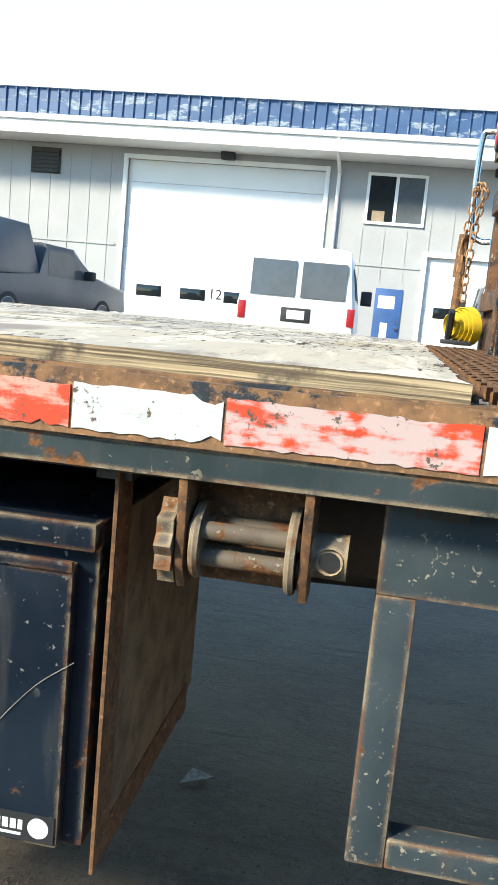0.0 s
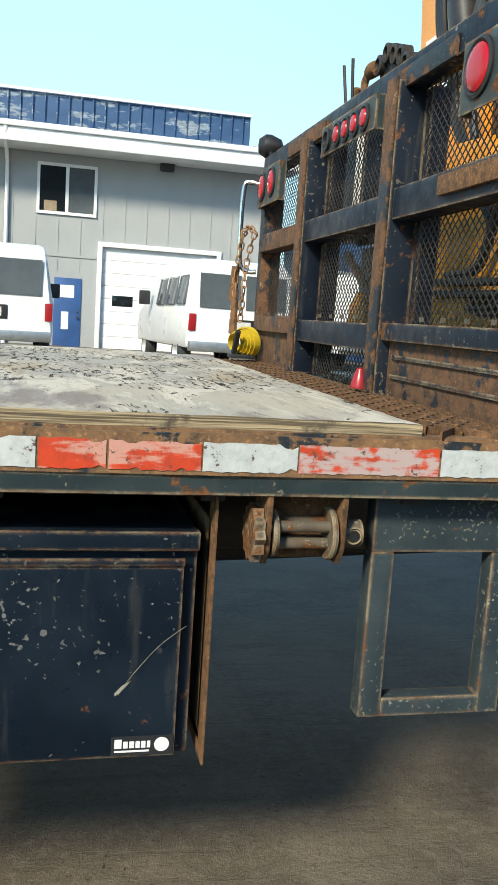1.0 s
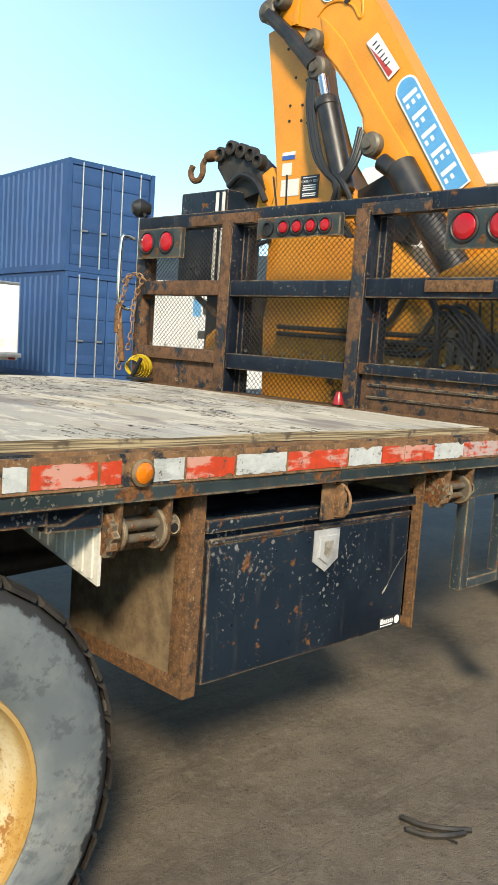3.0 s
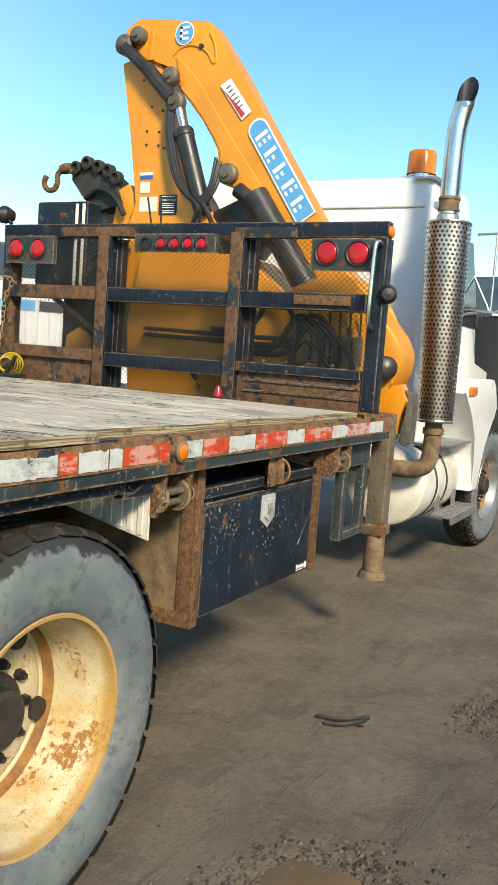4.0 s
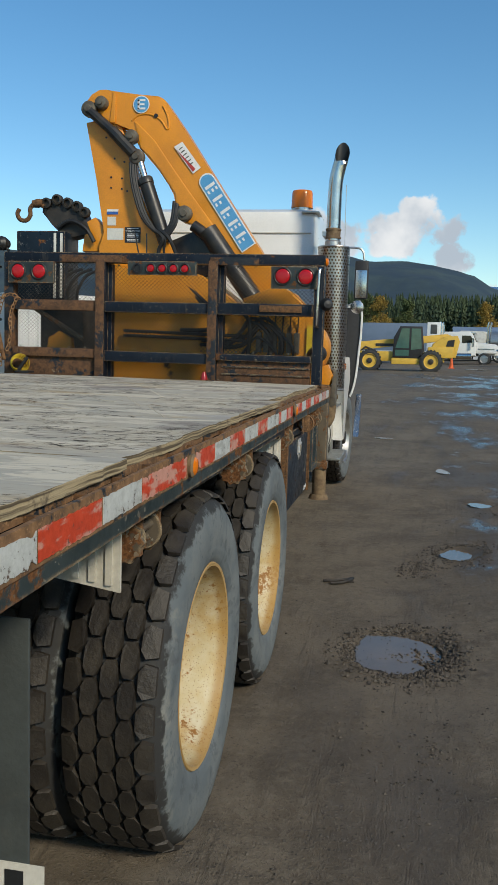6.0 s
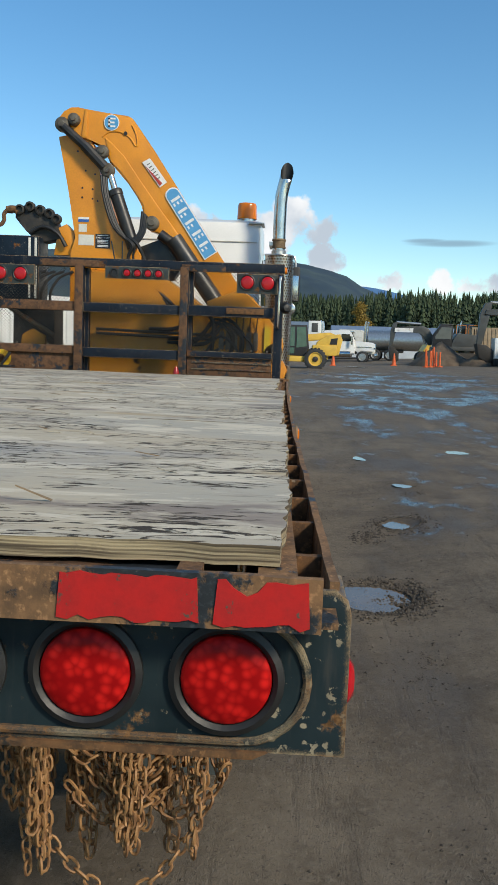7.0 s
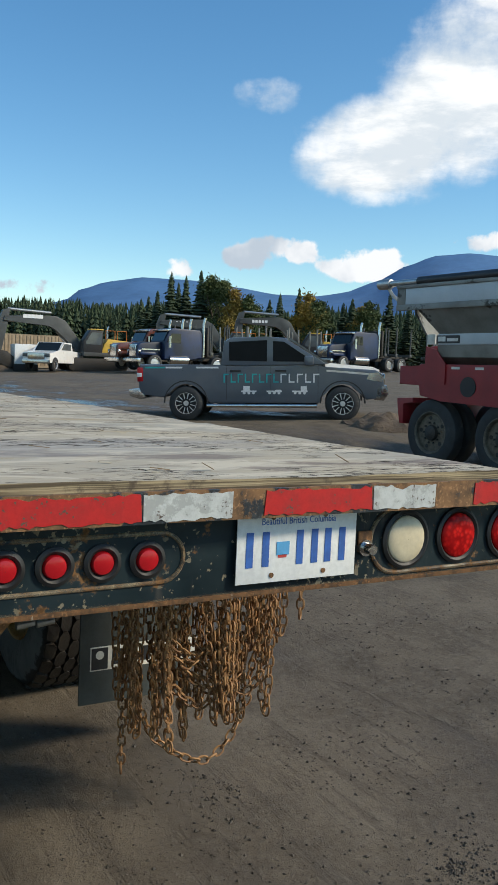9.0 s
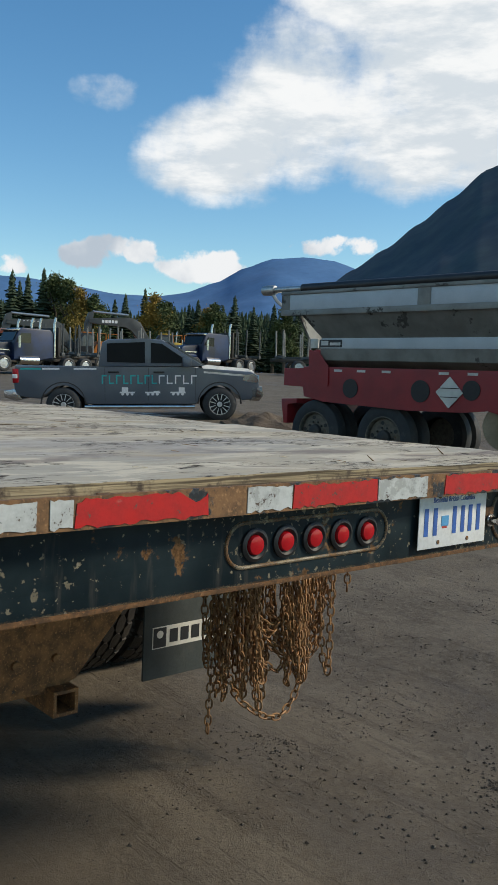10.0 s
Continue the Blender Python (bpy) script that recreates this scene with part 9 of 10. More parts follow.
def excavator(m, label, boom_mat, house_mat, reach=1.0, up=1.0):
    """Tracked excavator, x towards its bucket, near side -y; slew ring over the origin."""
    e = thing("excavator", label, "excavator", m, "excavators in the yard")
    for s in (-1, 1):
        b = B()
        out = [(-1.9 - 0.35 * math.sin(math.pi * i / 8), 0.45 - 0.45 * math.cos(math.pi * i / 8)) for i in range(9)] + [(1.9 + 0.35 * math.sin(math.pi * i / 8), 0.45 + 0.45 * math.cos(math.pi * i / 8)) for i in range(9)]
        prism(b, out, "y", s * 0.9, s * 1.5, 0.02)
        tr = part("track", b, "grease", e)
        b = B()
        for i in range(26):
            for z in (-0.02, 0.90):
                box(b, -1.9 + i * 0.15, -1.85 + i * 0.15, s * 0.88, s * 1.52, z, z + 0.04)
        part("grouser", b, "grease", tr)
    b = B()
    box(b, -2.4, 1.1, -1.35, 1.35, 1.05, 1.35, 0.05)
    part("deck_frame", b, "machine_grey", e)
    b = B()
    prism(b, [(-2.5, 1.3), (-2.5, 2.2), (-0.7, 2.35), (-0.4, 1.9), (-0.2, 1.3)], "y", -1.35, 1.35, 0.08)
    part("engine_cover", b, house_mat, e)
    b = B()
    prism(b, [(-0.3, 1.3), (-0.35, 2.9), (0.6, 2.95), (1.15, 2.1), (1.1, 1.3)], "y", 0.45, 1.35, 0.06)
    part("cab", b, "black_plastic", e)
    b = B()
    prism(b, [(-0.2, 1.9), (-0.22, 2.75), (0.5, 2.78), (0.95, 2.1), (0.95, 1.9)], "y", 1.351, 1.365)
    part("cab_window", b, "grey_glass", e)
    b = B()
    box(b, -0.35, 0.62, 0.4, 1.35, 2.95, 3.03, 0.03)
    part("cab_roof", b, house_mat, e)
    b = B()
    for x in (-2.2, -1.3):
        tube(b, [(x, 1.1, 2.25), (x, 1.1, 2.95), (x + 0.7, 1.1, 2.95), (x + 0.7, 1.1, 2.3)], 0.03, 6)
    part("guard_rail", b, "orange_paint", e, "orange guard rail")
    b = B()
    tube(b, [(-1.0, 0.3, 2.3), (-1.0, 0.3, 3.0), (-1.08, 0.3, 3.3)], 0.07, 8)
    part("exhaust", b, "chrome", e)
    R, U = reach, up
    b = B()
    prism(b, [(0.7, 1.4), (0.9, 1.9), (2.2 * R, 4.1 * U), (2.9 * R, 4.45 * U), (3.6 * R, 4.45 * U), (6.6 * R, 4.25 * U), (6.7 * R, 3.85 * U), (3.4 * R, 3.65 * U), (2.9 * R, 3.35 * U), (1.3, 1.4)], "y", -0.3, 0.3, 0.03)
    bm_ = part("boom", b, boom_mat, e)
    b = B()
    for k in range(5):
        box(b, 4.2 * R + k * 0.27, 4.42 * U + k * 0.27, 0.305, 0.318, 3.92 * R, 4.16 * U)
    part("mark_bar", b, "white_print", bm_)
    b = B()
    prism(b, [(6.2 * R, 4.9 * U), (6.7 * R, 4.75 * U), (7.0 * R, 3.9 * U), (7.15 * R, 1.1), (6.85 * R, 1.0), (6.35 * R, 3.7 * U)], "y", -0.22, 0.22, 0.03)
    part("stick", b, boom_mat, e)
    b = B()
    prism(b, [(7.2 * R, 1.3), (6.5 * R, 1.2), (5.9 * R, 0.75), (5.9 * R, 0.2), (6.3 * R, 0.03), (7.0 * R, 0.35)], "y", -0.6, 0.6, 0.03)
    part("bucket", b, "grease", e)
    b = B()
    cyl(b, (3.2 * R, -0.05, 4.7 * U), (6.3 * R, -0.05, 4.85 * U), 0.1, n=12)
    cyl(b, (1.5, -0.4, 1.5), (3.0 * R, -0.4, 3.7 * U), 0.11, n=12)
    part("ram", b, "alum", e)
    return e


excavator(place(52.3, -18.9, 88), "dark grey boomed excavator with a yellow house", "machine_grey", "machine_yellow", 0.98, 0.86)
excavator(place(58.5, -10.9, 86), "small dark excavator digging by a dirt mound", "machine_grey", "machine_grey", 0.60, 0.64)
excavator(place(51.5, -38.0, 65), "dark excavator parked behind the log trailers", "machine_grey", "machine_yellow", 0.95, 0.95)
excavator(place(53.0, -31.5, 70), "dark boomed excavator parked in the back row", "machine_grey", "orange_paint", 0.95, 0.88)


def pile(x, y, rx, ry, h, seed, label):
    b = B()
    n, k = 28, 10
    rows = []
    for j in range(k + 1):
        f = j / k
        row = []
        for i in range(n):
            a = 2 * math.pi * i / n
            w = 1 + 0.25 * noise.noise((math.cos(a) * 1.5 + seed, math.sin(a) * 1.5, f))
            z = h * (1 - f) ** 0.9 + 0.12 * noise.noise((math.cos(a) * 4 * f, math.sin(a) * 4 * f, seed))
            px, py = x + rx * f * w * math.cos(a), y + ry * f * w * math.sin(a)
            row.append(b.verts.new((px, py, ground_z(px, py) + (z if j < k else -0.1))))
        rows.append(row)
    for j in range(k):
        for i in range(n):
            b.faces.new((rows[j][i], rows[j][(i + 1) % n], rows[j + 1][(i + 1) % n], rows[j + 1][i]))
    return solo("dirt_mound", b, "soil", label, "dirt mound")


pile(54.6, -9.9, 2.4, 2.2, 1.75, 3, "brown dirt mound beside the excavator")
pile(53.0, -12.2, 1.6, 1.4, 0.9, 7, "low heap of brown dirt")
pile(6.6, -9.2, 1.2, 0.9, 0.28, 9, "low heap of dark churned dirt beside the pickup")
random.seed(3)
for k in range(7):
    x, y = 50.6 + random.uniform(-0.6, 0.6), -8.15 - 0.16 * k
    b = B()
    h = random.uniform(1.0, 1.4)
    tube(b, [(0, 0, 0), (random.uniform(-0.12, 0.12), random.uniform(-0.12, 0.12), h)], 0.055, 8)
    cyl(b, (0, 0, 0), (0, 0, 0.06), 0.2, n=8)
    solo("marker_post", b, "cone_orange", "orange plastic marker post standing in the dirt", "marker post", place(x, y, 0), "marker posts")
for x, y in ((55.0, -2.2), (55.0, -6.6)):
    b = B()
    cyl(b, (0, 0, 0.04), (0, 0, 0.9), 0.16, 0.05, 12)
    box(b, -0.22, 0.22, -0.22, 0.22, 0, 0.05)
    solo("traffic_cone", b, "cone_orange", "orange traffic cone in the yard", "cone", place(x, y, 0), "traffic cones")


def lorry(m, label, paint, box_len=0.0, load=None, cat="truck", group=""):
    """A bonneted lorry, x forward, near side -y... rear axle at x = 0."""
    t = thing("bonneted_lorry", label, cat, m, group)
    b = B()
    prism(b, [(2.5, 0.9), (2.5, 2.55), (2.7, 2.8), (4.75, 2.85), (5.0, 2.7), (5.35, 1.95), (5.35, 0.75), (4.0, 0.7)], "y", -1.05, 1.05, 0.09)
    part("cab", b, paint, t)
    b = B()
    prism(b, [(5.34, 1.0), (5.34, 1.93), (6.9, 1.8), (7.12, 1.65), (7.14, 0.85), (6.9, 0.8)], "y", -0.68, 0.68, 0.1)
    part("bonnet", b, paint, t)
    for sd in (-1, 1):
        b = B()
        prism(b, [(4.15, 1.85), (4.15, 2.5), (4.85, 2.5), (5.2, 1.9)], "y", sd * 1.051, sd * 1.062)
        part("side_window", b, "dark_glass", t)
        b = B()
        tube(b, [(5.1, sd * 1.3, 1.55), (5.1, sd * 1.3, 2.3)], 0.09, 8)
        part("mirror", b, "chrome", t)
        b = B()
        box(b, 5.5, 6.85, sd * 0.7, sd * 0.72, 1.35, 1.42)
        part("bonnet_trim", b, "chrome", t)
        b = B()
        ring(b, (7.12, sd * 0.82, 1.25), (1, 0, 0), [(0.11, -0.1), (0.12, 0.02), (0.0005, 0.05)], 12)
        part("headlamp", b, "chrome", t)
    b = B()
    prism(b, [(4.9, 2.62), (5.2, 2.66), (5.22, 2.74), (4.9, 2.78)], "y", -1.0, 1.0, 0.01)
    part("sun_visor", b, "chrome", t)
    b = B()
    prism(b, [(5.01, 2.68), (5.33, 2.0), (5.38, 2.0), (5.06, 2.70)], "y", -0.9, 0.9)
    part("windscreen", b, "dark_glass", t)
    b = B()
    box(b, 7.13, 7.2, -0.5, 0.5, 0.9, 1.7, 0.02)
    part("grille", b, "chrome", t)
    b = B()
    box(b, 7.1, 7.35, -1.1, 1.1, 0.5, 0.8, 0.04)
    part("bumper", b, "chrome", t)
    for s in (-1, 1):
        b = B()
        tube(b, [(2.35, s * 0.95, 1.0), (2.35, s * 0.95, 3.3), (2.25, s * 0.95, 3.65)], 0.09, 10)
        part("exhaust_pipe", b, "chrome", t)
        b = B()
        cyl(b, (3.6, s * 1.0, 0.75), (5.0, s * 1.0, 0.75), 0.28, n=16)
        part("fuel_tank", b, "chrome", t)
        b = B()
        box(b, 6.0, 7.1, s * 0.8, s * 1.12, 1.0, 1.2, 0.08)
        part("fender", b, paint, t)
        small_wheel(t, (6.05, s * 0.98, 0.52), 0.52, 0.3, s, rim="alum")
        for x in (0.0, 1.35):
            small_wheel(t, (x, s * 0.95, 0.52), 0.52, 0.55, s, rim="alum")
    b = B()
    box(b, -1.2, 5.5, -0.45, 0.45, 0.75, 1.0)
    part("frame", b, "grease", t)
    if load == "box":
        # the box's shaded side is put into its blue-grey colour
        b = B()
        box(b, -5.5, 1.2, -1.25, 1.25, 1.1, 3.5, 0.04)
        part("box_body", b, "shed_roof", t, "box side painted blue-grey for shade")
        b = B()
        box(b, 1.204, 2.3, -1.27, 1.27, 1.1, 3.6, 0.04)
        front = part("box_front", b, "white_paint", t, "white front of the box")
        b = B()
        box(b, 1.5, 2.05, -1.29, -1.2705, 2.6, 3.4, 0.01)
        part("cooler", b, "machine_grey", front)
    if load == "tank":
        b = B()
        cyl(b, (-3.2, 0, 1.9), (2.1, 0, 1.9), 0.95, n=28)
        part("tank_body", b, "alum", t)
    if load == "logs":
        b = B()
        box(b, -1.4, 2.0, -0.55, 0.55, 1.02, 1.2, 0.02)
        box(b, 2.0, 2.15, -1.1, 1.1, 1.1, 3.0, 0.03)
        part("log_deck", b, "grease", t)
        for x in (-1.0, 0.6, 1.8):
            for y in (-1.15, 1.1):
                b = B()
                tube(b, [(x, y, 1.1), (x, y * 1.04, 3.3)], 0.06, 8)
                part("stake", b, "machine_grey", t)
            b = B()
            box(b, x - 0.12, x + 0.12, -1.2, 1.2, 1.15, 1.35, 0.02)
            part("bunk", b, "machine_grey", t)
    return t


def log_trailer(m, label):
    t = thing("log_trailer", label, "trailer", m, "log trailers")
    b = B()
    box(b, -4.0, 4.0, -0.4, 0.4, 0.9, 1.15, 0.03)
    part("frame", b, "grease", t)
    for x in (-3.4, -1.2, 1.4, 3.4):
        b = B()
        box(b, x - 0.12, x + 0.12, -1.2, 1.2, 1.16, 1.36, 0.02)
        part("bunk", b, "machine_grey", t)
        for y in (-1.15, 1.1):
            b = B()
            tube(b, [(x, y, 1.2), (x + 0.05, y * 1.05, 3.2)], 0.065, 8)
            part("stake", b, "hopper_grey", t)
    for x in (-2.6, -1.3, 2.2):
        for s in (-1, 1):
            small_wheel(t, (x, s * 0.9, 0.52), 0.52, 0.55, s, rim="alum")
    return t


lorry(place(47.4, -25.6, 93), "rust-brown and chrome log truck with empty stakes", "truck_brown", load="logs", group="log trucks")
lorry(place(44.9, -26.0, 93), "black and blue log truck with chrome stacks and empty stakes", "truck_blue", load="logs", group="log trucks")
lorry(place(43.6, -39.8, 98), "blue log truck parked in the back row", "truck_blue", load="logs", group="log trucks")
log_trailer(place(45.6, -32.3, 93), "empty log trailer with upright stakes")
log_trailer(place(48.5, -31.5, 93), "empty rusty log trailer with upright stakes")
log_trailer(place(39.6, -45.0, 98), "empty log trailer parked in the back row")
log_trailer(place(36.0, -41.5, 60), "empty log trailer behind the dump trailer")
lorry(place(70.5, 0.4, 262), "white highway truck, box side painted in shade", "white_paint", load="box", group="far trucks")
lorry(place(74.5, -8.6, 78), "tank truck with a silver tank", "white_dirty", load="tank", group="far trucks")

ram = thing("work_pickup", "white work pickup parked beside the excavator", "pickup truck", place(51.9, -16.6, 138))
b = B()
prism(b, [(-1.2, 0.55), (-1.2, 1.35), (0.8, 1.35), (0.9, 1.98), (2.2, 2.0), (2.9, 1.38), (4.4, 1.25), (4.5, 0.55)], "y", -0.98, 0.98, 0.07)
part("body", b, "white_paint", ram)
for s in (-1, 1):
    b = B()
    prism(b, [(1.05, 1.45), (1.05, 1.88), (2.15, 1.9), (2.65, 1.45)], "y", s * 0.975, s * 0.992)
    part("side_window", b, "grey_glass", ram)
    for x in (0, 3.6):
        small_wheel(ram, (x, s * 0.90, 0.42), 0.42, 0.27, s)
b = B()
prism(b, [(2.24, 1.93), (2.86, 1.40), (2.90, 1.42), (2.28, 1.97)], "y", -0.84, 0.84)
part("windscreen", b, "dark_glass", ram)
b = B()
box(b, 4.44, 4.53, -0.6, 0.6, 0.8, 1.2, 0.02)
part("grille", b, "chrome", ram)
for s in (-1, 1):
    b = B()
    box(b, 4.40, 4.53, s * 0.66, s * 0.97, 0.95, 1.18, 0.03)
    part("headlamp", b, "grey_glass", ram)
    for x in (0, 3.6):
        b = B()
        ring(b, (x, s * 0.955, 0.45), (0, s, 0), [(0.0005, 0), (0.50, 0), (0.50, 0.028), (0.0005, 0.03)], 20)
        part("wheel_arch", b, "black_plastic", ram)
b = B()
box(b, 4.42, 4.62, -0.98, 0.98, 0.5, 0.75, 0.04)
part("bumper", b, "chrome", ram)

gen = thing("generator_box", "white and black generator cabinet in the yard", "generator", place(52.3, -13.9, 90))
b = B()
box(b, -0.7, 0.9, -0.6, 0.6, 0.35, 1.9, 0.05)
part("cabinet", b, "white_paint", gen)
b = B()
box(b, -0.75, 0.95, -0.65, 0.65, 0.0, 0.5, 0.03)
box(b, -0.5, 0.1, -0.62, -0.605, 0.9, 1.6)
part("base", b, "black_plastic", gen)
container(place(61.5, -19.0, 90), 6.06, "brown weathered shipping container", "tarp_tan", "far containers")

ldr = thing("wheel_loader", "yellow wheel loader parked behind the dirt mound", "loader", place(62.8, -13.4, 90))
b = B()
prism(b, [(-2.2, 0.9), (-2.2, 1.9), (-0.4, 2.1), (1.0, 1.9), (1.4, 1.0)], "y", -1.1, 1.1, 0.1)
part("body", b, "machine_yellow", ldr)
b = B()
prism(b, [(-0.4, 2.0), (-0.3, 3.1), (0.9, 3.1), (1.1, 2.0)], "y", -0.8, 0.8, 0.08)
part("cab", b, "dark_glass", ldr)
b = B()
prism(b, [(1.0, 1.6), (3.2, 1.0), (3.4, 0.6), (3.0, 0.6), (1.0, 1.2)], "y", -0.9, 0.9, 0.04)
part("lift_arm", b, "machine_yellow", ldr)
b = B()
prism(b, [(3.1, 0.1), (3.1, 1.3), (3.4, 1.4), (4.2, 0.1)], "y", -1.4, 1.4, 0.03)
part("bucket", b, "machine_yellow", ldr)
for x in (-1.3, 1.4):
    for s in (-1, 1):
        small_wheel(ldr, (x, s * 1.05, 0.75), 0.75, 0.5, s, rim="machine_yellow")


def shed(x0, x1, y0, y1, h, label):
    s = thing("storage_shed", label, "shed")
    g = ground_z((x0 + x1) / 2, (y0 + y1) / 2)
    b = B()
    box(b, x0, x1, y0, y1, g, g + h)
    part("wall", b, "hopper_white", s)
    b = B()
    mid = (x0 + x1) / 2
    prism(b, [(x0 - 0.4, g + h - 0.1), (mid, g + h + 1.3), (x1 + 0.4, g + h - 0.1), (x1 + 0.4, g + h + 0.1), (mid, g + h + 1.5), (x0 - 0.4, g + h + 0.1)], "y", y0 - 0.4, y1 + 0.4)
    part("roof", b, "shed_roof", s, "blue-grey metal roof")
    return s


shed(88, 96, -1.0, 12.5, 1.9, "long low shed with a blue-grey metal roof")
shed(86, 94, -17.0, -4.0, 2.0, "long low shed with a blue-grey roof beyond the trucks")
# ---- woods and mountains


def conifer_into(vs, fs, x, y, z, h, w, rnd, tiers=11):
    """Adds one spruce: a trunk and drooping fans of boughs."""
    n0 = len(vs)
    for k in range(3):
        a = 2 * math.pi * k / 3
        vs.append((x + 0.12 * math.cos(a), y + 0.12 * math.sin(a), z - 0.3))
    vs.append((x, y, z + h))
    fs += [(n0, n0 + 1, n0 + 3), (n0 + 1, n0 + 2, n0 + 3), (n0 + 2, n0, n0 + 3)]
    for t in range(tiers):
        f = t / tiers
        zz = z + h * (0.10 + 0.88 * f)
        r = w * (1 - f) ** 0.85 * rnd.uniform(0.75, 1.15) + 0.12
        m = 7 if f < 0.7 else 5
        o = rnd.uniform(0, 6)
        for k in range(m):
            a = o + 2 * math.pi * k / m + rnd.uniform(-0.3, 0.3)
            rr = r * rnd.uniform(0.6, 1.15)
            d = h / tiers
            c, s = math.cos(a), math.sin(a)
            i = len(vs)
            half = rr * 0.36
            vs += [(x, y, zz + d * 0.9), (x + c * rr * 0.7 - s * half, y + s * rr * 0.7 + c * half, zz - d * 0.1), (x + c * rr, y + s * rr, zz - d * rnd.uniform(0.1, 0.6)), (x + c * rr * 0.7 + s * half, y + s * rr * 0.7 - c * half, zz - d * 0.1), (x + c * rr * 0.3, y + s * rr * 0.3, zz - d * 0.55)]
            fs += [(i, i + 1, i + 2), (i, i + 2, i + 3), (i + 1, i + 4, i + 2), (i + 4, i + 3, i + 2)]


def mesh_from(name, vs, fs, mats):
    me = bpy.data.meshes.new(name)
    me.from_pydata(vs, [], fs)
    for m in mats:
        me.materials.append(M[m])
    return me


def at_az(az, d):
    return -6 + d * math.sin(radians(az)), 2 + d * math.cos(radians(az))


rnd = random.Random(8)
vs, fs = [], []
for k in range(4000):
    az = rnd.uniform(76, 118) if k < 2350 else rnd.uniform(113, 150)
    d = rnd.uniform(170, 265)
    x, y = at_az(az, d)
    top = 4.15 + 0.45 * noise.noise((az * 0.25, 0, 0)) + 0.25 * noise.noise((az * 1.1, 3, 0))
    h = d * math.tan(radians(top * (0.62 + 0.40 * rnd.random() ** 0.7))) * (1.02 if az > 114 else 1.0)
    conifer_into(vs, fs, x, y, ground_z(x, y), h, h * rnd.uniform(0.12, 0.20), rnd, 11)
tagged(new("far_woods", mesh_from("far_woods", vs, fs, ["conifer"])), "dark spruce woods beyond the yard", "woods", kind="stuff")


def leafy(m, h, w, mat, seed, label):
    """A broad tree: tapered trunk, limbs, and a crown of many small leaf clumps."""
    r = random.Random(seed)
    t = thing("tree", label, "tree", m, "trees beyond the trailers")
    b = B()
    cyl(b, (0, 0, -0.3), (0, 0, h * 0.6), 0.28, 0.12, 8)
    for k in range(7):
        a = r.uniform(0, 6.28)
        z = h * r.uniform(0.25, 0.6)
        cyl(b, (0, 0, z), (w * 0.6 * math.cos(a), w * 0.6 * math.sin(a), z + h * 0.22), 0.1, 0.03, 6)
    part("trunk", b, "bark", t)
    v, f = [], []
    lobes = [(r.uniform(0, 6.28), r.uniform(0.15, 0.75) * w, r.uniform(0.30, 0.93)) for _ in range(16)] + [(0.0, 0.0, 0.96)]
    for a, q0, zf in lobes:
        room = min(1.0, 1.25 * (1.02 - zf) / 0.6 + 0.15)
        c0 = Vector((q0 * room * math.cos(a), q0 * room * math.sin(a), h * zf))
        size = w * r.uniform(0.22, 0.40) * (0.45 + 0.55 * room)
        for k in range(26):
            c = c0 + Vector((r.gauss(0, 1), r.gauss(0, 1), r.gauss(0, 0.85))) * size * 0.55
            for q in range(18):
                p = c + Vector((r.gauss(0, 0.30), r.gauss(0, 0.30), r.gauss(0, 0.24)))
                e1 = Vector((r.uniform(-1, 1), r.uniform(-1, 1), r.uniform(-1, 1))).normalized() * r.uniform(0.08, 0.20)
                e2 = Vector((r.uniform(-1, 1), r.uniform(-1, 1), r.uniform(-1, 1))).normalized() * r.uniform(0.08, 0.18)
                i = len(v)
                v += [tuple(p - e1), tuple(p + e2), tuple(p + e1), tuple(p - e2)]
                f.append((i, i + 1, i + 2, i + 3))
    crown = new("crown", mesh_from("crown", v, f, [mat]))
    crown.parent = t
    return t


def spruce(m, h, w, seed, label, mat="conifer"):
    r = random.Random(seed)
    t = thing("tree", label, "tree", m, "trees beyond the trailers")
    b = B()
    cyl(b, (0, 0, -0.3), (0, 0, h * 0.9), 0.25, 0.05, 8)
    part("trunk", b, "bark", t)
    v, f = [], []
    conifer_into(v, f, 0, 0, 0.5, h, w, r, 26)
    conifer_into(v, f, 0, 0, 0.7, h * 0.97, w * 0.8, r, 24)
    crown = new("crown", mesh_from("crown", v, f, [mat]))
    crown.parent = t
    return t


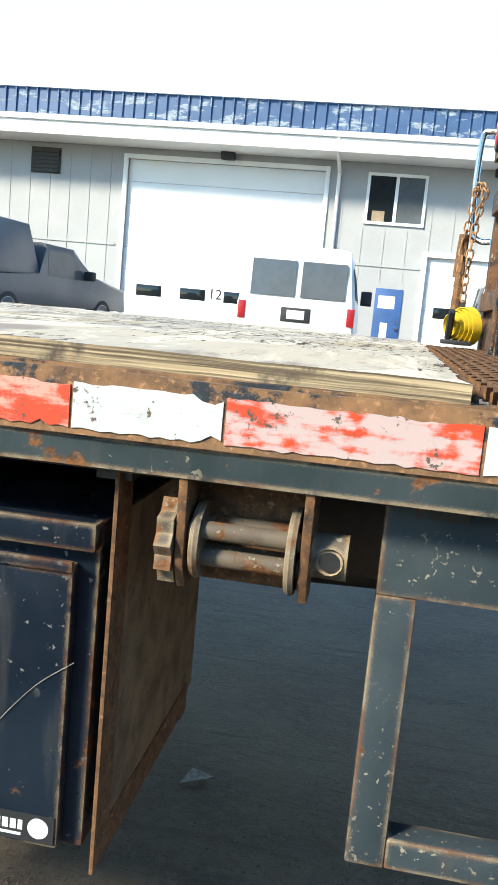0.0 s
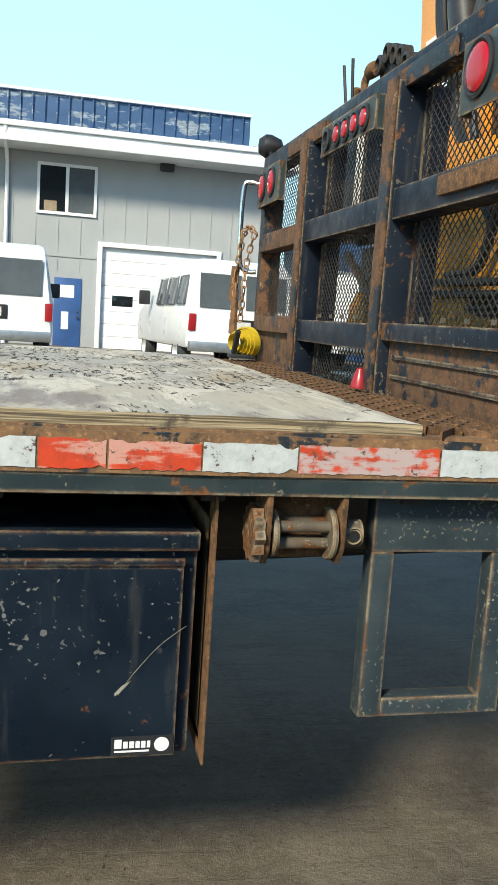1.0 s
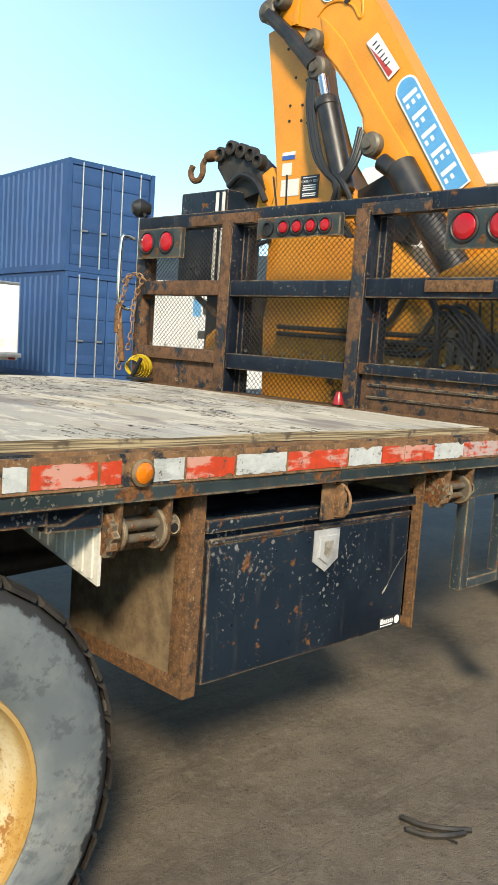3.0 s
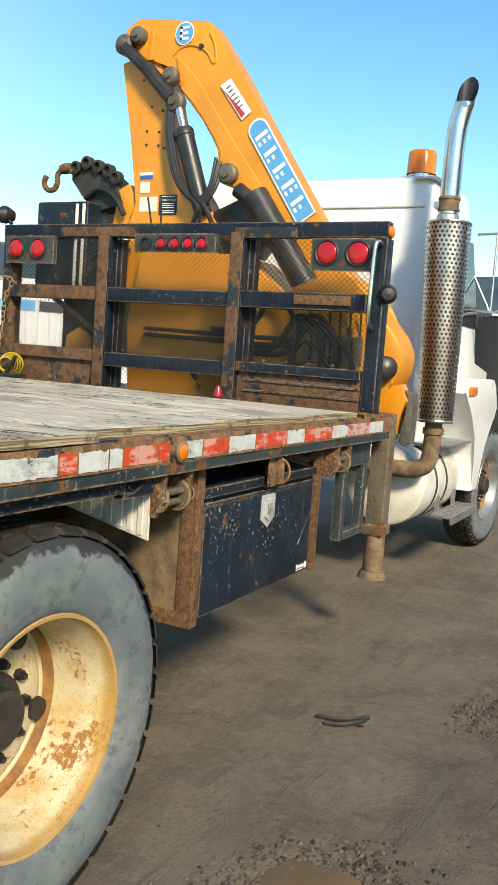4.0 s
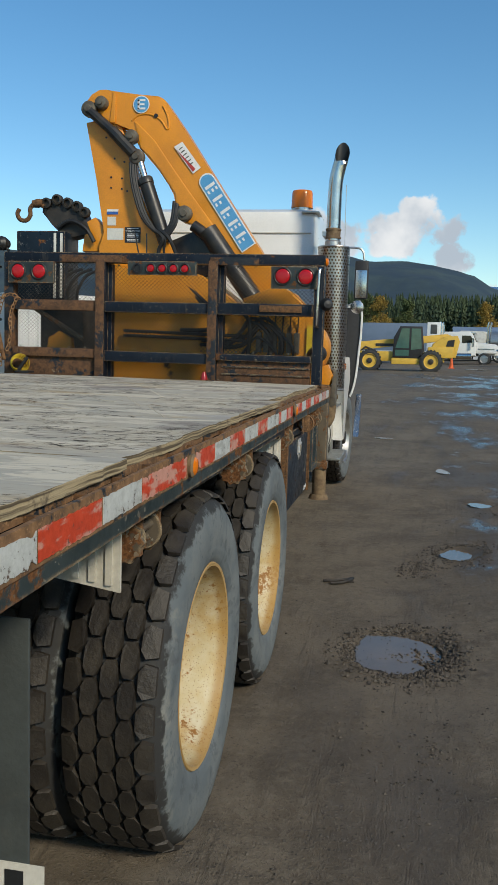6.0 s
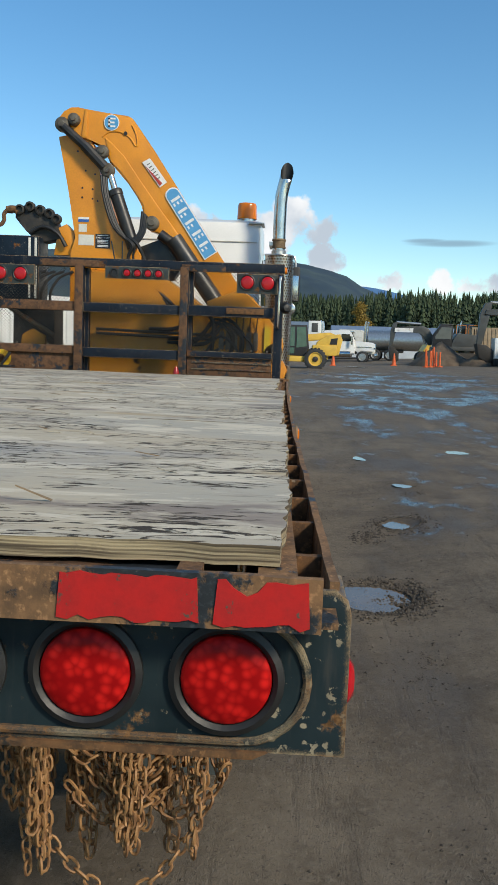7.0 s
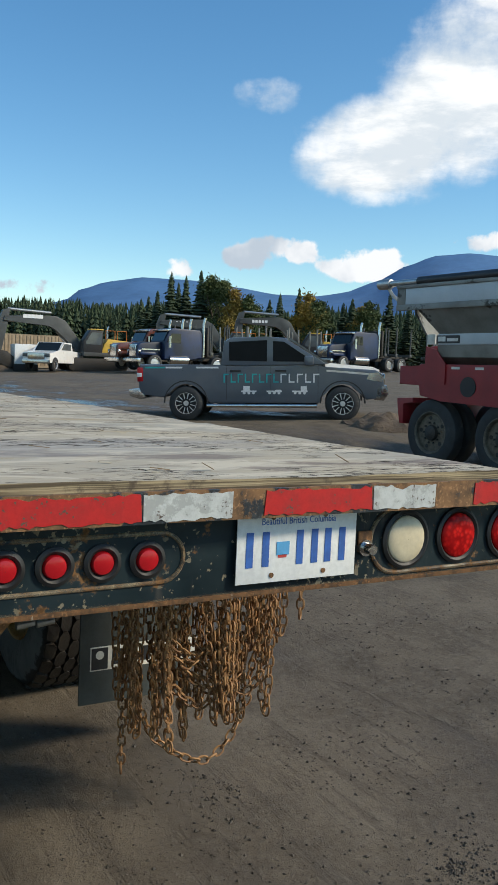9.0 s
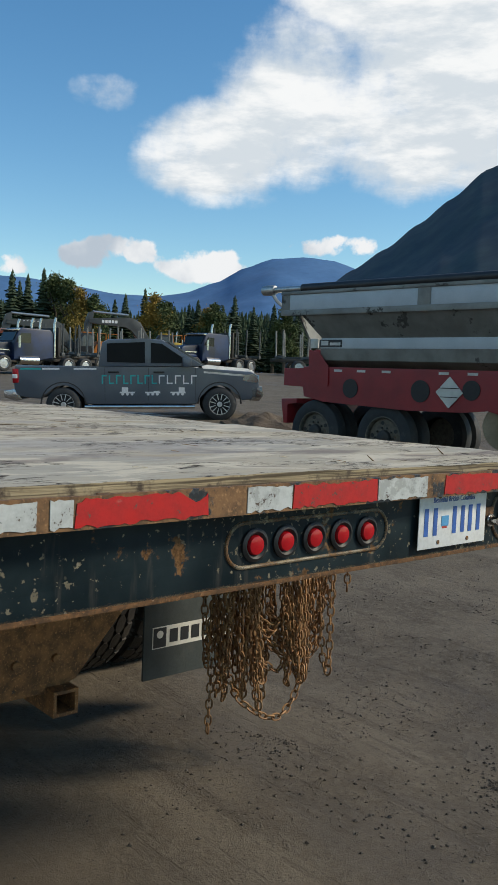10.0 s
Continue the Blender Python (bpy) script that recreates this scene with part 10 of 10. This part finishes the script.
# azimuth, tallest elevation, distance, kind
TREES = [(112.9, 4.4, 130, "s"), (114.0, 5.0, 124, "s"), (114.9, 6.3, 118, "s"), (115.9, 6.1, 120, "s"), (116.9, 6.5, 114, "s"), (117.7, 6.1, 114, "g"), (118.5, 5.9, 112, "g"), (119.3, 5.3, 110, "a"), (120.2, 4.9, 110, "g"), (118.0, 5.6, 118, "s"), (115.4, 5.6, 122, "s"), (113.4, 4.6, 126, "s"), (125.0, 4.7, 114, "g"), (128.4, 4.7, 112, "g"), (133.2, 4.6, 110, "g"), (121.6, 4.7, 122, "s"), (122.3, 5.1, 120, "s"), (123.6, 5.5, 114, "s"), (124.2, 5.2, 112, "a"), (124.7, 4.6, 112, "g"), (125.6, 4.4, 120, "s"),
         (126.6, 4.6, 118, "s"), (127.2, 4.9, 118, "s"), (127.9, 4.4, 115, "a"), (128.9, 4.6, 118, "s"), (129.7, 5.3, 114, "s"), (131.0, 4.6, 116, "s"), (132.4, 4.8, 112, "s"), (134, 4.5, 114, "s"), (136, 4.3, 116, "s"), (138, 4.5, 112, "s"), (140.5, 4.3, 114, "s"), (143, 4.8, 112, "g"), (145.5, 4.5, 114, "s"),
         (88.2, 3.6, 150, "a"), (87.3, 3.8, 150, "g"), (90.0, 3.4, 150, "g"), (95.0, 3.2, 150, "a")]
for k, (az, el, d, kind) in enumerate(TREES):
    x, y = at_az(az, d)
    h = 1.53 + d * math.tan(radians(el)) - ground_z(x, y)
    if kind == "s":
        spruce(place(x, y, k * 40), h, h * 0.2, k, "tall dark green spruce beyond the trailers")
    elif kind == "a":
        leafy(place(x, y, k * 40), h, h * 0.24, "autumn", k, "yellow-brown autumn tree beyond the trailers")
    else:
        leafy(place(x, y, k * 40), h, h * 0.25, "leaf_green", k, "green leafy tree beyond the trailers")


def ridge(name, label, pts, d, depth, mat, seed, rough=0.012):
    """A mountain side: a skyline given as azimuth and elevation, falling towards the yard."""
    v, f = [], []
    n, k = 160, 26
    for i in range(n + 1):
        az = pts[0][0] + (pts[-1][0] - pts[0][0]) * i / n
        for (a0, e0), (a1, e1) in zip(pts, pts[1:]):
            if a0 <= az <= a1:
                u = (az - a0) / (a1 - a0)
                u = u * u * (3 - 2 * u) * 0.5 + u * 0.5
                el = e0 + (e1 - e0) * u
                break
        for j in range(k + 1):
            g = j / k
            dd = d - depth * g
            x, y = at_az(az, dd)
            z = d * math.tan(radians(el)) * (1 - g) ** 1.15
            z += d * rough * (noise.noise((x * 5 / d, y * 5 / d, seed)) * 1.2 + noise.noise((x * 17 / d, y * 17 / d, seed)) * 0.5 + noise.noise((x * 50 / d, y * 50 / d, seed)) * 0.16) * min(1.0, g * 4 + 0.12) * (1 if g < 0.97 else 0)
            v.append((x, y, z - (3 if j == k else 0)))
    for i in range(n):
        for j in range(k):
            q = i * (k + 1) + j
            f.append((q, q + 1, q + k + 2, q + k + 1))
    me = mesh_from(name, v, f, [mat])
    for p in me.polygons:
        p.use_smooth = True
    return tagged(new(name, me), label, "mountain", kind="structure")


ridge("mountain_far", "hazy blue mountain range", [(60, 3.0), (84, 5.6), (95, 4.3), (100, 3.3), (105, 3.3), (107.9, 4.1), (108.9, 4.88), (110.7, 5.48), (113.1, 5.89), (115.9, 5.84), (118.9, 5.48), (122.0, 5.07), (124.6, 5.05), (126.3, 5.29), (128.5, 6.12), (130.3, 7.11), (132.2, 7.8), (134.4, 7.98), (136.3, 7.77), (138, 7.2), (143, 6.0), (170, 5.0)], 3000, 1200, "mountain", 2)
ridge("mountain_mid", "dark blue-green wooded mountain side", [(15, 5.6), (41, 6.6), (58, 6.2), (70, 5.8), (80, 6.4), (85.2, 6.3), (87, 5.9), (89.2, 5.95), (90.7, 5.75), (92.1, 5.45), (93.4, 5.1), (95, 4.2), (96.4, 3.6), (100, 2.6)], 1800, 800, "mountain_mid", 4)
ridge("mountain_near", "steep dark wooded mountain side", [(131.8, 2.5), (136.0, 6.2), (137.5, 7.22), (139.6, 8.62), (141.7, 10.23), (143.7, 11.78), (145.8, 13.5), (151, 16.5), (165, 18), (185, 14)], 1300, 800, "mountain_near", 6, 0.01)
